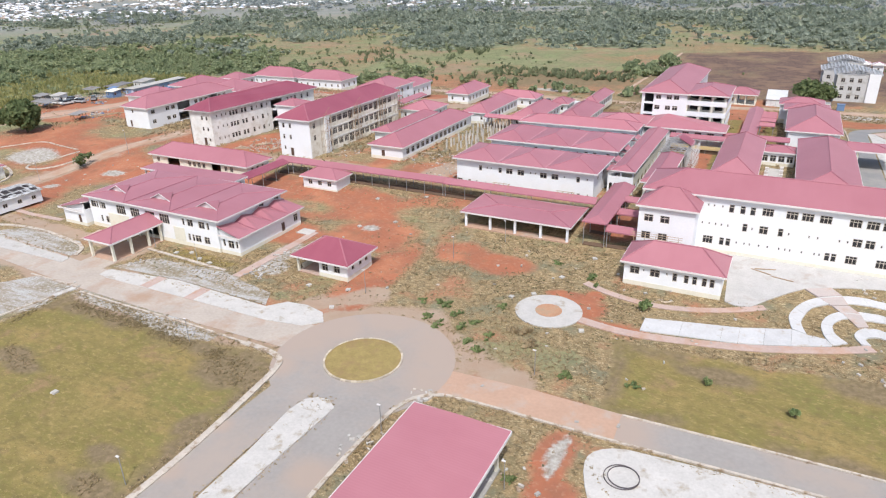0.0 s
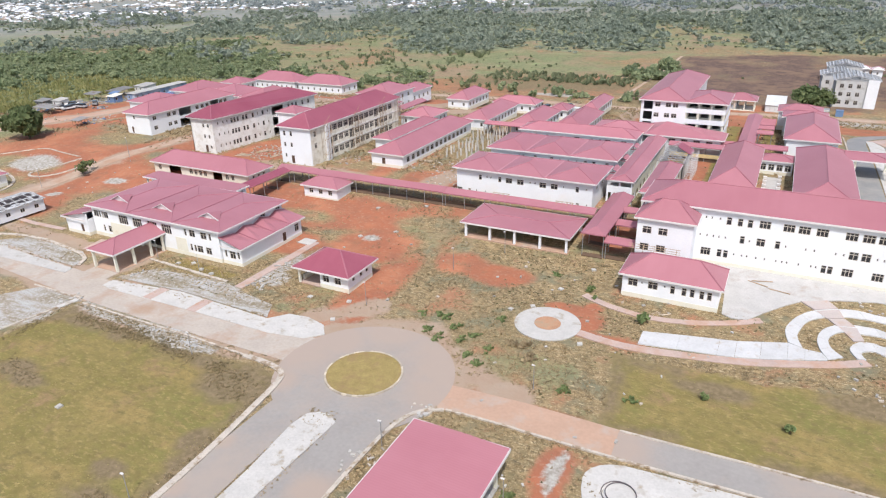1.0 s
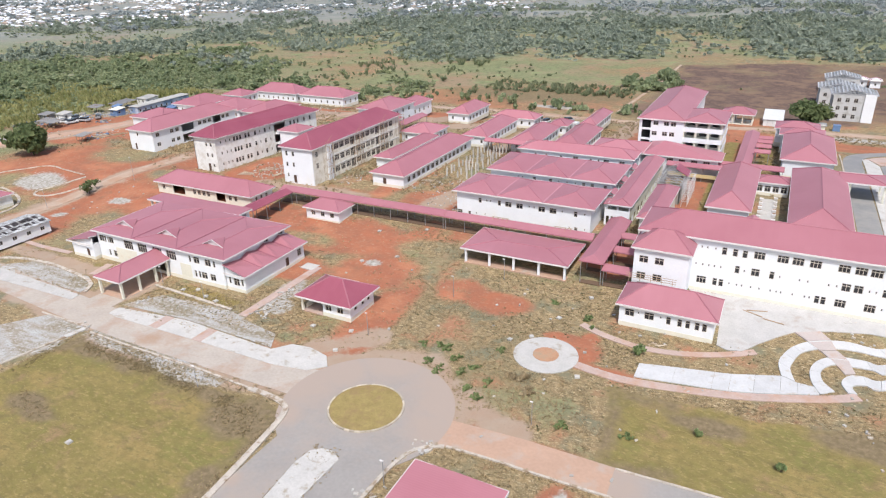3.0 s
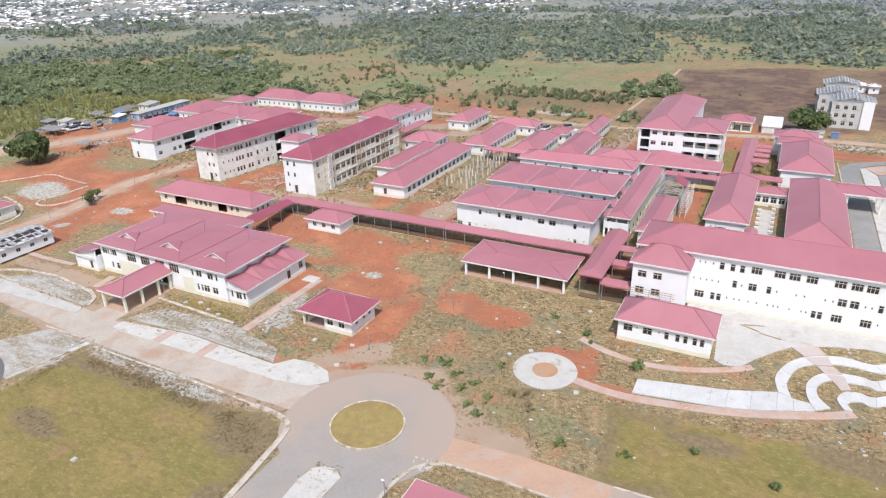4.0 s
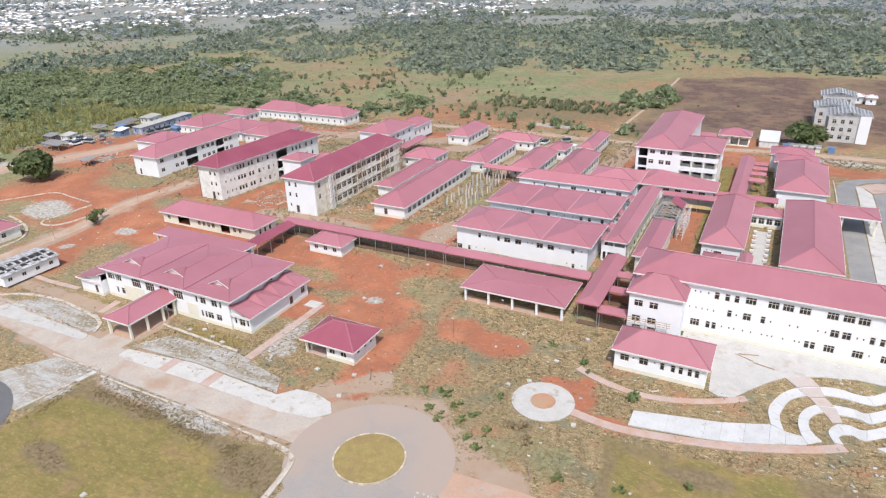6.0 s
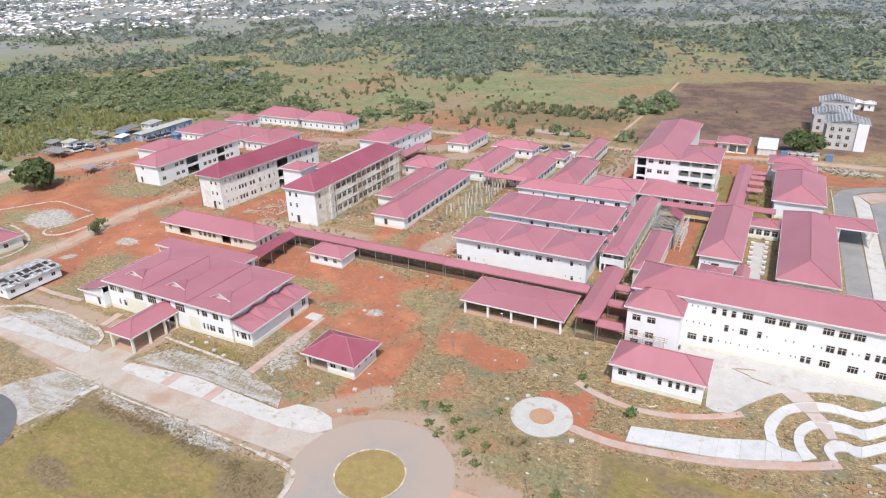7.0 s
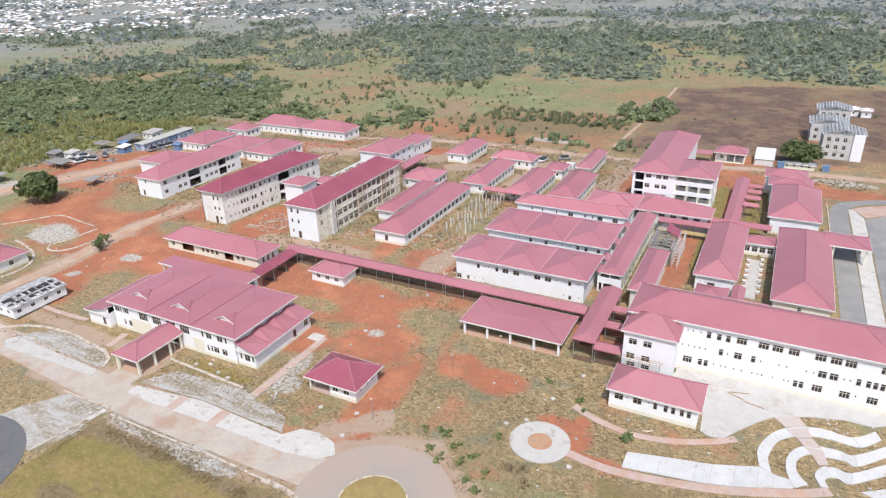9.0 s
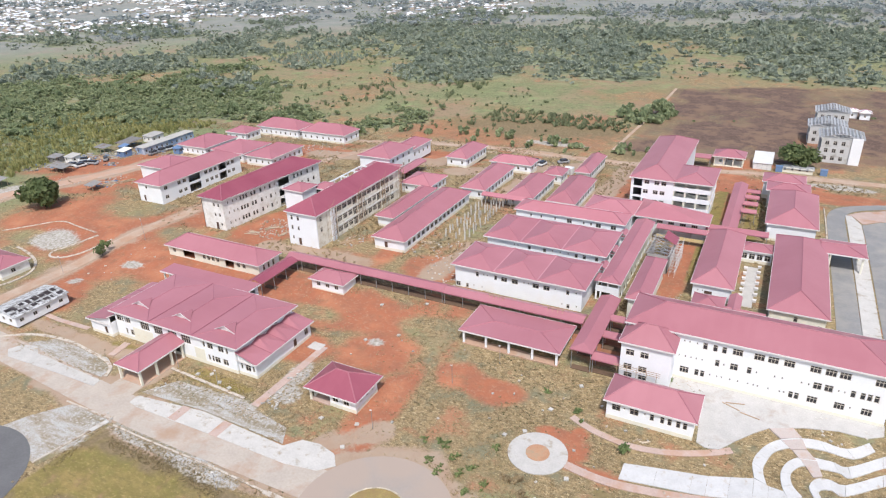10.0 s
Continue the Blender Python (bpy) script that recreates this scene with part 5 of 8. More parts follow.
lean_to("side_wing", -87.0, -82.5, 79.3, 96.4, 3.6, True, centres((-84.6,), 1.9, 1.4, 1.5, -87.0) + centres((-83.2, -86.2), 2.0, 0.55, 1.4, -87.0), centres((91.2,), 1.2, 1.0, 2.2, 79.3) + centres((95.0,), 2.0, 1.2, 1.5, 79.3))
lean_to("side_wing", -129.0, -122.3, 77.8, 95.0, 3.4, False, centres((-124.2,), 1.2, 0.9, 2.0, -129.0), ())

porch = thing("porch", "open entrance porch with a red hipped roof on cream columns", "porch", -104.6, 73.4, 0.0)
add_roof(porch, -3.5, 3.5, -6.0, 6.0, 3.7, 1.5, (1, 0))
columns(porch, [(x, y) for x in (-2.9, 2.9) for y in (-5.4, -1.6, 2.2, 5.0)], -0.3, 3.5, 0.2)
floor_slab(porch, -3.2, 3.2, -5.6, 5.5, 0.1, DUST_RED)

# gatehouse canopy beside the entrance road
gate = thing("gate_canopy", "large red roof over the entrance gatehouse", "canopy", -24.4, 38.2, 0.0)
polys, lines = hip(-5.7, 5.5, -12, 11.8, 4.6, 0.14, (0, 0))
part("roof", slab_roof(polys, 0.12), ROOF_PINK, gate, "ribbed red metal roof sheet")
bm = bmesh.new()
box(bm, 5.503, 5.58, -12, 11.86, 4.25, 4.62)
box(bm, -5.78, -5.703, -12, 11.86, 4.25, 4.62)
box(bm, -5.78, 5.58, 11.803, 11.87, 4.25, 4.62)
part("fascia", bm, TRIM, gate, "white fascia board")
columns(gate, [(x, y) for x in (-4.6, 4.4) for y in (-10, -3, 4, 10.6)], -0.3, 4.4, 0.2)
floor_slab(gate, -4.9, 4.7, -11, 11, 0.12, GREY_BLOCK)

# kiosk with an open corner
kiosk = building("kiosk", "small white kiosk with a dark red hipped roof and open veranda", -64.6, -58.9, 78.7, 85.9, 3.1, front=centres((-63.4, -61.0), 1.75, 1.25, 1.3, -64.6), right=centres((80.4, 82.6, 84.4), 2.0, 0.8, 1.0, 78.7), roof=False)
kx, ky = -61.75, 82.3
add_roof(kiosk, -69.7 - kx, -58.1 - kx, 77.8 - ky, 86.8 - ky, 3.2, 2.5, mat=ROOF_DARK)
columns(kiosk, ((-68.9 - kx, 78.7 - ky), (-68.9 - kx, 85.9 - ky)), -0.3, 3.0, 0.18)
bm = bmesh.new()
facade(bm, (-68.9 - kx, 85.9 - ky), (-68.9 - kx, 79.6 - ky), -0.3, 1.0, [])
facade(bm, (-64.6 - kx, 85.9 - ky), (-68.9 - kx, 85.9 - ky), -0.3, 3.1, [])
part("wall", bm, CREAM, kiosk)
floor_slab(kiosk, -69.1 - kx, -64.7 - kx, 78.5 - ky, 86 - ky, 0.15)

# open carport
carport = thing("carport", "open-sided shelter with a broad red roof on white columns", "shelter", -40.6, 111.2, 1.1)
add_roof(carport, -11.0, 10.7, -5.0, 6.4, 3.0, 0.3, (1, 1))
columns(carport, [(x, y) for x in (-10.0, -5.0, 0, 5.0, 10.0) for y in (-4.5, 4.8)], -1.5, 2.8, 0.2, WHITE)
floor_slab(carport, -10.3, 10.3, -4.9, 5.1, 0.05, DUST_RED)
bm = bmesh.new()
box(bm, -10.1, 10.1, 4.72, 4.9, -0.6, 1.4)
part("wall", bm, CREAM, carport)

# single-storey block beside the forecourt
building("clinic_block", "white single-storey block with a red hipped roof", -17.9, -4.1, 97.1, 103.6, 3.9,
         front=centres((-16.6, -13.5), 2.5, 1.5, 1.3, -17.9) + centres((-10.5, -8.8, -7.6, -6.2, -5.1), 2.4, 0.7, 1.4, -17.9) + centres((-15.2, -11.7), 2.7, 0.35, 0.5, -17.9), rise=2.5, over=0.9, z=0.15)

# long three-storey ward block and its end wing
ZL = 1.5
top = centres((0.7, 4.2, 6.4, 8.9, 12.9, 15.2, 17.3, 22.4), 9.85 - ZL, 1.7, 1.35, -10.4) + centres((-4.7, -3.0, -1.5), 9.7 - ZL, 0.8, 1.4, -10.4) + centres((-9.2, -8.3, -7.4, -6.1), 9.9 - ZL, 0.35, 0.55, -10.4)
midr = centres((0.5, 13.7, 15.4), 6.95 - ZL, 1.3, 1.4, -10.4) + centres((-2.3, 3.0, 19.0, 20.4, 21.4, 22.4), 6.95 - ZL, 0.75, 1.4, -10.4) + centres((-9.9, -8.9, -7.8, -6.8, -5.9, -4.9, -1.2, 4.2, 7.1, 8.3, 11.3, 12.4, 16.9, 17.8), 6.9 - ZL, 0.35, 0.55, -10.4)
low = centres((-7.7, 13.4, 17.5, 21.5), 4.0 - ZL, 1.6, 1.4, -10.4) + centres((-5.5, -4.5, 10.1, 11.0), 4.0 - ZL, 0.75, 1.4, -10.4) + centres((-9.8, -3.2, -2.0, -1.2, 0.2, 1.5, 3.2, 4.1, 4.8, 6.5, 8.3, 9.0, 19.1), 4.15 - ZL, 0.35, 0.55, -10.4)
ward = building("ward_block", "long three-storey white ward block with a red roof", -18.2, 24.0, 112.0, 122.6, 9.95, front=[(s0 + 7.8, s1 + 7.8, q0 - 0.08, q1 - 0.08) for s0, s1, q0, q1 in top] + [(s0 + 7.8, s1 + 7.8, q0 - 0.3, q1 - 0.3) for s0, s1, q0, q1 in midr + low], rise=2.5, over=0.9, z=ZL, ends=(1, 1))
ward_wing = building("end_wing", "white three-storey end wing with a red hipped roof", -18.2, -9.9, 107.0, 113.0, 9.1, front=centres((-16.9, -14.3), 7.9 - 0.9, 1.5, 1.3, -18.2) + centres((-17.1, -14.4), 4.8 - 0.9, 1.5, 1.3, -18.2) + centres((-16.9, -14.3), 2.0, 1.5, 1.3, -18.2), rise=2.6, over=0.85, z=0.95)

# hall blocks behind the covered way
w1 = centres((-49.6, -47.0, -42.0, -39.5), 6.6 - 2.3, 1.5, 1.2, -62.1) + centres((-56.3, -51.7, -34.6), 6.6 - 2.3, 0.75, 1.2, -62.1) + centres((-54.7, -53.8, -44.8, -43.7, -37.5, -32.7), 6.8 - 2.3, 0.4, 0.5, -62.1) + centres((-61.3,), 3.2 - 2.3, 1.3, 1.2, -62.1) + centres((-58.9, -34.4), 3.2 - 2.3, 0.7, 1.1, -62.1) + centres((-57.2, -55.1, -35.8, -32.5), 3.5 - 2.3, 0.35, 0.5, -62.1)
hall = building("hall_block", "two-storey white hall under three hipped red roof bays", -61.8, -31.4, 126.1, 138.4, 6.1, front=[(s0 - 0.3, s1 - 0.3, q0, q1) for s0, s1, q0, q1 in w1], right=centres((129.6, 134), 4.4, 1.2, 1.2, 126.1), z=2.3, plinth=False, roof=False)
bay_roof(hall, (-16.05, -5.4, 5.15, 16.1), -7.05, 7.0, 6.2, 1.45, ROOF, PALE_GUTTER)
hall = building("hall_block", "two-storey white hall under three hipped red roof bays", -61.3, -31.4, 143.7, 158.2, 6.0, front=centres((-50, -46, -38, -36, -33), 4.6, 0.8, 1.1, -61.3) + centres((-54, -53, -44, -42, -40), 4.8, 0.4, 0.5, -61.3), right=centres((148, 153), 4.4, 1.2, 1.2, 143.7), z=2.5, plinth=False, roof=False)
bay_roof(hall, (-15.75, -5.85, 4.95, 15.85), -8.05, 8.05, 6.1, 1.5, ROOF, PALE_GUTTER)
building("hall_block", "two-storey white block with a long red roof", -61.0, -31.7, 164.4, 171.2, 6.0, front=centres((-46, -38, -34), 4.6, 1.4, 1.2, -61.0) + centres((-57, -54, -50, -42, -40), 4.7, 0.5, 0.8, -61.0), right=centres((166.5, 169), 4.6, 0.9, 1.1, 164.4), rise=1.5, z=2.5, plinth=False, mat=ROOF_PINK)
cross = building("hall_block", "two-storey white block under a broad red pyramid roof", -30.0, -12.3, 174.9, 182.4, 4.9, front=centres((-27.4, -24, -21, -18, -15), 3.9, 1.6, 0.9, -30.0), right=centres((177, 181), 3.9, 1.2, 0.9, 174.9), z=2.5, plinth=False, roof=False)
P = [(-9.9, -4.7, 5.1), (9.75, -4.7, 5.1), (9.75, 3.9, 5.1), (-9.9, 9.5, 5.1)]
peak = (-5.5, 3.6, 7.0)
part("roof", slab_roof([[P[k], P[(k + 1) % 4], peak] for k in range(4)], 0.1), ROOF_PINK, cross, "ribbed red metal roof sheet")
bm = bmesh.new()
box(bm, -9.95, 9.8, -4.77, -4.703, 4.82, 5.12)
box(bm, 9.753, 9.82, -4.7, 3.9, 4.82, 5.12)
box(bm, -9.9, 9.75, -4.7, 3.9, 4.82, 4.85)
part("fascia", bm, TRIM, cross, "white fascia board and soffit")
building("hall_block", "white block with a low red hipped roof", -44.0, -31.6, 173.6, 184.0, 5.3, rise=1.6, z=2.5, plinth=False, mat=ROOF_PINK)


# covered ways
def covered_way(pts, half, h, mat, label, posts=4.2, rise=0.7, base=True, ends=(0, 0)):
    """A roofed walkway along an axis-parallel line, on thin posts."""
    (x0, y0), (x1, y1) = pts
    cx, cy = (x0 + x1) / 2, (y0 + y1) / 2
    t = thing("covered_way", label, "covered walkway", cx, cy, min(gz(x0, y0), gz(x1, y1)))
    rise_z = gz((x0 + x1) / 2, max(y0, y1)) - t.location.z
    along_x = abs(x1 - x0) > abs(y1 - y0)
    ex, ey = (abs(x1 - x0) / 2, half) if along_x else (half, abs(y1 - y0) / 2)
    z = h + rise_z
    polys, lines = hip(-ex, ex, -ey, ey, z, rise, ends)
    part("roof", slab_roof(polys, 0.08), mat, t, "ribbed red metal roof sheet")
    bm = bmesh.new()
    box(bm, -ex - 0.04, ex + 0.04, -ey - 0.05, -ey - 0.003, z - 0.2, z + 0.02)
    box(bm, ex + 0.003, ex + 0.05, -ey, ey, z - 0.2, z + 0.02)
    part("fascia", bm, RIDGE, t)
    n = max(2, int((2 * ex if along_x else 2 * ey) / posts) + 1)
    for i in range(n):
        f = -1 + 2 * i / (n - 1)
        for s in (-1, 1):
            px, py = (f * (ex - 0.3), s * (ey - 0.35)) if along_x else (s * (ex - 0.35), f * (ey - 0.3))
            bm = bmesh.new()
            beam(bm, (px, py, -0.5), (px, py, z), 0.07, n=6)
            part("post", bm, STEEL, t)
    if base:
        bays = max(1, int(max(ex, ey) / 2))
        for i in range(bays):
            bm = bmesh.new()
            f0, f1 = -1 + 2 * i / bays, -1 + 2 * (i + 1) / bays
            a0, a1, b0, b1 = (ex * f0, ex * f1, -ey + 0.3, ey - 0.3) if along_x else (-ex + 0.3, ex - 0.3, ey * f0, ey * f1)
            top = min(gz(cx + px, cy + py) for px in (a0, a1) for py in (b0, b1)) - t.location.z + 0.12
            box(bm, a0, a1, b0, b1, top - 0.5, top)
            # The slab's dark colour carries the shade under the roof.
            part("floor_slab", bm, SHADE_FLOOR, t)
    return t


covered_way(((-103.9, 103.5), (-103.9, 117.5)), 2.0, 3.0, ROOF_DARK, "covered walkway with a dark red roof on steel posts")
covered_way(((-105.9, 119.3), (-61.0, 119.3)), 1.9, 3.0, ROOF, "covered walkway with a red roof on steel posts")
covered_way(((-61.0, 119.3), (-28.6, 119.3)), 1.9, 2.9, ROOF, "covered walkway with a red roof on steel posts")
covered_way(((-26.0, 107.0), (-26.0, 130.0)), 2.2, 3.0, ROOF, "covered walkway with a red roof on steel posts", ends=(1, 0))
covered_way(((-24.0, 108.6), (-18.4, 108.6)), 1.55, 3.1, ROOF, "short covered link with a red roof")
covered_way(((-24.0, 116.0), (-18.4, 116.0)), 1.3, 2.9, ROOF, "short covered link with a red roof")
covered_way(((-24.0, 122.0), (-18.4, 122.0)), 1.2, 2.9, ROOF, "short covered link with a red roof")
way = thing("gallery_way", "two-storey white gallery between the halls with a red roof", "covered walkway", -27.1, 152.2, 2.4)
add_roof(way, -2.5, 2.5, -19.6, 19.4, 5.1, 0.75, (1, 0), fascia=0.2)
part("roof", slab_roof([[(-3.5, -19.6, 5.09), (-2.48, -19.6, 5.09), (-2.48, -15.6, 5.12), (-3.5, -15.6, 5.12)]], 0.1), ROOF, way, "ribbed red metal roof sheet")
bm = bmesh.new()
facade(bm, (-3.2, -19.0), (2.1, -19.0), -0.5, 4.9, [(0.3, 2.5, 3.7, 4.5), (2.9, 5.0, 3.7, 4.5), (0.4, 1.0, 0.15, 2.2), (1.4, 3.3, 0.15, 2.2)], 0.2)
part("wall", bm, WHITE, way)
bm = bmesh.new()
facade(bm, (2.1, -18.78), (2.1, 19.0), -0.5, 3.6, [(1.2 + 3.7 * i, 3.7 + 3.7 * i, 0.4, 1.9) for i in range(10)], 0.2)
part("wall", bm, CREAM, way, "cream side wall with openings")
bm = bmesh.new()
box(bm, -2.1, 1.88, -18.78, 19.0, 2.5, 2.75)
part("deck", bm, CREAM, way)
bm = bmesh.new()
box(bm, -2.2, -2.06, -18.78, 19.0, 2.3, 3.6)
part("parapet", bm, WHITE, way, "white gallery parapet")
columns(way, [(-2.0, -15.0 + 4.2 * i) for i in range(9)] + [(1.96, -15.0 + 4.2 * i) for i in range(9)], -0.5, 4.95, 0.14, WHITE)
for y in (141.0, 150.6, 161.6):
    covered_way(((-31.6, y), (-29.5, y)), 1.9, 4.7, ROOF, "short covered link with a red roof")
    bm = bmesh.new()
    facade(bm, (-31.3, y - 1.7), (-29.4, y - 1.7), 2.0, 6.9, [(0.25, 1.65, 5.7, 6.5), (0.25, 1.65, 2.5, 4.7)], 0.15)
    tagged(part("link_wall", bm, WHITE), "white end wall of the covered link with dark openings", "wall", kind="structure")
building("store_block", "narrow white block with a red roof", -22.0, -18.2, 128.1, 149.2, 4.9, front=centres((-20.1,), 3.0, 1.5, 1.5, -22.0), right=row(2.0, 6, 3.4, 1.0, 2.8, 1.2), rise=1.2, over=0.6, z=2.4, wall=CREAM)
covered_way(((-24.2, 172.6), (-10.9, 172.6)), 1.5, 3.7, ROOF, "covered walkway with a red roof on steel posts")
bm = bmesh.new()
box(bm, -24.0, -11.4, 171.3, 171.45, 3.5, 4.4)
tagged(part("walkway_wall", bm, YELLOW), "ochre yellow parapet wall under the covered way", "wall", kind="structure")
covered_way(((-12.6, 177.6), (2.9, 177.6)), 1.8, 3.6, ROOF, "covered walkway with a red roof on steel posts")
covered_way(((-6.9, 178.0), (-6.9, 219.8)), 2.0, 4.4, ROOF, "covered walkway with a red roof on steel posts")
for y in (193.0, 200.0, 207.0, 214.0):
    covered_way(((-4.9, y), (-1.0, y)), 1.0, 3.6, ROOF, "short covered link with a red roof", base=False)

# unfinished frame beside the covered way
bm = bmesh.new()
frame_thing = thing("unfinished_block", "unfinished grey block with bare roof trusses", "building site", -20.4, 157.5, 2.5)
bm = bmesh.new()
facade(bm, (-2.6, -5.5), (2.6, -5.5), -0.5, 4.6, [(0.6, 2.0, 1.0, 2.6), (3.2, 4.6, 1.0, 2.6)])
facade(bm, (2.6, -5.5), (2.6, 6), -0.5, 4.6, [(1 + 2.6 * i, 2.4 + 2.6 * i, 0.8, 2.6) for i in range(4)])
facade(bm, (-2.6, 6), (-2.6, -5.5), -0.5, 4.6, [])
part("wall", bm, GREY_BLOCK, frame_thing)
for i in range(7):
    y = -5.4 + i * 1.9
    bm = bmesh.new()
    for a, b in (((-3.2, y, 4.6), (3.2, y, 4.6)), ((-3.2, y, 4.6), (0, y, 6.4)), ((3.2, y, 4.6), (0, y, 6.4)), ((-1.6, y, 4.6), (-1.6, y, 5.5)), ((1.6, y, 4.6), (1.6, y, 5.5)), ((-1.6, y, 5.5), (0, y, 4.6)), ((1.6, y, 5.5), (0, y, 4.6))):
        beam(bm, a, b, 0.07, n=4)
    part("truss", bm, TIN, frame_thing)

part("roof", slab_roof([[(3.3, 1.5, 4.75), (3.3, 6.6, 4.75), (0.2, 6.6, 6.45), (0.2, 1.5, 6.45)]], 0.08), ROOF_DARK, frame_thing, "first red roof sheets on the trusses")
for i in range(8):
    bm = bmesh.new()
    for dx in (3.3, 4.5):
        beam(bm, (dx, -6.6 + 1.7 * i, -0.6), (dx, -6.6 + 1.7 * i, 5.6), 0.05, n=4)
    for zz_ in (1.4, 3.0, 4.6):
        beam(bm, (3.2, -6.6 + 1.7 * i, zz_), (4.6, -6.6 + 1.7 * i, zz_), 0.045, n=4)
        if i < 7:
            beam(bm, (4.5, -6.6 + 1.7 * i, zz_), (4.5, -4.9 + 1.7 * i, zz_), 0.045, n=4)
    part("scaffold_bay", bm, TIN_WHITE, frame_thing, "pale steel scaffold bay")

# pavilion beside the covered way, low long block
building("pavilion", "small white pavilion with a red hipped roof", -93.6, -85.2, 112.6, 117.2, 3.1, front=centres((-92.0, -89.4, -86.8), 1.9, 1.1, 1.1, -93.6), rise=1.6, over=0.9, z=1.2)
building("classroom_block", "long white single-storey block with a red roof", -141.6, -110.6, 112.2, 119.2, 3.2, front=centres((-139.9, -129.0, -127.4, -125.8, -124.2, -117.0, -115.2), 1.9, 1.0, 1.3, -141.6) + [(5.0, 9.2, 0.1, 2.7), (20.0, 23.0, 0.1, 2.7)], right=centres((113.8, 115.6, 117.4), 1.7, 0.8, 1.6, 112.2), rise=2.4, over=1.0, z=1.3, wall_front=CREAM)


# three-storey blocks
def rows3(y0, y1, start, z=(1.75, 4.85, 7.95), step=2.55, w=1.65, h=1.45, skip=()):
    n = int((y1 - y0) / step) + 1
    return [c for i in range(n) if i not in skip for q in z for c in centres((y0 + i * step,), q, w, h, start)]


three = building("hostel_block", "three-storey block, white end wall, raw rendered side and red roof", -114.1, -105.1, 129.9, 172.8, 9.6, front=centres((-113.0, -110.9), 7.9, 0.8, 1.3, -114.1) + centres((-113.1, -111.0), 5.0, 0.7, 1.2, -114.1) + centres((-113.1,), 2.1, 0.6, 1.0, -114.1) + centres((-110.9,), 1.15, 1.0, 2.1, -114.1),
                 right=centres((131.6,), 7.9, 1.0, 1.4, 129.9) + centres((131.6,), 4.9, 1.0, 1.4, 129.9) + rows3(137.6, 170.5, 129.9, w=2.0, h=1.6, skip=(4, 9)) + [(y_ - 1.05 - 129.9, y_ + 1.05 - 129.9, q, q + 2.3) for y_ in (147.8, 160.55) for q in (0.4, 3.5, 6.6)], rise=2.9, over=0.9, z=2.5, wall=RAW_CREAM, wall_front=WHITE, plinth=False, mat=ROOF_DARK)
tx, ty = (-114.1 - 105.1) / 2, (129.9 + 172.8) / 2
for y in (134.2, 148.2, 161.0, 171.0):
    bm = bmesh.new()
    for i in range(3):
        for j in range(2):
            beam(bm, (-105.1 - tx + 0.35 + 1.1 * j, y - ty + 1.5 * i, -0.3), (-105.1 - tx + 0.35 + 1.1 * j, y - ty + 1.5 * i, 10.2), 0.05, n=4)
    for k in range(5):
        z = 1.8 + 2.0 * k
        beam(bm, (-105.1 - tx + 0.35, y - ty, z), (-105.1 - tx + 0.35, y - ty + 3, z), 0.045, n=4)
        beam(bm, (-105.1 - tx + 1.45, y - ty, z), (-105.1 - tx + 1.45, y - ty + 3, z), 0.045, n=4)
        beam(bm, (-105.1 - tx + 1.45, y - ty + 3 * (k % 2), z), (-105.1 - tx + 1.45, y - ty + 3 - 3 * (k % 2), z + 2), 0.04, n=4)
    sc = tagged(part("scaffold", bm, TIMBER), "timber pole scaffold against the block's side", "scaffold")
    sc.location = (tx, ty, 2.5)
bm = bmesh.new()
box(bm, 4.87, 5.5, -15.9, -14.2, -0.5, 9.5)
part("pier", bm, WHITE, three, "white rendered pier up the block's side")
bm = bmesh.new()
for k in range(3):
    box(bm, 4.86, 4.97, -13.5, 21.3, 3.0 * k + 2.95, 3.0 * k + 3.15)
part("string_course", bm, RAW, three)

two = thing("hostel_block", "three-storey block of stained raw render with a deep red roof", "building", -140.05, 149.5, 2.5)
corner = [(-5.4, -20.6), (2.7, -20.6), (6.6, 19.6), (-5.4, 19.6)]
face = [c for q in (1.75, 4.85, 7.95) for c in centres((6.8, 7.9, 9.0, 11.0, 12.2, 14.6, 18.4, 29.0, 30.6, 32.2, 35.0, 37.6), q, 0.85, 1.35, 0) + centres((2.0, 3.8, 5.2, 16.4, 20.4), q + 0.1, 0.45, 0.8, 0)] + [(22.0, 26.6, q, q + 2.4) for q in (0.2, 3.3, 6.4)]
head = centres((4.7, 6.4), 7.6, 0.8, 1.1, 0) + centres((4.7, 6.4), 4.6, 0.7, 1.1, 0) + centres((6.6,), 1.7, 0.7, 0.9, 0) + centres((4.9,), 1.1, 1.0, 2.2, 0)
for k, holes in ((0, head), (1, face), (2, ()), (3, ())):
    bm = bmesh.new()
    facade(bm, corner[k], corner[(k + 1) % 4], -0.6, 9.6, holes)
    part("wall", bm, RAW, two)
    openings(two, corner[k], corner[(k + 1) % 4], [h for h in holes if h[1] - h[0] < 4])
bm = bmesh.new()
bm.faces.new([bm.verts.new((x * 0.9, y * 0.97, 0.1)) for x, y in corner])
part("floor", bm, GREY_BLOCK, two)
eave = [(-6.1, -21.4, 9.7), (3.5, -21.4, 9.7), (7.6, 20.4, 9.7), (-6.1, 20.4, 9.7)]
ra, rb = (-1.0, -16.6, 12.3), (0.9, 14.2, 12.3)
part("roof", slab_roof([[eave[0], eave[1], ra], [eave[1], eave[2], rb, ra], [eave[2], eave[3], rb], [eave[3], eave[0], ra, rb]], 0.1), ROOF_DARK, two, "ribbed deep red metal roof sheet")
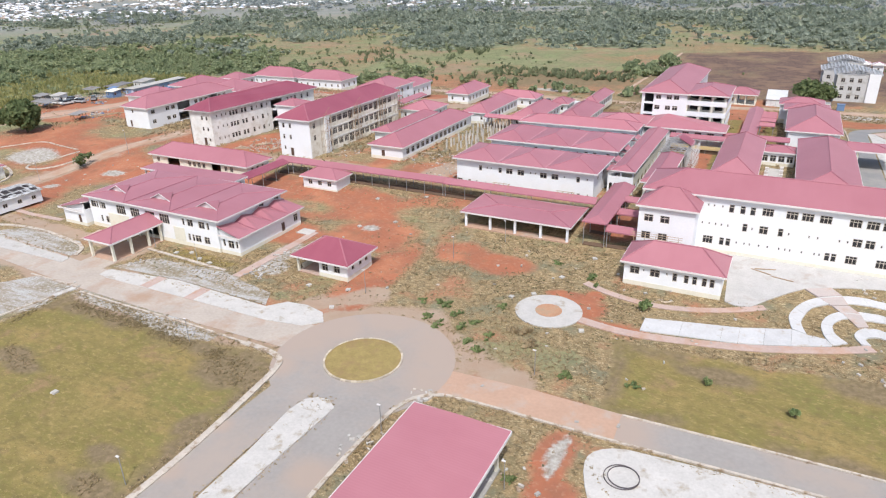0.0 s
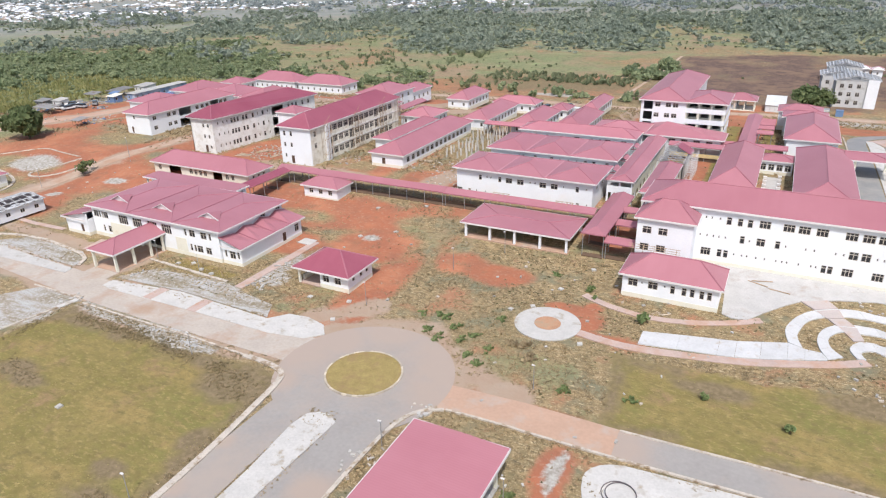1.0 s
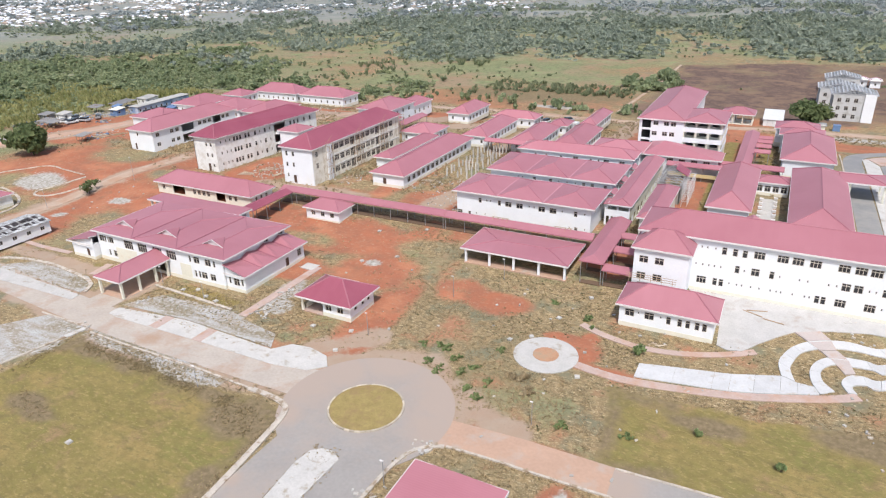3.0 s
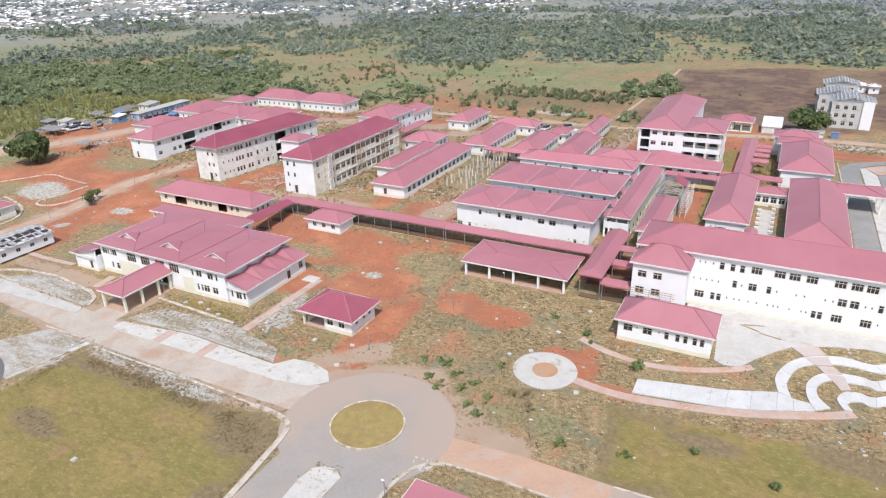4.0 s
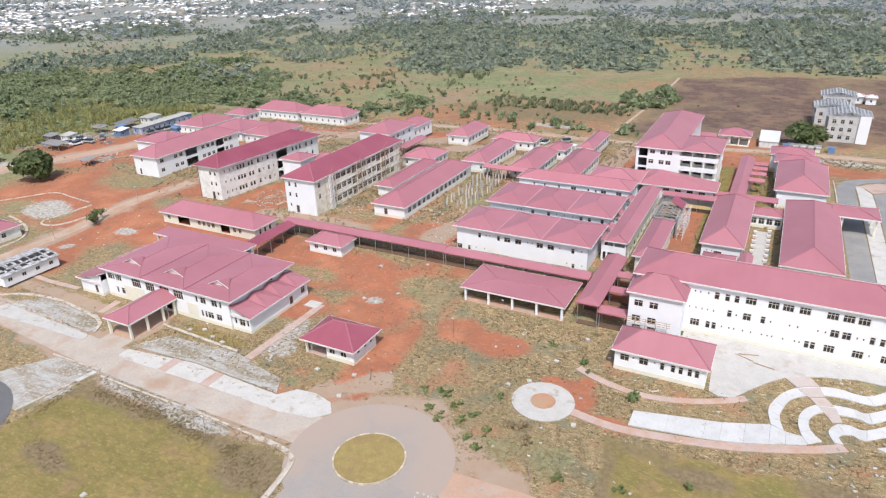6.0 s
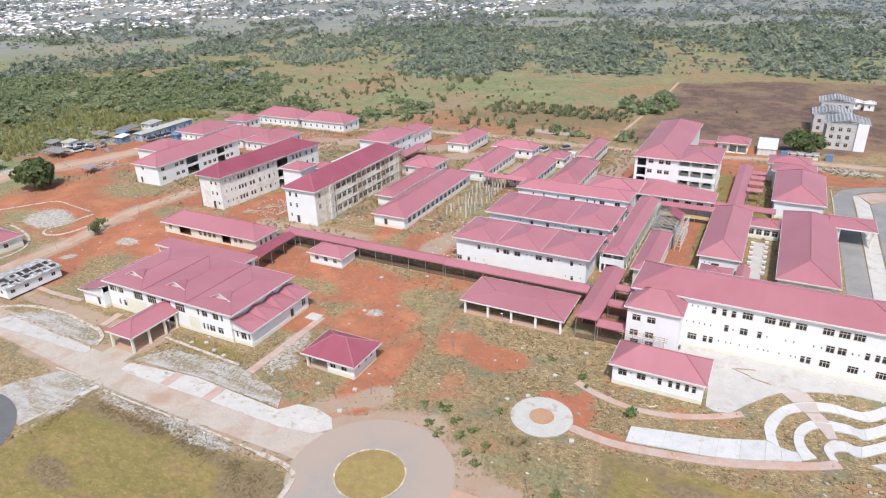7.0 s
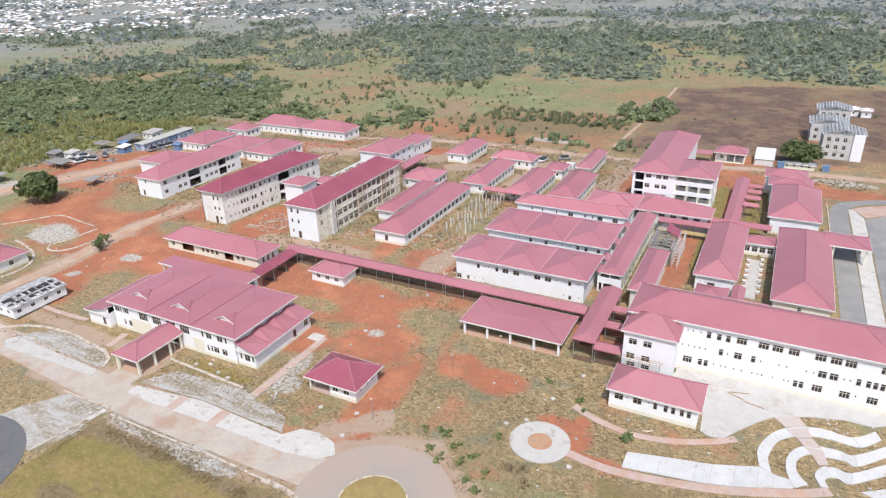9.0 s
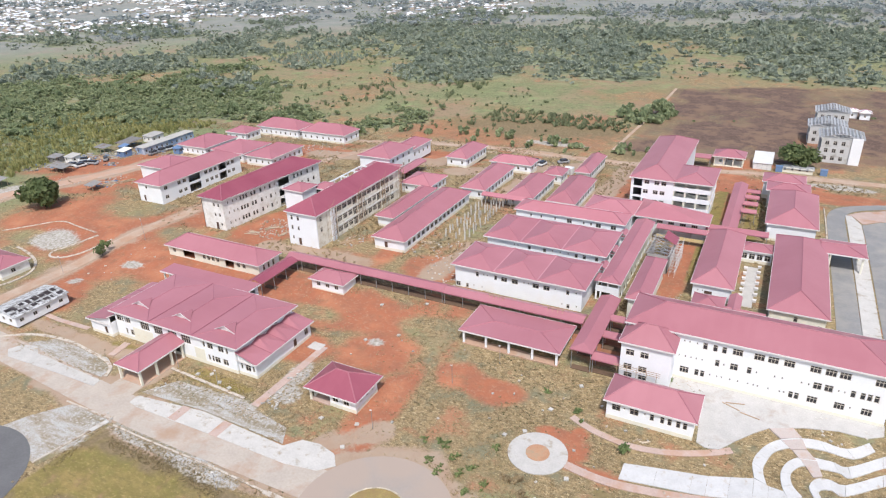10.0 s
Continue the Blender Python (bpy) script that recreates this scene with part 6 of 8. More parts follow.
for k in range(4):
    bm = bmesh.new()
    p, q = Vector(eave[k]), Vector(eave[(k + 1) % 4])
    facade(bm, tuple(p.xy), tuple(q.xy), 9.42, 9.72, [], 0.06)
    part("fascia", bm, TRIM, two, "white fascia board")
bm = bmesh.new()
for p, q in ((ra, rb), (eave[0], ra), (eave[1], ra), (eave[2], rb), (eave[3], rb)):
    beam(bm, Vector(p) + Vector((0, 0, 0.02)), Vector(q) + Vector((0, 0, 0.02)), 0.11, n=6)
part("ridge_cap", bm, RIDGE, two)
bm = bmesh.new()
for z in (3.0, 6.1):
    box(bm, 5.2, 6.2, 1.6, 5.8, z - 0.15, z)
    box(bm, 6.1, 6.2, 1.6, 5.8, z, z + 0.95)
part("balcony", bm, WHITE, two, "white balcony parapets over a stair recess")
building("stair_tower", "white stair tower with a red hipped roof", -126.3, -120.4, 143.8, 149.6, 9.5, front=(), right=centres((146.8,), 5.0, 0.8, 1.0, 143.8), rise=1.4, over=0.8, z=2.5, plinth=False)
building("stair_link", "open link between the hostel blocks with a red roof", -121.0, -115.2, 150.6, 155.4, 8.4, front=[(0.5, 2.6, 6.0, 7.8), (3.1, 5.2, 6.0, 7.8), (0.5, 2.6, 3.0, 4.8), (3.1, 5.2, 3.0, 4.8)], rise=1.2, over=0.7, z=2.5, wall=RAW, plinth=False)
unfinished = thing("roofless_block", "roofless concrete frame between the hostel blocks", "building site", -119.8, 169.5, 2.4)
bm = bmesh.new()
for y in np.arange(-9.5, 10.5, 3.8):
    for x in (-3.8, 0, 3.8):
        box(bm, x - 0.18, x + 0.18, y - 0.18, y + 0.18, -0.4, 6.4)
part("frame", bm, RAW, unfinished)
bm = bmesh.new()
box(bm, -4, 4, -9.7, 10.2, 3.0, 3.25)
part("deck", bm, RAW, unfinished)
bm = bmesh.new()
for x in (-3.95, 3.6):
    box(bm, x, x + 0.35, -9.7, 10.2, 6.1, 6.5)
for y in (-9.7, -2, 4, 9.85):
    box(bm, -3.6, 3.6, y, y + 0.35, 6.1, 6.48)
part("ring_beam", bm, TIN_WHITE, unfinished)

building("school_block", "two-storey white block with open loggias and a red roof", -182.1, -172.4, 137.3, 172.6, 6.3, front=centres((-178.8,), 5.0, 0.8, 1.1, -182.1) + centres((-180.2,), 1.1, 0.9, 2.0, -182.1), right=centres((137.0, 142.6, 144.8, 154.4, 156.6, 158.8, 165, 167.2), 5.0, 1.4, 1.2, 135.3) + centres((137.0, 142.6, 144.8, 154.4, 156.6, 158.8, 165, 167.2), 2.0, 1.4, 1.2, 135.3) + [(11.4, 16.4, 0.3, 2.8), (11.4, 16.4, 3.6, 6.0), (25.0, 28.6, 3.6, 6.0), (25.0, 28.6, 0.3, 2.8)], rise=2.8, over=0.9, z=2.5, plinth=False)
building("school_wing", "two-storey white wing with a red roof", -196.7, -182.6, 150.8, 163.0, 6.3, rise=2.2, over=0.9, z=2.5, plinth=False)
for x0, x1, y0, y1, hh, rs, nm, lab in ((-212.6, -198.9, 182.4, 198.8, 3.5, 2.8, "store_building", "single-storey cream block with a broad red roof"), (-194.5, -179.2, 182.2, 196.8, 3.5, 2.8, "store_building", "single-storey cream block with a broad red roof"), (-176.2, -164.6, 181.3, 198.4, 3.5, 2.6, "store_building", "single-storey cream block with a broad red roof"),
                                        (-211.0, -201.3, 207.6, 216.0, 3.4, 1.9, "store_building", "single-storey open-sided block with a red roof"), (-207.8, -186.2, 223.6, 233.4, 3.8, 3.2, "staff_house", "white staff house with a large red hipped roof"), (-183.3, -162.0, 223.6, 234.0, 3.8, 3.0, "staff_house", "white staff house with a large red hipped roof"),
                                        (-106.6, -99.4, 211.5, 229.0, 3.4, 2.4, "ward_house", "white single-storey house with a red roof"), (-90.0, -75.6, 214.2, 220.5, 3.2, 1.9, "ward_house", "white single-storey house with a red roof"), (-86.0, -79.0, 181.2, 205.6, 3.3, 2.2, "ward_house", "white single-storey block with a long red roof"),
                                        (-70.0, -62.8, 180.3, 200.6, 3.3, 2.2, "ward_house", "white single-storey block with a long red roof"), (-67.0, -61.8, 206.0, 212.5, 3.2, 1.5, "ward_house", "small white house with a red roof"), (-58.2, -54.2, 213.2, 233.6, 3.3, 1.7, "ward_house", "white single-storey block with a long red roof"),
                                        (-57.2, -49.8, 180.4, 203.2, 3.3, 2.4, "ward_house", "white single-storey block with a long red roof"), (-106.2, -96.4, 177.6, 188.4, 3.3, 2.0, "ward_house", "white single-storey house with a faded red roof")):
    ny = max(2, int((y1 - y0) / 2.7))
    nx = max(2, int((x1 - x0) / 2.7))
    building(nm, lab, x0, x1, y0, y1, hh, front=row(1.4, nx, (x1 - x0 - 2.8) / max(1, nx - 1), 0.8, 1.2, 1.1), right=row(1.5, ny, (y1 - y0 - 3.0) / max(1, ny - 1), 1.1, 1.0, 1.4), rise=rs, over=0.85, group="single-storey blocks behind", mat=ROOF_PINK if x0 in (-106.2, -90.0) else None)
building("theatre_block", "two-storey white block with a red hipped roof", -130.4, -118.8, 189.8, 206.0, 6.4, right=centres((192, 195, 199, 203), 4.8, 1.2, 1.2, 189.8) + centres((192, 195, 199, 203), 1.8, 1.2, 1.2, 189.8), rise=2.6, over=0.9, plinth=False)
building("theatre_wing", "single-storey white wing with a red roof", -129.0, -121.2, 206.2, 224.0, 4.4, right=row(2, 5, 3.4, 1.1, 1.5, 1.4), rise=2.0, over=0.8, plinth=False)
building("theatre_annex", "low annex with a red hipped roof", -124.4, -114.0, 178.6, 189.0, 4.6, rise=2.0, over=0.8, plinth=False, wall=RAW)
covered_way(((-112.6, 186.0), (-112.6, 202.0)), 2.2, 3.6, ROOF, "covered walkway with a red roof on steel posts")

# twin-roofed ward beside the hostel
building("ward_pair", "white single-storey ward with a long red roof", -91.0, -82.5, 137.0, 176.8, 3.4, front=centres((-87.8,), 1.2, 1.0, 2.1, -91.0), right=[c for i in range(14) for c in centres((139.4 + 2.6 * i,), 1.8, 1.5, 1.4, 137.0)], rise=2.3, over=0.95, z=2.5)
building("ward_pair", "white single-storey ward with a long red roof", -98.7, -93.7, 150.0, 176.4, 3.2, rise=1.3, over=0.7, z=2.5)
covered_way(((-78.0, 178.6), (-63.4, 178.6)), 1.6, 3.2, ROOF_PINK, "covered walkway with a faded red roof on steel posts")

# tall teaching block with open galleries
tall = building("teaching_block", "four-storey white block with open galleries and a red roof", -34.8, -23.6, 188.6, 233.2, 11.3, front=centres((-30.7, -27.9, -26.0), 12.7 - 2.5, 1.4, 1.2, -34.8) + centres((-30.9, -28.1, -26.2), 9.85 - 2.5, 1.4, 1.2, -34.8) + centres((-30.9, -28.1, -26.2), 4.5, 1.4, 1.2, -34.8) + [(0.4, 2.8, 8.75, 11.0), (0.4, 2.8, 5.95, 8.2), (0.4, 2.8, 3.1, 5.35), (0.4, 2.8, 0.4, 2.6)], rise=2.6, over=0.9, z=2.4, plinth=False)
gal = thing("gallery_block", "open gallery front with cream columns and white parapets", "building", -18.6, 196.5, 2.4)
columns(gal, [(x, -7.6) for x in (-4.6, -1.4, 1.8, 5.1)] + [(5.1, -2), (5.1, 4), (5.1, 7.4)], -0.5, 11.2, 0.24)
for k in range(4):
    bm = bmesh.new()
    box(bm, -5.1, 5.3, -7.8, 7.6, 2.9 * k - 0.25, 2.9 * k)
    part("gallery_floor", bm, WHITE, gal)
    if k:
        bm = bmesh.new()
        box(bm, -5.1, 5.3, -7.95, -7.83, 2.9 * k - 0.3, 2.9 * k + 1.0)
        box(bm, 5.33, 5.45, -7.8, 7.6, 2.9 * k - 0.3, 2.9 * k + 1.0)
        part("parapet", bm, WHITE, gal)
bm = bmesh.new()
facade(bm, (-5.1, -4.6), (5.3, -4.6), -0.4, 11.2, [(1 + 3.2 * i, 2.9 + 3.2 * i, 2.9 * k + 0.9, 2.9 * k + 2.3) for i in range(3) for k in range(4)])
facade(bm, (5.3, -4.6), (5.3, 7.6), -0.4, 11.2, [])
facade(bm, (5.3, 7.6), (-5.1, 7.6), -0.4, 11.2, [])
part("wall", bm, CREAM, gal)
add_roof(gal, -5.2, 6.0, -8.6, 8.4, 11.4, 1.6, (1, 1))
bm = bmesh.new()
facade(bm, (-23.3, 205.5), (-23.3, 233), -2.0, 13.4, [(2 + 4.2 * i, 3.6 + 4.2 * i, 4 + 3 * k, 5.4 + 3 * k) for i in range(6) for k in range(3)])
tagged(part("gallery_wall", bm, CREAM), "cream side wall of the teaching block", "wall", kind="structure")
covered_way(((-28.0, 254.5), (-19.6, 254.5)), 2.6, 3.8, ROOF, "covered walkway with a red roof on steel posts")
pav2 = thing("pavilion", "open pavilion with a red hipped roof on cream columns", "pavilion", -13.8, 260.4)
add_roof(pav2, -5.6, 5.6, -4.6, 4.6, 3.7, 1.9)
columns(pav2, [(x, y) for x in (-4.8, -1.6, 1.6, 4.8) for y in (-3.8, 3.8)], -0.3, 3.5, 0.18)
floor_slab(pav2, -5, 5, -4, 4, 0.15, CREAM)
bm = bmesh.new()
facade(bm, (-4.8, -2.5), (-0.8, -2.5), 0, 3.4, [(1.4, 2.4, 1.0, 2.2)])
facade(bm, (-0.8, -2.5), (-0.8, 3.8), 0, 3.4, [])
part("wall", bm, WHITE, pav2)

# wards beside the asphalt road
building("ward", "white single-storey ward with a long red hipped roof", 5.5, 15.2, 137.0, 176.5, 4.1, front=centres((10.1,), 2.6, 0.8, 1.2, 5.5) + centres((14.6,), 1.1, 0.8, 2.0, 5.5), left=row(3, 10, 3.7, 1.3, 1.4, 1.4), rise=2.6, over=0.95, z=2.5, wall=CREAM, mat=ROOF)
building("ward", "white single-storey ward with a mauve-red hipped roof", -10.4, -3.1, 143.0, 173.8, 3.9, front=centres((-9.6, -8.6), 2.2, 0.35, 0.5, -10.4) + centres((-7.4,), 1.2, 1.6, 2.2, -10.4), rise=2.6, over=0.9, z=2.5, mat=ROOF)
building("ward_link", "low white link with a red roof and a row of windows", -2.8, 4.4, 166.8, 171.6, 3.2, front=row(1.0, 4, 1.75, 1.3, 0.9, 1.5), rise=1.0, over=0.5, z=2.5)
building("ward_annex", "low annex with a red hipped roof", -9.4, -4.0, 133.2, 139.0, 3.0, rise=1.3, over=0.6, z=2.5)
covered_way(((-3.6, 134.5), (4.6, 134.5)), 1.4, 3.0, ROOF, "covered link with a red roof")
covered_way(((-1.6, 130.5), (-1.6, 141.5)), 1.3, 3.1, ROOF, "covered link with a red roof")
building("ward", "white two-level ward with a red hipped roof", 2.4, 13.3, 183.4, 209.2, 4.9, left=row(3, 8, 3.4, 1.3, 1.4, 1.4), rise=2.9, over=0.9, z=2.4)
building("treatment_block", "white single-storey block with a red roof", -0.4, 10.2, 219.4, 227.0, 5.0, rise=1.5, over=0.8, z=2.0)
building("treatment_block", "white single-storey block with a red roof", 1.0, 11.5, 210.6, 218.4, 5.0, rise=1.2, over=0.7, z=2.2)
canopy = thing("drop_off_canopy", "red roofed drop-off canopy on cream columns over the road", "canopy", 19.4, 174.2, 2.5)
add_roof(canopy, -4.9, 5.0, -4.4, 4.4, 4.4, 0.9, (0, 1))
columns(canopy, [(x, y) for x in (-4.0, -2.6, 4.2) for y in (-3.7, 3.7)], -0.3, 4.2, 0.2)
# planted court between the wards
bm = bmesh.new()
court = tagged(sheet("court_path", [(-0.6, 143), (1.8, 143), (1.8, 164), (-0.6, 164)], CONCRETE, 0.08, "pale paved court between the wards", "pavement"))
bm = bmesh.new()
box(bm, -0.35, 0.35, -0.35, 0.35, 0, 0.45)
box(bm, -0.42, 0.42, -0.42, 0.42, 0.45, 0.55)
planter = tagged(part("planter", bm, TRIM), "square white concrete planter in the court", "planter", "planters in the court")
planter.location = (-0.9, 144.5, 2.55)
for i in range(1, 14):
    copy_thing(planter, pose(-0.9 if i % 2 == 0 else 2.1, 144.5 + 1.5 * i, 2.55))

# unfinished flats with bare trusses, and far huts
for k, (x0, x1, y0, y1, z1) in enumerate(((15.2, 28.6, 275.0, 287.0, 9.4), (11.6, 24.5, 300.0, 312.0, 7.2), (14.5, 27.0, 330.0, 342.0, 6.4))):
    n = 4
    hs = [(1.6 + 2.6 * i, 2.9 + 2.6 * i, 1.0 + 2.85 * q, 2.5 + 2.85 * q) for i in range(3 if k == 0 else 4) for q in range(4)]
    fl = building("flats", "four-storey grey unfinished flats with bare metal roof trusses", x0, x1, y0, y1, z1, front=[h for h in hs if h[3] < z1], left=row(2, 5, 3.0, 1.3, 4.0, 1.4), wall=FLAT_WALL, plinth=False, roof=False, group="unfinished flats")
    cx, cy = (x0 + x1) / 2, (y0 + y1) / 2
    for i in range(9):
        bm = bmesh.new()
        y = y0 - cy + (y1 - y0) * i / 8
        w = (x1 - x0) / 2 + 0.6
        for a, b in (((-w, y, z1), (0, y, z1 + 1.7)), ((w, y, z1), (0, y, z1 + 1.7)), ((-w, y, z1), (w, y, z1)), ((-w / 2, y, z1), (-w / 2, y, z1 + 0.85)), ((w / 2, y, z1), (w / 2, y, z1 + 0.85)), ((-w / 2, y, z1 + 0.85), (0, y, z1)), ((w / 2, y, z1 + 0.85), (0, y, z1))):
            beam(bm, a, b, 0.13, n=4)
        part("truss", bm, TIN, fl)
    for i in range(13):
        f = -1 + i / 6
        x = f * ((x1 - x0) / 2 + 0.5)
        bm = bmesh.new()
        box(bm, x - 0.25, x + 0.25, y0 - cy, y1 - cy, z1 + 1.7 * (1 - abs(f)) + 0.05, z1 + 1.7 * (1 - abs(f)) + 0.16)
        part("batten", bm, TIN, fl)
    if k == 0:
        bm = bmesh.new()
        box(bm, x1 - cx - 3.4, x1 - cx + 0.1, y0 - cy - 0.5, y0 - cy - 0.03, -0.5, z1 + 0.4)
        part("stair_wall", bm, WHITE, fl, "bright white stair wall")
for x, y in ((29.5, 352.5), (34.5, 351.0)):
    building("hut", "small white hut with a pale metal roof", x - 2, x + 2, y - 2, y + 2, 3.2, front=centres((x,), 1.6, 0.8, 1.0, x - 2), rise=1.2, over=0.6, mat=TIN_WHITE, plinth=False, group="huts")

# white metal store beside the road
store = thing("metal_store", "pale ribbed metal store with a pitched roof", "shed", -2.4, 262.0)
bm = bmesh.new()
box(bm, -3.0, 3.0, -4.5, 4.5, -0.3, 2.4)
part("wall", bm, TIN_WHITE, store)
part("roof", slab_roof([[(-3.3, -4.8, 2.4), (3.3, -4.8, 2.4), (3.3, 4.8, 4.2), (-3.3, 4.8, 4.2)]], 0.1), TIN_WHITE, store)
for i in range(5):
    bm = bmesh.new()
    box(bm, -3.2 + 1.6 * i - 0.05, -3.2 + 1.6 * i + 0.05, -4.62, -4.5, -0.3, 2.4)
    part("rib", bm, TIN, store)


# ---- builders' yard and cabins ----
def shack(x0, x1, y0, y1, h, wall, roof_mat, label, tilt=0.5, open_front=False):
    t = thing("shack", label, "shack", (x0 + x1) / 2, (y0 + y1) / 2, group="yard shacks")
    a, b = (x1 - x0) / 2, (y1 - y0) / 2
    if open_front:
        for sx in (-1, 0, 1):
            for sy in (-1, 1):
                bm = bmesh.new()
                beam(bm, (sx * (a - 0.2), sy * (b - 0.2), -0.3), (sx * (a - 0.2), sy * (b - 0.2), h), 0.08)
                part("post", bm, TIMBER, t)
    else:
        for p, q, holes in (((-a, -b), (a, -b), row(1.0, max(1, int(2 * a / 2.4)), 2.4, 0.8, 0.9, 1.0)), ((a, -b), (a, b), row(1.2, max(1, int(2 * b / 2.6)), 2.6, 0.9, 0.9, 1.0)), ((a, b), (-a, b), ()), ((-a, b), (-a, -b), ())):
            holes = [o for o in holes if o[1] < (Vector(p) - Vector(q)).length - 0.2]
            bm = bmesh.new()
            (facade_between if p[0] == q[0] else facade)(bm, p, q, -0.3, h, holes, 0.12)
            part("wall", bm, wall, t)
            openings(t, p, q, holes)
    part("roof", slab_roof([[(-a - 0.4, -b - 0.4, h), (a + 0.4, -b - 0.4, h), (a + 0.4, b + 0.4, h + tilt), (-a - 0.4, b + 0.4, h + tilt)]], 0.08), roof_mat, t)
    return t


for x0, x1, y0, y1, h, wm, rm, lab, op in ((-241.5, -232.5, 144.6, 148.6, 2.3, TIN, SHED_TIN, "open shed with a grey tin roof", True), (-246.2, -241.8, 155.0, 158.8, 2.4, RAW, OFFICE_TIN, "small white hut with a dull pale roof", False), (-246.8, -241.4, 169.0, 172.6, 2.3, TIN, SHED_TIN, "open shack with a rusty tin roof", True),
                                           (-243.8, -237.6, 176.6, 184.8, 2.4, RAW, SHED_TIN, "long shed with a rusty tin roof", True), (-241.6, -236.0, 188.4, 194.6, 2.6, RAW, OFFICE_TIN, "low white house with a grey tin roof", False), (-229.0, -224.4, 174.4, 200.5, 2.8, OFFICE_BLUE, OFFICE_TIN, "long blue and white site office with a dull pale roof", False), (-233.0, -229.2, 168.6, 172.4, 2.4, BLUE, CREAM, "blue cabin with a cream roof", False),
                                           (-214.6, -211.4, 180.2, 182.8, 2.4, BLUE, BLUE, "blue steel shipping container", False), (-238.2, -235.4, 173.6, 176.2, 2.3, BLUE, BLUE, "blue steel shipping container", False), (-208.6, -205.0, 136.0, 139.6, 2.0, TIN, SHED_TIN, "open lean-to with a grey tin roof", True), (-248, -240, 124.5, 128.5, 2.4, TIN, SHED_TIN, "open shed with a grey tin roof", True),
                                           (-253, -248, 152.5, 156, 2.2, SHED_TIN, SHED_TIN, "rusty ribbed tin shed", False), (4.0, 14.0, 257.2, 259.6, 1.6, CREAM, TIN, "low cream wall shed with a tin roof", False)):
    shack(x0, x1, y0, y1, h, wm, rm, lab, open_front=op)
for x, y in ((3.2, 257.6), (17.4, 258.4)):
    bm = bmesh.new()
    box(bm, -1.1, 1.1, -0.9, 0.9, -0.2, 1.9)
    box(bm, -1.2, 1.2, -1.0, 1.0, 1.9, 2.05)
    w = tagged(part("water_tank", bm, BLUE), "blue box tank beside the dirt road", "tank")
    w.location = (x, y, gz(x, y))


bm = bmesh.new()
box(bm, -1.6, 1.6, -1.2, 1.2, 0.15, 2.5)
bmesh.ops.bevel(bm, geom=bm.edges[:], offset=0.06, segments=1, affect="EDGES")
cont = thing("site_container", "small white site container beside the blocks", "container", -63.4, 221.2)
part("body", bm, TIN_WHITE, cont)
for sx in (-1, 1):
    bm = bmesh.new()
    box(bm, sx * 0.75 - 0.45, sx * 0.75 + 0.45, -1.24, -1.2, 0.3, 2.2)
    part("door", bm, TIN, cont)
    bm = bmesh.new()
    box(bm, sx * 1.2 - 0.15, sx * 1.2 + 0.15, -1.1, 1.1, -0.2, 0.15)
    part("skid", bm, GREY_BLOCK, cont)


def parked_vehicle(x, y, turn, paint, label, long=4.6):
    t = thing("vehicle", label, "vehicle", x, y, group="parked vehicles")
    t.rotation_euler = (0, 0, radians(turn))
    bm = bmesh.new()
    box(bm, -long / 2, long / 2, -0.9, 0.9, 0.45, 1.1)
    bmesh.ops.bevel(bm, geom=bm.edges[:], offset=0.12, segments=2, affect="EDGES")
    part("body", bm, paint, t)
    bm = bmesh.new()
    box(bm, -long / 2 + 0.9, long / 2 - 0.7, -0.8, 0.8, 1.1, 1.75)
    for v in bm.verts:
        if v.co.z > 1.5:
            v.co.x *= 0.8
            v.co.y *= 0.88
    part("cabin", bm, GLASS, t)
    for sx in (-1, 1):
        for sy in (-1, 1):
            bm = bmesh.new()
            beam(bm, (sx * long * 0.31, sy * 0.72, 0.35), (sx * long * 0.31, sy * 0.92, 0.35), 0.35, n=12)
            part("wheel", bm, SOLAR, t)


for i, (x, y, a) in enumerate(((-238.5, 152.5, 20), (-236, 155.6, 70), (-233.2, 157.4, 10), (-234.8, 153.2, 80), (-221.4, 176, 85), (-221, 180, 85), (-220.5, 183.5, 85), (-230.5, 186, 85), (-230, 181, 30), (-240, 158.6, 50), (-80, 232, 10), (-70, 236, 40), (-76, 229, 80), (-233, 163, 140))):
    parked_vehicle(x, y, a, (TIN_WHITE, STEEL, TIN)[i % 3], ("white parked car in the yard", "grey parked car in the yard", "silver parked pick-up in the yard")[i % 3])

cabin = thing("site_cabin", "long white prefabricated cabin with a patchy dark roof", "cabin", -149.5, 77.2, 0.3)
for p, q, holes in (((-4.2, -6.4), (4.2, -6.4), row(1.2, 3, 2.6, 1.0, 1.0, 0.9)), ((4.2, -6.4), (4.2, 6.4), row(1.4, 4, 3.2, 1.0, 1.0, 0.9)), ((4.2, 6.4), (-4.2, 6.4), ()), ((-4.2, 6.4), (-4.2, -6.4), ())):
    bm = bmesh.new()
    (facade_between if p[0] == q[0] else facade)(bm, p, q, 0.1, 2.7, holes, 0.12)
    part("wall", bm, WHITE, cabin)
    openings(cabin, p, q, holes)
polys, lines = hip(-4.6, 4.6, -6.8, 6.8, 2.75, 0.8, (0, 0))
part("roof", slab_roof(polys, 0.08), PATCHED, cabin)
patch_rng = random.Random(9)
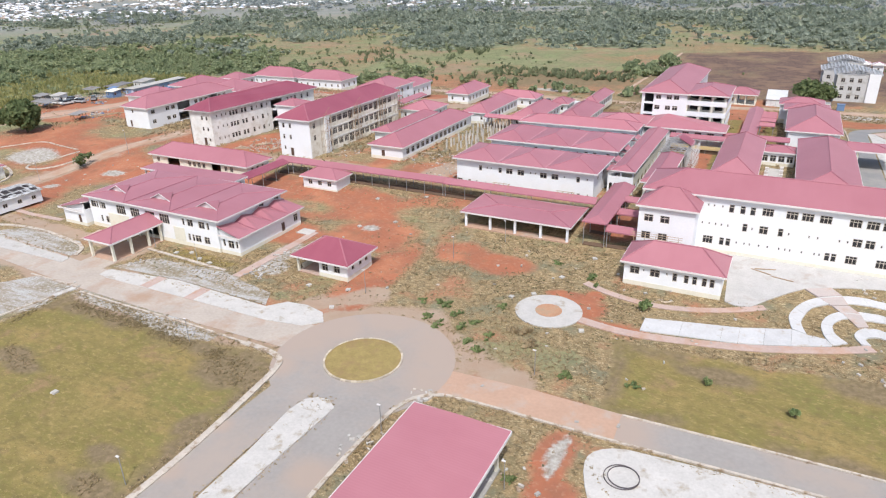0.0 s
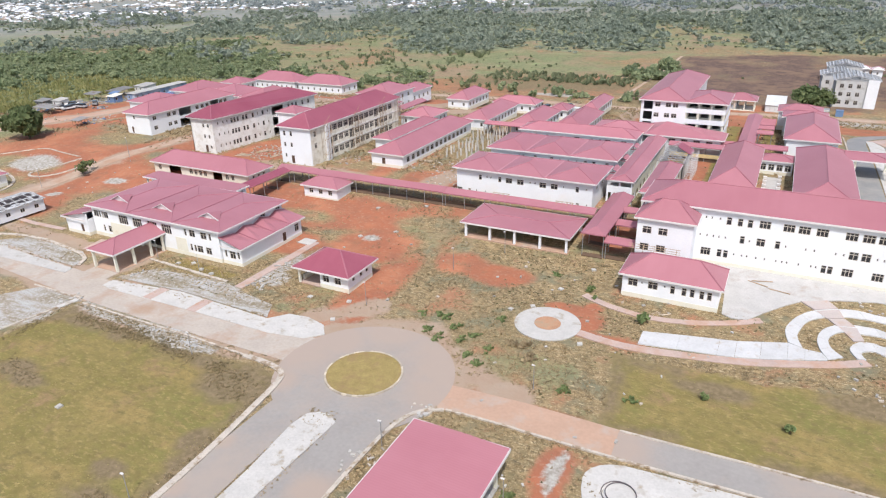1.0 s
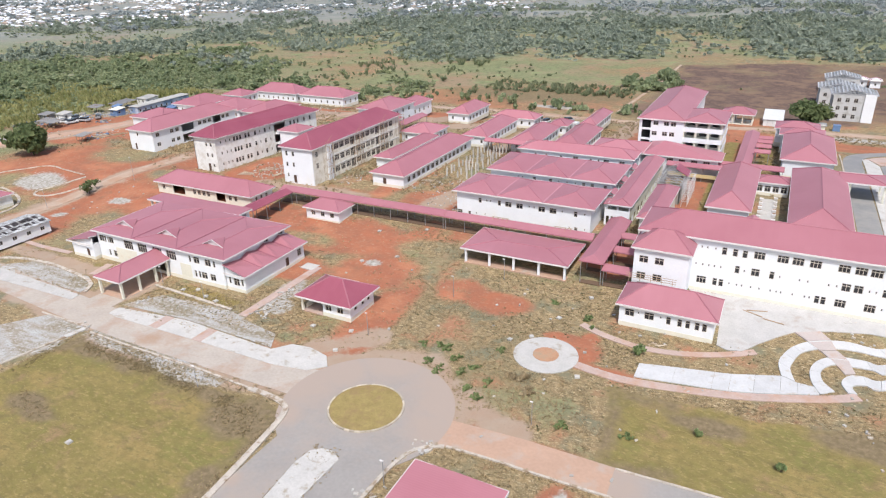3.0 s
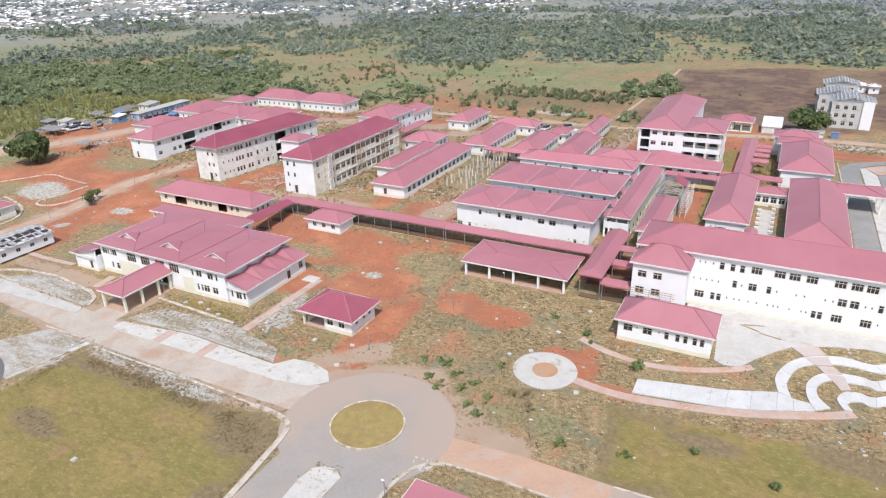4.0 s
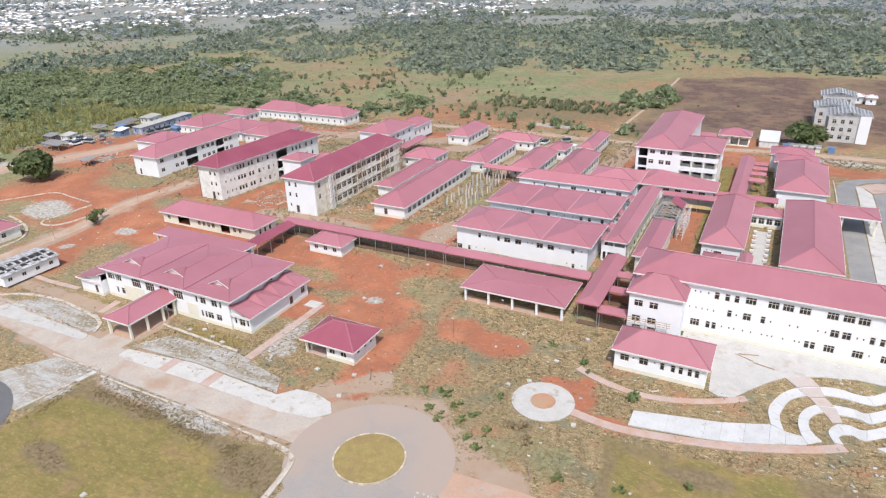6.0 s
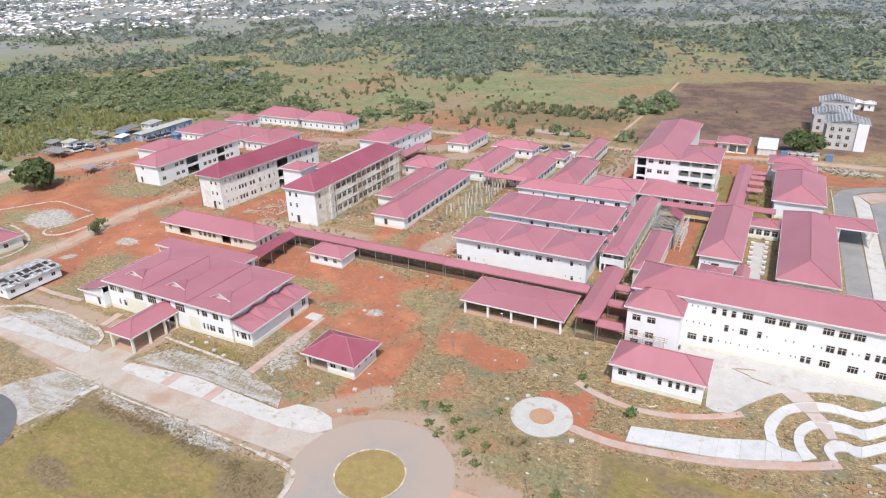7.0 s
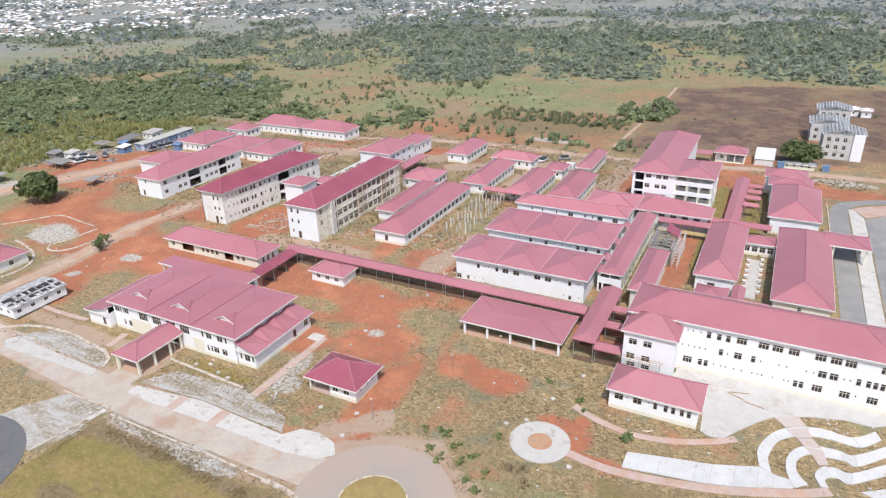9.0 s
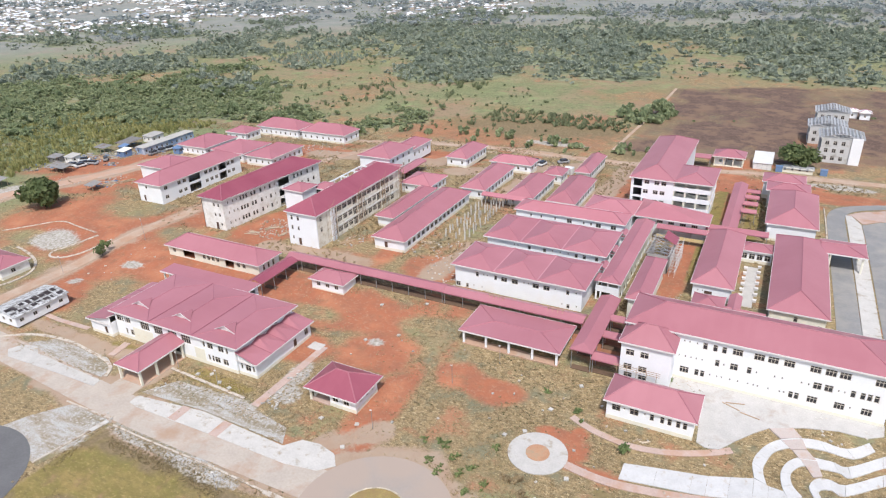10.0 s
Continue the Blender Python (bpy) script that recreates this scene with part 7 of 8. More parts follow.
for i in range(16):
    bm = bmesh.new()
    y = -6.4 + (i % 8) * 1.6 + patch_rng.uniform(-0.2, 0.2)
    u0, u1, w = (patch_rng.uniform(0.2, 0.6), patch_rng.uniform(1.4, 2.4), patch_rng.uniform(0.8, 1.5)) if i < 8 else (patch_rng.uniform(2.5, 2.8), patch_rng.uniform(3.0, 4.2), patch_rng.uniform(0.5, 1.4))
    zz = lambda u: 3.59 - 0.8 * u / 4.6 + 0.03
    quad = [(u0, y, zz(u0)), (u1, y, zz(u1)), (u1, y + w, zz(u1)), (u0, y + w, zz(u0))]
    bm.faces.new([bm.verts.new(v) for v in quad])
    bmesh.ops.solidify(bm, geom=bm.faces[:], thickness=-0.06)
    part("roof_panel", bm, SOLAR, cabin, "dark roofing patch")
for sx in (-3.8, 0, 3.8):
    for sy in (-6, 0, 6):
        bm = bmesh.new()
        box(bm, sx - 0.2, sx + 0.2, sy - 0.2, sy + 0.2, -0.6, 0.12)
        part("footing", bm, GREY_BLOCK, cabin)

building("guard_house", "white house with a red roof beyond the dirt road", -187.0, -173.2, 84.6, 91.5, 3.0, right=centres((87.5,), 1.6, 1.2, 1.2, 84.6), rise=1.8, over=0.8, wall=RAW)
ribbon("kerb", [(-190, 99), (-182, 97.6), (-175, 95), (-170.4, 90.5), (-169.8, 85), (-172, 79), (-178, 74)], 0.7, KERB, 0.15, "pale curved kerb round the house", "kerb")
ribbon("kerb", [(-172.0, 112.4), (-174.6, 105), (-177.2, 100.4), (-174.4, 98.2), (-170, 99.6), (-167.0, 104), (-165.6, 112)], 0.6, KERB, 0.15, "pale kerb loop of a planted island", "kerb")
ribbon("kerb", [(-205, 104), (-198, 110), (-192, 115.6), (-184, 114.2), (-174, 113.4)], 0.4, KERB, 0.14, "pale kerb edge", "kerb")

def lumber_pile(x, y, turn, n, long, seed, mat, label):
    """Loose planks and poles dropped in a heap."""
    t = thing("lumber_pile", label, "timber pile", x, y, group="timber piles")
    t.rotation_euler = (0, 0, radians(turn))
    rnd = random.Random(seed)
    for i in range(n):
        a = radians(rnd.gauss(0, 14))
        l, w = long * rnd.uniform(0.6, 1.0) / 2, rnd.uniform(0.07, 0.16)
        bm = bmesh.new()
        box(bm, -l, l, -w, w, 0, 0.07)
        p_ = part("plank", bm, mat, t)
        p_.location = (rnd.gauss(0, 0.5), rnd.gauss(0, 0.55), -0.03 + 0.075 * (i // 3))
        p_.rotation_euler = (0, 0, a)


PALE_WOOD = material("pale_sawn_timber", (0.46, 0.38, 0.29), 0.9, spread=0.25, scale=1.2, per_object=0.2)
for i, (x, y, a, n, l) in enumerate(((-206.3, 142.6, 35, 14, 6), (-203.4, 148.6, 60, 12, 6), (-208.5, 146.0, 20, 10, 5), (-229, 168, 70, 10, 5), (-233, 166, 10, 9, 4), (-238, 162, 50, 10, 5), (-227, 176, 100, 10, 5), (-233, 180, 20, 9, 5), (-126.5, 136, 40, 10, 4.5), (-123, 142, 110, 9, 4), (-129, 131, 15, 8, 5), (-100.5, 136, 70, 9, 4),
                                     (-79, 145, 20, 10, 4), (-68, 150, 80, 8, 4), (-120.5, 133.6, 80, 8, 4), (-92, 208, 30, 8, 4), (-101, 240, 10, 8, 5), (-12, 138, 60, 8, 4), (-58.5, 174, 100, 7, 4), (-72.5, 122.8, 8, 8, 4), (-130, 153, 85, 8, 5), (-31, 52.6, 60, 5, 2.4), (-11.5, 93.6, 20, 4, 2))):
    lumber_pile(x, y, a, n, l, 300 + i, (PALE_WOOD, TIMBER)[i % 2], ("loose heap of pale sawn planks on the ground", "loose heap of brown timber planks on the ground")[i % 2])

# bare concrete columns of a block not yet begun
posts = thing("bare_columns", "rows of bare grey concrete columns on a building site", "building site", -74.0, 166.0, 2.45)
bm = bmesh.new()
box(bm, -0.13, 0.13, -0.13, 0.13, -0.3, 3.0)
for sx in (-0.09, 0.09):
    beam(bm, (sx, 0.08, 3.0), (sx, 0.08, 3.7), 0.03, n=4)
    beam(bm, (sx, -0.08, 3.0), (sx, -0.08, 3.6), 0.03, n=4)
col_mesh = mesh_of(bm, "column", material("bare_concrete", (0.47, 0.45, 0.42), 0.95, spread=0.2, scale=0.9, per_object=0.2))
col_rng = random.Random(41)
for i in range(3):
    for j in range(13):
        c = new("column", col_mesh)
        c.parent = posts
        c.location = (-3.0 + 3.0 * i + col_rng.uniform(-0.3, 0.3), -15 + 2.45 * j + col_rng.uniform(-0.4, 0.4), 0)
        c.rotation_euler = (radians(col_rng.gauss(0, 2)), radians(col_rng.gauss(0, 2)), col_rng.uniform(-0.2, 0.2))
        k = col_rng.uniform(1.0, 1.5)
        c.scale = (k, k, col_rng.uniform(0.5, 0.95))

# ---- small things ----
for x, y, h in ((-68.6, 53.9, 3.5), (-34.0, 49.1, 3.5), (-22.3, 66.7, 3.5), (-18.3, 46.8, 3.5), (-53.1, 30.8, 3.5), (-54.0, 76.5, 4.0), (-47.2, 94.2, 4.0), (-155.4, 115.2, 6.5), (-161.8, 93.6, 5.0), (-100.0, 75.5, 3.6), (-88, 74.2, 3.6), (-41, 103, 4.2)):
    lamp = thing("street_lamp", "thin steel lamp post with a small white head", "street lamp", x, y, group="lamp posts")
    bm = bmesh.new()
    beam(bm, (0, 0, -0.3), (0, 0, h), 0.055, 0.04, 8)
    part("pole", bm, STEEL, lamp)
    bm = bmesh.new()
    box(bm, -0.34, 0.1, -0.12, 0.12, h, h + 0.11)
    bmesh.ops.bevel(bm, geom=bm.edges[:], offset=0.04, segments=1, affect="EDGES")
    part("lamp_head", bm, TRIM, lamp)
bm = bmesh.new()
box(bm, -0.36, 0.36, -0.36, 0.36, -0.2, 0.18)
box(bm, -0.28, 0.28, -0.28, 0.28, 0.18, 0.23)
chamber = tagged(part("inspection_chamber", bm, CONCRETE), "small square white inspection chamber cover", "manhole", "inspection chambers")
chamber.location = (-74.6, 37.8, 0)
for x, y in ((-29.8, 87.2), (-32.6, 84.9), (-27.6, 94.6), (-57.2, 76.3), (-64.0, 75.0), (-70.5, 99.6), (-64.4, 116), (-74, 112), (-64.6, 103.6), (-94.6, 75.4), (-88.6, 75.2), (-85.6, 74.6), (-92, 76.6), (-20, 79.5), (-24.4, 102.8), (-56.2, 70.4)):
    copy_thing(chamber, pose(x, y, gz(x, y), 0, 0, 17 * x))
ring = thing("steel_coil", "two loose rings of dark steel bar on the concrete", "steel ring", -8.3, 53.3, 0.13)
for r, z, dx in ((1.75, 0.06, 0.0), (1.55, 0.16, 0.2)):
    bm = bmesh.new()
    n = 40
    for i in range(n):
        a, b = 2 * math.pi * i / n, 2 * math.pi * (i + 1) / n
        beam(bm, (dx + r * math.cos(a), r * math.sin(a), z), (dx + r * math.cos(b), r * math.sin(b), z), 0.055, n=4)
    part("ring", bm, SOLAR, ring)
for x, y, z in ((-48.5, 118.9, 5.3), (-35.0, 118.9, 5.3)):
    tr = thing("timber_trestle", "light timber trestle standing on the walkway roof", "trestle", x, y, z)
    for i in range(4):
        bm = bmesh.new()
        beam(bm, (-1.6 + i * 1.05, -0.9, -0.55), (-1.6 + i * 1.05, 0.2, 0.9), 0.06, n=4)
        beam(bm, (-1.6 + i * 1.05, 0.9, -0.55), (-1.6 + i * 1.05, 0.2, 0.9), 0.06, n=4)
        part("leg", bm, TIMBER, tr)
    for y2, z2 in ((0.2, 0.9), (-0.5, 0.1), (0.6, 0.1)):
        bm = bmesh.new()
        beam(bm, (-1.9, y2, z2), (1.9, y2, z2), 0.06, n=4)
        part("rail", bm, TIMBER, tr)
tr = thing("timber_scaffold", "timber scaffold between the clinic roof and the ward wing", "scaffold", -14.2, 105.4, 0.9)
for i in range(5):
    bm = bmesh.new()
    beam(bm, (-4.6 + 1.8 * i, 0, -0.4), (-4.6 + 1.8 * i, 0.1, 4.75), 0.05, n=4)
    part("pole", bm, TIMBER, tr)
for z in (3.9, 4.3, 4.7):
    bm = bmesh.new()
    beam(bm, (-5.2, 0.05, z), (3.2, 0.1, z), 0.045, n=4)
    part("rail", bm, TIMBER, tr)
for i in range(3):
    bm = bmesh.new()
    box(bm, -1.6, 1.6, -0.08, 0.08, 0, 0.1)
    b_ = tagged(part("timber_batten", bm, TIMBER), "loose grey timber batten on the concrete", "timber")
    b_.matrix_world = pose((1.2, 4.4, 1.8)[i], (107.4, 106.2, 108.4)[i], gz(0, (107.4, 106.2, 108.4)[i]) + 0.12, 0, 0, (-22, -12, 15)[i])


def rubble(label, spots, seed, mats, big=0.3):
    """Scattered blocks and broken pieces, joined as one heap."""
    rnd = random.Random(seed)
    bm = bmesh.new()
    for cx, cy, r, n in spots:
        for _ in range(n):
            a, d = rnd.random() * 6.283, r * math.sqrt(rnd.random())
            x, y = cx + d * math.cos(a), cy + d * math.sin(a)
            s = rnd.uniform(0.08, big)
            q = rnd.random() * 3
            z = gz(x, y)
            start_ = len(bm.verts)
            box(bm, -s, s, -s * rnd.uniform(0.3, 0.9), s * rnd.uniform(0.3, 0.9), -0.1, s * rnd.uniform(0.4, 0.9), rnd.randrange(len(mats)))
            bm.verts.ensure_lookup_table()
            for v in bm.verts[start_:]:
                v.co = Vector((x + v.co.x * math.cos(q) - v.co.y * math.sin(q), y + v.co.x * math.sin(q) + v.co.y * math.cos(q), z + v.co.z))
    return tagged(part("rubble", bm, mats), label, "rubble", kind="stuff")


rubble("scrap heaps of tin, timber and blue sheeting in the yard", ((-238, 160, 5, 70), (-234, 170, 5, 60), (-230, 176, 4, 50), (-228, 184, 5, 60), (-240, 182, 4, 40), (-246, 163, 4, 40), (-226, 160, 2.5, 24), (-216, 186, 2, 24), (-236, 190, 4, 40), (-250, 146, 5, 40), (-208, 144, 5, 40), (-244, 152, 6, 70), (-238, 168, 5, 60), (-222, 190, 4, 50), (-220, 178, 3, 40)), 15, (SHED_TIN, TIMBER, OFFICE_TIN, GREY_BLOCK, BLUE), 0.6)
rubble("pale broken blocks and stones scattered on the ground", ((-74.8, 75.5, 3.0, 40), (-76, 83.5, 2.0, 22), (-98, 69, 1.5, 14), (-100, 57.6, 2.5, 26), (-124, 134, 5, 60), (-122, 142, 4, 40), (-127, 138, 5, 40), (-100, 138, 4, 30), (-70, 140, 8, 60), (-66, 130, 6, 40), (-170, 212, 8, 60), (-64, 100, 26, 12), (-40, 96, 14, 12), (-18, 72, 14, 10), (-34, 46, 3.0, 26), (-18, 48, 4, 14), (-33.0, 57.0, 1.6, 18), (-226, 136, 9, 26),
                                                                   (-205, 148, 8, 24), (-78, 142, 10, 60), (-10, 139, 5, 30), (-164, 212, 10, 60), (-90, 160, 3, 30), (-150, 105, 12, 12), (22, 84, 10, 40), (18, 108.5, 4, 14), (-76, 232, 8, 50), (-12, 90, 12, 18)), 5, (KERB, GREY_BLOCK, CONCRETE))


# ---- plants ----
def crown_proto(rng, n, lobes, flat, core=True, size=0.16):
    """A crown of leaf clumps on uneven lobes, unit height, on a thin trunk: points and quads."""
    cs = [(rng.normal(0, 0.17), rng.normal(0, 0.17), 0.62 + rng.normal(0, 0.1), rng.uniform(0.2, 0.34)) for _ in range(lobes)]
    V, Fq = [], []
    if core:
        for cx, cy, cz, r in cs:
            base = len(V)
            r *= 0.72
            V += [(cx + r * a, cy + r * b, cz + r * flat * c) for a, b, c in ((1, 0, 0), (0, 1, 0), (-1, 0, 0), (0, -1, 0), (0, 0, 1), (0, 0, -1))]
            for a, b in ((0, 1), (1, 2), (2, 3), (3, 0)):
                Fq += [(base + a, base + b, base + 4, base + 4), (base + b, base + a, base + 5, base + 5)]
    for i in range(n):
        cx, cy, cz, r = cs[i % lobes]
        d = rng.normal(size=3)
        d /= np.linalg.norm(d)
        d[2] = d[2] * 0.8 + 0.15
        p = np.array([cx, cy, cz]) + d * r * np.array([1, 1, flat]) * rng.uniform(0.75, 1.12)
        nn = d + rng.normal(size=3) * 0.55
        nn /= np.linalg.norm(nn)
        u = np.cross(nn, rng.normal(size=3))
        u /= np.linalg.norm(u)
        w = np.cross(nn, u)
        s = size * rng.uniform(0.6, 1.3)
        base = len(V)
        V += [tuple(p + s * (a * u + b * w) * np.array([1, 1, 1]) - nn * s * 0.25 * (abs(a) > 0.8)) for a, b in ((-1, -0.2), (0.1, -0.8), (1, 0.3), (-0.1, 0.9))]
        Fq.append((base, base + 1, base + 2, base + 3))
    return np.array(V), Fq


def tuft_proto(rng, n, spread, droop):
    """A tuft of blades, unit height."""
    V, Fq = [], []
    for i in range(n):
        a = rng.uniform(0, 6.283)
        r0, r1 = rng.uniform(0, 0.2) * spread, rng.uniform(0.35, 1.0) * spread
        h = rng.uniform(0.5, 1.0)
        wd = rng.uniform(0.06, 0.14) * spread
        c, s = math.cos(a), math.sin(a)
        base = len(V)
        V += [(r0 * c - wd * s, r0 * s + wd * c, -0.05), (r0 * c + wd * s, r0 * s - wd * c, -0.05), (r1 * 0.6 * c + wd * s, r1 * 0.6 * s - wd * c, h), (r1 * c, r1 * s, h * droop)]
        Fq.append((base, base + 1, base + 2, base + 3))
    return np.array(V), Fq


def scatter(name, label, category, protos, places, mat, trunk=0.0, extra=None):
    """One object of many plants. places: rows of x, y, height, width."""
    Vs, Fs, off = [], [], 0
    rng = np.random.default_rng(len(places) + 3)
    for i, (x, y, h, w) in enumerate(places):
        V, Fq = protos[i % len(protos)]
        a = rng.uniform(0, 6.283)
        c, s = math.cos(a), math.sin(a)
        P = np.stack([(V[:, 0] * c - V[:, 1] * s) * w + x, (V[:, 0] * s + V[:, 1] * c) * w + y, V[:, 2] * h + gz(x, y)], -1)
        Vs.append(P)
        Fs.append((np.array(Fq) + off))
        off += len(V)
    verts = np.concatenate(Vs)
    faces = np.concatenate(Fs)
    me = bpy.data.meshes.new(name)
    quads = [tuple(f) if f[2] != f[3] else tuple(f[:3]) for f in faces.tolist()]
    me.from_pydata(verts.tolist(), [], quads)
    me.materials.append(mat)
    return tagged(new(name, me), label, category, kind="stuff")


rng = np.random.default_rng(11)
TREES = [crown_proto(rng, 46, 4, 0.85) for _ in range(7)]
FAR = [crown_proto(rng, 26, 3, 0.8, size=0.2) for _ in range(6)]
BUSH = [crown_proto(rng, 34, 3, 0.9, size=0.2) for _ in range(5)]
for V, Fq in BUSH:
    V[:, 2] = (V[:, 2] - 0.35) * 1.3


def polar(rng, n, r0, r1, b0, b1):
    r = np.sqrt(rng.uniform(r0 * r0, r1 * r1, n))
    b = np.radians(rng.uniform(b0, b1, n))
    return -r * np.sin(b), r * np.cos(b), r


SCRUB = [crown_proto(rng, 11, 1, 0.8, size=0.24) for _ in range(6)]
for V, Fq in SCRUB:
    V[:, 2] = (V[:, 2] - 0.3) * 1.4
# dense bush beyond the yard
x, y, r = polar(rng, 8000, 236, 520, 28, 72)
keep = bush_want(x, y) > 0.55
scatter("woodland", "dense green bush and low trees beyond the yard", "woodland", TREES, [(a, b, h, h * rng.uniform(0.85, 1.4)) for a, b, h in zip(x[keep], y[keep], rng.uniform(1.3, 2.8, keep.sum()) * (1 + 0.9 * (rng.uniform(0, 1, keep.sum()) > 0.86)))], LEAF)
x, y, r = polar(rng, 15000, 236, 520, 28, 72)
keep = bush_want(x, y) > 0.3
scatter("undergrowth", "low green undergrowth between the bush trees", "undergrowth", SCRUB, [(a, b, h, h * rng.uniform(1.6, 3.0)) for a, b, h in zip(x[keep], y[keep], rng.uniform(0.7, 1.7, keep.sum()))], LEAF_BUSH)
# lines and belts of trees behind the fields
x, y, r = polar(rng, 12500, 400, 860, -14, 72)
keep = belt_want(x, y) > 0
scatter("woodland", "belts of mixed trees behind the fields", "woodland", TREES[:3] + FAR, [(a, b, h, h * rng.uniform(0.7, 1.2)) for a, b, h in zip(x[keep], y[keep], rng.uniform(2.4, 5.6, keep.sum()) * (1 + 0.5 * (rng.uniform(0, 1, keep.sum()) > 0.9)))], LEAF_HAZY)
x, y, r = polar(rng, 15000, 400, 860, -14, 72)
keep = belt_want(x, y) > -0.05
scatter("undergrowth", "undergrowth beneath the tree belts, green greyed for haze", "undergrowth", SCRUB, [(a, b, h, h * rng.uniform(1.6, 2.8)) for a, b, h in zip(x[keep], y[keep], rng.uniform(1.0, 2.4, keep.sum()))], LEAF_HAZY)
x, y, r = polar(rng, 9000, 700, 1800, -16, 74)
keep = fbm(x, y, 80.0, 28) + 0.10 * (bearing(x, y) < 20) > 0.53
scatter("woodland", "far trees towards the town, leaves greyed for haze", "woodland", FAR, [(a, b, h, h * rng.uniform(0.9, 1.7)) for a, b, h in zip(x[keep], y[keep], rng.uniform(3.5, 7.0, keep.sum()))], LEAF_FAR_HAZE)
x, y, r = polar(rng, 11000, 300, 1050, -15, 73)
keep = (fbm(x, y, 35.0, 68) > 0.5) & ~((x > -70) & (y < 425)) & ((r > 400) | (rng.uniform(0, 1, len(x)) > 0.5))
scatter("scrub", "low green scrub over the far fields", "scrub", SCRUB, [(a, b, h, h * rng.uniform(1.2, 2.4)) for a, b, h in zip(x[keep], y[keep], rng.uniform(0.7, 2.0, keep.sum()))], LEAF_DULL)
# shrubs in the fields
x, y, r = polar(rng, 1500, 262, 430, -12, 50)
keep = (fbm(x, y, 30.0, 38) > 0.5) & ~((x > -60) & (y < 420) & (y > 255) & (rng.uniform(0, 1, len(x)) > 0.05)) & (y > 256)
scatter("shrubs", "scattered shrubs in the dry fields", "shrubs", BUSH, [(a, b, h, h * rng.uniform(0.9, 1.6)) for a, b, h in zip(x[keep], y[keep], rng.uniform(0.5, 1.7, keep.sum()))], LEAF_DULL)
# banana and palm plots
BAN = [tuft_proto(rng, 11, 0.75, 0.62) for _ in range(5)]
px = np.concatenate([rng.uniform(-318, -246, 1300), rng.uniform(-262, -240, 60)])
py = np.concatenate([rng.uniform(112, 226, 1300), rng.uniform(200, 232, 60)])
keep = (px < -250) | (py > 190) | (rng.uniform(0, 1, len(px)) > 0.85)
scatter("banana_plants", "yellow-green banana plants with drooping leaves", "banana plants", BAN, [(a, b, h, h * 0.9) for a, b, h in zip(px[keep], py[keep], rng.uniform(1.6, 3.0, keep.sum()))], BANANA)
PALM = [tuft_proto(rng, 15, 1.0, 0.5) for _ in range(4)]
scatter("banana_plants", "green banana plants in a plot beside the track", "banana plants", PALM, [(a, b, h, h * 0.8) for a, b, h in zip(rng.uniform(-128, -58, 240), rng.uniform(288, 312, 240), rng.uniform(1.0, 2.4, 240))], LEAF_DULL)
gx_, gy_ = np.meshgrid(np.arange(-345, -285, 6.5), np.arange(392, 436, 6.5))
scatter("palm_grove", "planted grove of dark palms in rows", "palm grove", BAN, [(a + rng.normal(0, 0.8), b + rng.normal(0, 0.8), rng.uniform(3.0, 4.5), 3.6) for a, b in zip(gx_.ravel(), gy_.ravel())], LEAF_HAZY)
x, y, r = polar(rng, 260, 300, 420, 22, 50)
keep = fbm(x, y, 20.0, 48) > 0.55
scatter("palms", "scattered small palms in the fields", "palms", BAN, [(a, b, h, h * 0.8) for a, b, h in zip(x[keep], y[keep], rng.uniform(2, 4, keep.sum()))], LEAF_DULL)
# hedge shrubs along the site's edge road
scatter("shrubs", "green shrubs along the site's edge", "shrubs", BUSH, [(a, b, h, h * rng.uniform(0.8, 1.2)) for a, b, h in zip(rng.uniform(-150, -44, 34), rng.uniform(250, 268, 34), rng.uniform(2, 4.5, 34))] + [(rng.uniform(-66, -44), rng.uniform(306, 336), rng.uniform(3, 6), rng.uniform(4, 7)) for _ in range(26)] + [(rng.uniform(-215, -150), rng.uniform(240, 262), rng.uniform(2, 5), rng.uniform(3, 6)) for _ in range(18)], LEAF)


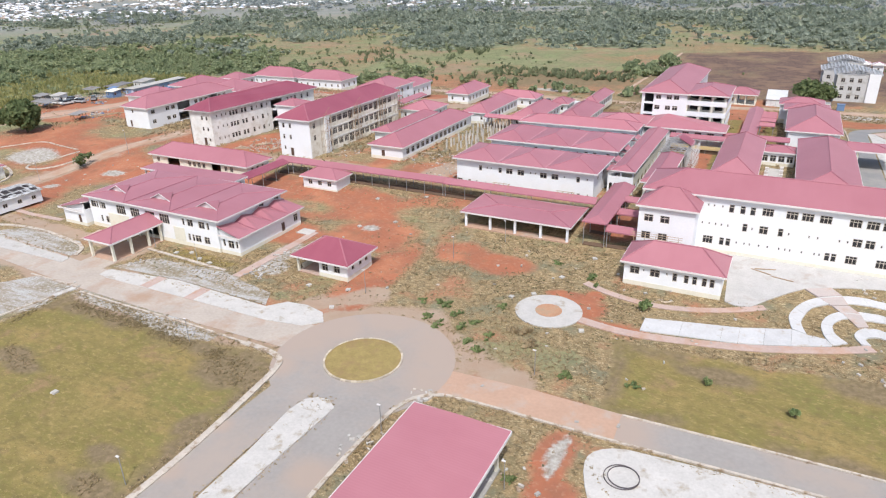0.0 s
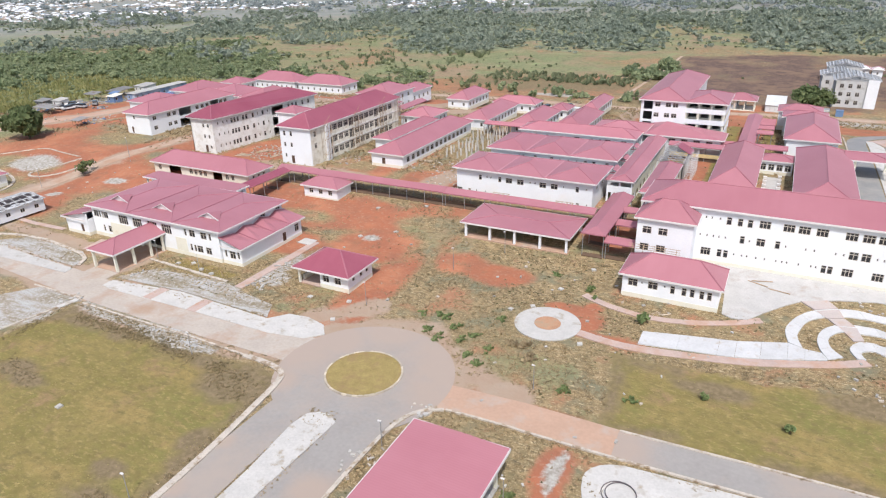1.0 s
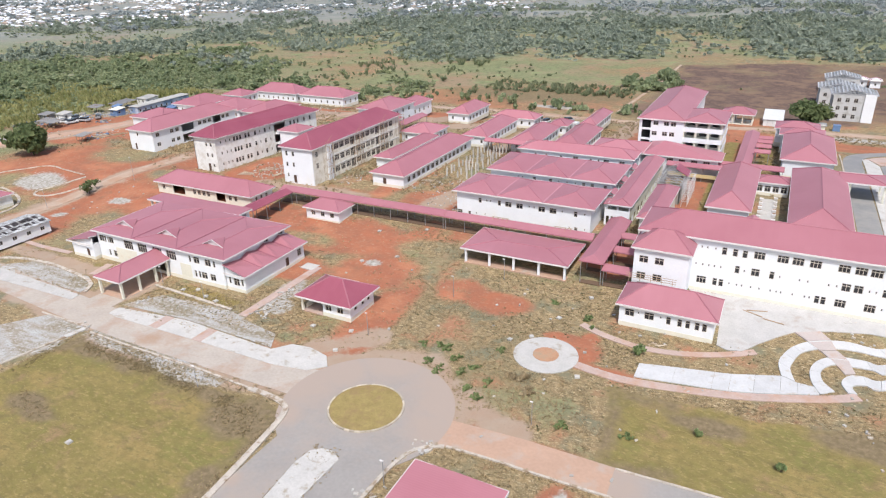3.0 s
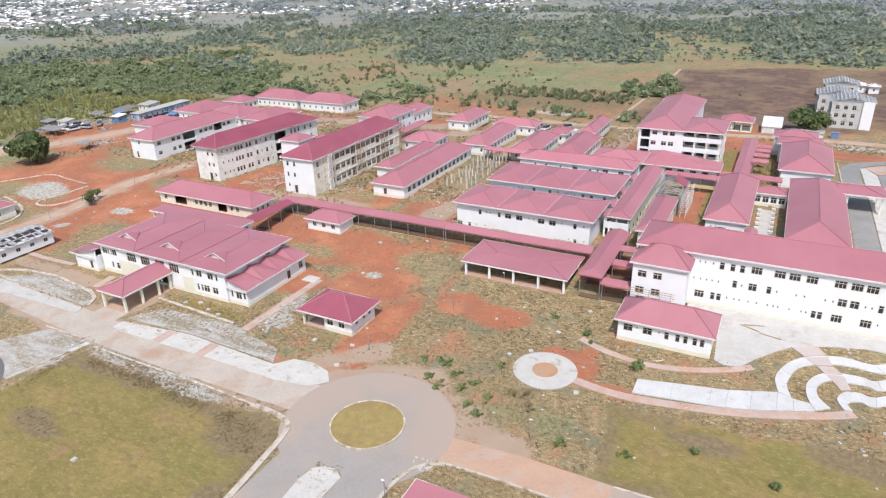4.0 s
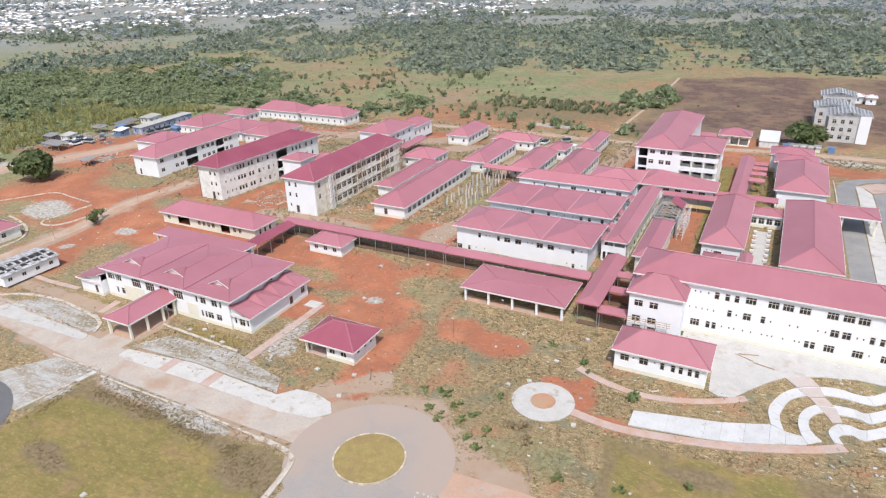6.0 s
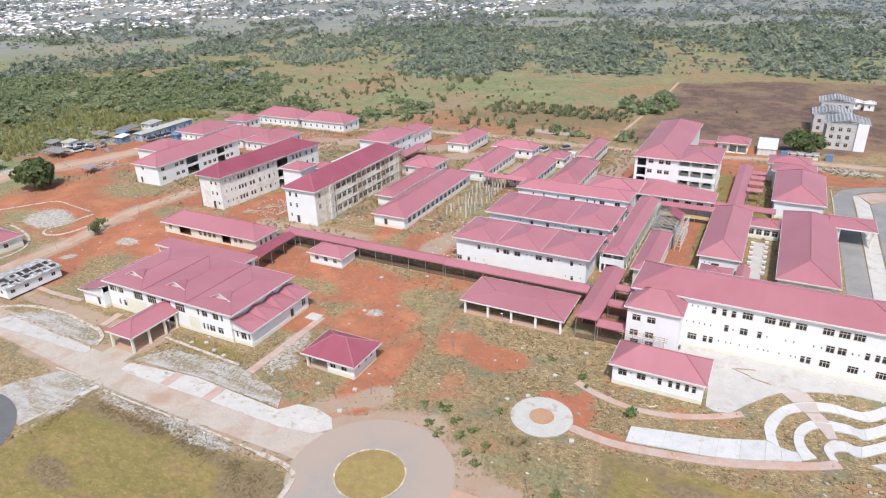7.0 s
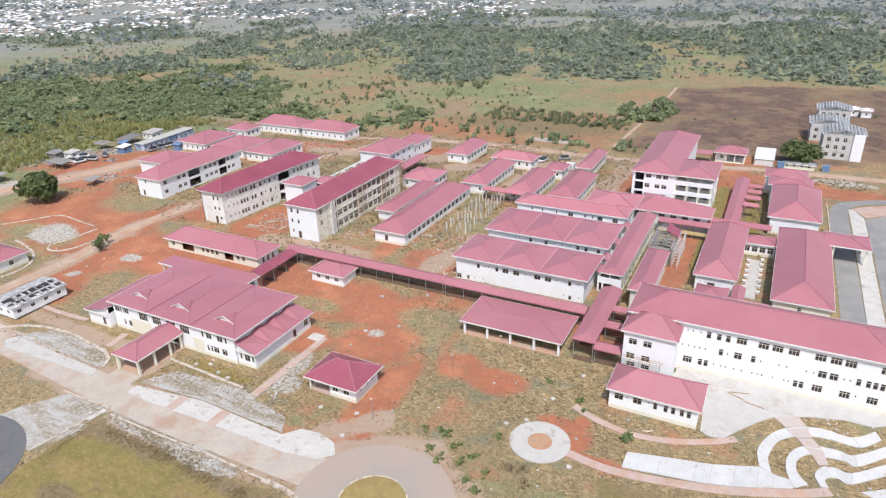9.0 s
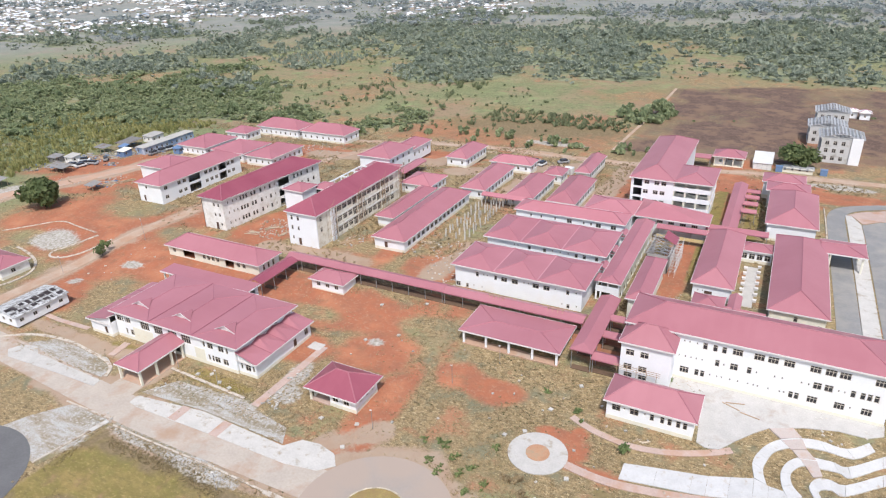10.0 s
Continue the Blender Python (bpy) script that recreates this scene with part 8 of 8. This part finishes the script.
def paved(x, y):
    """True where a road, path or slab lies."""
    out = np.hypot(x - RC[0], y - RC[1]) < 12.4
    for x0, x1, y0, y1 in ((-160, -50, 58, 65.0), (-31, 60, 58.2, 63.6), (-51.2, -45.4, -40, 52), (-45.2, -41.6, -40, 51.2), (-41.6, -35.2, -40, 54), (-12, 40, 47, 58.6), (-100, -54.5, 62.8, 69), (-142, -110, 63, 67), (-3.4, 24, 97, 112), (-12.6, 9.8, 84, 90.5), (-108, -101, 60, 79.6), (-30, -19, 26, 50),
                           (-130, -82, 77.5, 100), (15.5, 62, 118, 232), (-2, 3, 142, 166), (-112, -99, 46, 58), (-69.5, -58.5, 78.5, 86.5), (-18.2, -3.8, 96.6, 104), (-51, -30, 106, 117), (-106, -28, 117, 121.5), (-28.4, -18, 106, 131), (-166, -160, 60, 112)):
        out |= (x > x0) & (x < x1) & (y > y0) & (y < y1)
    out |= np.hypot(x - PC[0], y - PC[1]) < 5.1
    for line, half in (([(-23.6, 94.3), (-18.2, 92.0), (-13.1, 91.0), (-7.0, 92.0), (-1.2, 94.6)], 0.9), ([(-21.6, 82.6), (-11.7, 81.6), (-0.4, 83.8), (9.5, 86.6), (20, 92.6)], 1.1), ([(-77.4, 72.5), (-77.2, 94)], 1.1), ([(7.4, 91.6), (6.6, 98), (11.2, 103.6), (19.1, 104), (22.5, 106)], 1.2), ([(11, 91.6), (10.6, 98), (14.4, 101.3), (25, 105)], 1.1), ([(14.6, 91.6), (14.6, 97), (18.4, 97.9), (26, 103)], 1.0)):
        for (ax_, ay_), (bx_, by_) in zip(line, line[1:]):
            t = np.clip(((x - ax_) * (bx_ - ax_) + (y - ay_) * (by_ - ay_)) / ((bx_ - ax_) ** 2 + (by_ - ay_) ** 2), 0, 1)
            out |= np.hypot(x - ax_ - t * (bx_ - ax_), y - ay_ - t * (by_ - ay_)) < half
    return out


def red_at(x, y):
    red = np.zeros(x.shape)
    for i, (cx, cy, rx, ry) in enumerate(RED_SPOTS):
        red = np.maximum(red, blob(x, y, cx, cy, rx, ry, seed=40 + i))
    return red


TUFT = [tuft_proto(rng, 7, 0.9, 0.7) for _ in range(6)]
x, y = rng.uniform(-100, 34, 42000), rng.uniform(40, 118, 42000)
lawn_ = np.maximum(poly_mask(x, y, LAWN_L, 0.3, 0.8), poly_mask(x, y, LAWN_R, 1.6, 2.0))
keep = ~paved(x, y) & (rng.uniform(0, 1, len(x)) > red_at(x, y) * 0.93) & (lawn_ < 0.5) & (fbm(x, y, 5.0, 66) > 0.38)
scatter("dry_weeds", "ankle-high dry weeds and grass on the open ground", "weeds", TUFT, [(a, b, h, h * 2.0) for a, b, h in zip(x[keep], y[keep], rng.uniform(0.07, 0.22, keep.sum()))], DRY)
x, y = rng.uniform(-100, 34, 9000), rng.uniform(40, 118, 9000)
lawn_ = np.maximum(poly_mask(x, y, LAWN_L, 0.3, 0.8), poly_mask(x, y, LAWN_R, 1.6, 2.0))
keep = ~paved(x, y) & (rng.uniform(0, 1, len(x)) > red_at(x, y) * 0.95) & (lawn_ < 0.5) & (fbm(x, y, 8.0, 86) > 0.56)
scatter("green_weeds", "low green weeds among the dry grass", "weeds", TUFT, [(a, b, h, h * 1.2) for a, b, h in zip(x[keep], y[keep], rng.uniform(0.08, 0.26, keep.sum()))], DULL_WEED)
x, y = rng.uniform(-240, 30, 34000), rng.uniform(60, 250, 34000)
keep = ~paved(x, y) & ((x < -100) | (y > 118)) & (rng.uniform(0, 1, len(x)) > red_at(x, y) * 0.95) & (fbm(x, y, 9.0, 96) > 0.45)
scatter("dry_weeds", "dry weeds between the farther blocks", "weeds", TUFT, [(a, b, h, h * 1.3) for a, b, h in zip(x[keep], y[keep], rng.uniform(0.25, 0.7, keep.sum()) * np.where(y[keep] < 124, 0.4, 1.0))], DRY)
x, y = rng.uniform(-100, 34, 9000), rng.uniform(24, 84, 9000)
lawn_ = np.maximum(poly_mask(x, y, LAWN_L, 0.3, 0.8), poly_mask(x, y, LAWN_R, 1.6, 2.0))
keep = ~paved(x, y) & (lawn_ > 0.6) & (fbm(x, y, 6.0, 106) > 0.5)
scatter("lawn_grass", "short dry olive grass on the lawns", "grass", TUFT, [(a, b, h, h * 3.0) for a, b, h in zip(x[keep], y[keep], rng.uniform(0.03, 0.07, keep.sum()))], LAWN_LEAF)
BROAD = [tuft_proto(rng, 16, 1.3, 0.5) for _ in range(3)]
spots = []
for cx, cy in ((-44.3, 78.6), (-41.8, 78.6), (-40.5, 77.8), (-38.1, 76.2), (-41.4, 74.0), (-39.0, 72.8), (-35.5, 73.4), (-34.5, 75.4), (-31.1, 72.9), (-31.2, 69.2), (-33.5, 70.4), (-32.9, 81.5), (-19.0, 68.1), (-18.2, 48.3), (-10.6, 69.6), (-30, 99), (-70, 88)):
    spots += [(cx + rng.normal(0, 0.4), cy + rng.normal(0, 0.4), rng.uniform(0.3, 0.65), rng.uniform(0.35, 0.7)) for _ in range(5)]
scatter("broad_leaf_weeds", "clumps of bright green broad-leaved weeds", "weeds", BROAD, spots, WEED)
YELLOW = [(cx + rng.normal(0, 0.5), cy + rng.normal(0, 0.5), rng.uniform(0.5, 1.0), rng.uniform(0.5, 0.9)) for cx, cy in ((-25.4, 73.7), (-28.1, 75.3), (-26.4, 75.6)) for _ in range(4)]
scatter("straw_tufts", "tall straw-yellow grass tufts", "weeds", BROAD, YELLOW, DRY)
med = [(rng.uniform(-45.2, -41.6), rng.uniform(24, 50.4), rng.uniform(0.06, 0.2), rng.uniform(0.1, 0.3)) for _ in range(130)] + [(rng.uniform(-11, 20), rng.uniform(49, 57.8), rng.uniform(0.05, 0.16), rng.uniform(0.1, 0.25)) for _ in range(420)] + [(-43.2 + rng.normal(0, 0.7), 49.2 + rng.normal(0, 0.6), 0.2, 0.35) for _ in range(36)]
scatter("crack_weeds", "small weeds in the cracks of the concrete", "weeds", TUFT, med, LAWN_DARK)
# weeds at the edges of paving and kerbs
ed = []
for (ax_, ay_), (bx_, by_), n in (((-45.4, 49.5), (-45.0, 24), 110), ((-41.4, 50), (-41.8, 24), 90), ((-53.2, 54), (-51.6, 26), 120), ((-34.4, 54), (-34.2, 26), 120), ((-97, 57), (-60, 56.4), 160), ((-30, 57.6), (10, 58.4), 140), ((-12, 54), (-8, 50), 40), ((-8, 57.4), (10, 58.4), 60), ((-100, 65.6), (-66, 66.6), 110), ((-140, 67), (-111, 66.2), 90), ((-9, 112), (24, 112), 12), ((-45.2, 50.8), (-42, 51), 40)):
    t = rng.uniform(0, 1, n)
    ed += [(ax_ + (bx_ - ax_) * q + rng.normal(0, 0.35), ay_ + (by_ - ay_) * q + rng.normal(0, 0.35), rng.uniform(0.12, 0.32), rng.uniform(0.18, 0.42)) for q in t]
dark_ = []
for (ax_, ay_), (bx_, by_), n in (((-94, 54.6), (-62, 53.0), 1100), ((-64, 53.4), (-55, 51.5), 260), ((-62, 50.5), (-55, 49.5), 160), ((-88, 56.5), (-72, 54.8), 420), ((-98, 52), (-97, 44), 120), ((-92, 42.0), (-82, 39.5), 110), ((-58, 30), (-55, 28), 70)):
    t = rng.uniform(0, 1, n)
    dark_ += [(ax_ + (bx_ - ax_) * q + rng.normal(0, 0.6), ay_ + (by_ - ay_) * q + rng.normal(0, 0.8), rng.uniform(0.06, 0.17), rng.uniform(0.16, 0.4)) for q in t if noise2(np.array([q * 9.0]), np.array([n * 1.0]), 5)[0] > 0.35]
scatter("rank_weeds", "dark rank weeds along the lawn's upper edge", "weeds", TUFT, dark_, LAWN_DARK)
scatter("edge_weeds", "weeds grown along kerbs and paving", "weeds", TUFT, ed, DRY)


def single_tree(x, y, h, w, seed, label, mat, n=900, lobes=14, trunk=0.32):
    t = thing("tree", label, "tree", x, y)
    q = np.random.default_rng(seed)
    V, Fq = crown_proto(q, n, lobes, 0.85, size=0.075)
    V[:, 2] = (V[:, 2] - 0.2) * 1.12
    bm = bmesh.new()
    vs_ = [bm.verts.new((v[0] * w, v[1] * w, v[2] * h)) for v in V]
    for f in Fq:
        bm.faces.new([vs_[k] for k in (f[:3] if f[2] == f[3] else f)])
    part("crown", bm, mat, t)
    bm = bmesh.new()
    beam(bm, (0, 0, -0.3), (0.1, 0, h * 0.45), trunk, trunk * 0.6, 8)
    for k in range(5):
        a = k * 1.26
        beam(bm, (0.1, 0, h * (0.32 + 0.03 * k)), (0.26 * w * math.cos(a), 0.26 * w * math.sin(a), h * 0.66), trunk * 0.4, trunk * 0.15, 6)
    part("trunk", bm, BARK, t)
    return t


single_tree(-206.5, 120.0, 10.5, 10.0, 1, "broad round dark green tree beside the yard", LEAF_MANGO, 2200, 22)
single_tree(9.0, 264.0, 9.0, 11.5, 2, "broad dense dark green tree beside the road", LEAF_MANGO, 1800, 20)
single_tree(-160.2, 104.6, 4.6, 4.6, 3, "small dark tree beside the dirt road", LEAF_MANGO, 160, 5, 0.12)
single_tree(-50.0, 327, 9, 9, 4, "tall green tree at the field's corner", LEAF)
for i, (x, y, h) in enumerate(((-23.0, 95.6, 1.7), (-13.4, 89.4, 2.2), (6.9, 71.2, 1.6), (-2.6, 73.5, 1.3), (-21.6, 93.4, 1.0), (-166, 109, 1.5), (-9.4, 110.2, 0.9))):
    t = thing("bush", "small bright green bush in dry grass", "bush", x, y)
    V, Fq = crown_proto(np.random.default_rng(50 + i), 120, 5, 0.9, size=0.11)
    bm = bmesh.new()
    vs_ = [bm.verts.new((v[0] * h * 0.95, v[1] * h * 0.95, (v[2] - 0.3) * h * 1.2)) for v in V]
    for f in Fq:
        bm.faces.new([vs_[k] for k in (f[:3] if f[2] == f[3] else f)])
    part("crown", bm, WEED, t)
    bm = bmesh.new()
    beam(bm, (0, 0, -0.1), (0, 0, h * 0.5), 0.05, 0.03)
    part("stem", bm, BARK, t)

# ---- the far town ----
def town():
    q = np.random.default_rng(77)
    V, Fq, M = [], [], []
    x, y, r = polar(q, 6500, 660, 1900, 15, 72)
    b = bearing(x, y)
    dens = fbm(x, y, 120.0, 58) + 0.28 * ss(700, 880, r) * (1 - ss(58, 70, b)) - 0.22 * (1 - ss(15, 24, b)) - 0.16 * (r < 800)
    for cx, cy, keep_ in zip(x, y, dens > 0.72):
        if not keep_:
            continue
        w, d, h, rs = q.uniform(1.8, 3.8), q.uniform(1.6, 2.8), q.uniform(1.9, 2.6), q.uniform(0.8, 1.4)
        a = q.uniform(0, 3.14)
        c, s = math.cos(a), math.sin(a)
        z = -1.2
        base = len(V)
        pts = [(-w, -d, 0), (w, -d, 0), (w, d, 0), (-w, d, 0), (-w, -d, h), (w, -d, h), (w, d, h), (-w, d, h)]
        o = 1.08
        pts += [(-w * o, -d * o, h), (w * o, -d * o, h), (w * o, d * o, h), (-w * o, d * o, h), (-w * 0.5, 0, h + rs), (w * 0.5, 0, h + rs)]
        V += [(cx + px_ * c - py_ * s, cy + px_ * s + py_ * c, z + pz) for px_, py_, pz in pts]
        for f in ((0, 1, 5, 4), (1, 2, 6, 5), (2, 3, 7, 6), (3, 0, 4, 7)):
            Fq.append([base + k for k in f])
            M.append(0)
        for f in ((8, 9, 13, 12), (10, 11, 12, 13), (9, 10, 13), (11, 8, 12)):
            Fq.append([base + k for k in f])
            M.append(1)
    me = bpy.data.meshes.new("town")
    me.from_pydata(V, [], Fq)
    roof = bpy.data.materials.new("town_roofs")
    roof.use_nodes = True
    nt = roof.node_tree
    bs = nt.nodes["Principled BSDF"]
    bs.inputs["Roughness"].default_value = 0.5
    g = nt.nodes.new("ShaderNodeNewGeometry")
    cr = nt.nodes.new("ShaderNodeValToRGB")
    cr.color_ramp.interpolation = "CONSTANT"
    cr.color_ramp.elements[0].color = (0.66, 0.68, 0.72, 1)
    cr.color_ramp.elements[1].position, cr.color_ramp.elements[1].color = 0.4, (0.40, 0.40, 0.42, 1)
    for p, c in ((0.58, (0.78, 0.80, 0.84, 1)), (0.88, (0.33, 0.25, 0.2, 1)), (0.93, (0.35, 0.42, 0.5, 1))):
        e = cr.color_ramp.elements.new(p)
        e.color = c
    nt.links.new(g.outputs["Random Per Island"], cr.inputs["Fac"])
    nt.links.new(cr.outputs[0], bs.inputs["Base Color"])
    me.materials.append(material("town_walls", (0.36, 0.33, 0.29), 0.9, spread=0.3, scale=0.02))
    me.materials.append(roof)
    me.polygons.foreach_set("material_index", M)
    tagged(new("town", me), "far town of small houses with pale metal roofs", "town", kind="stuff")


town()
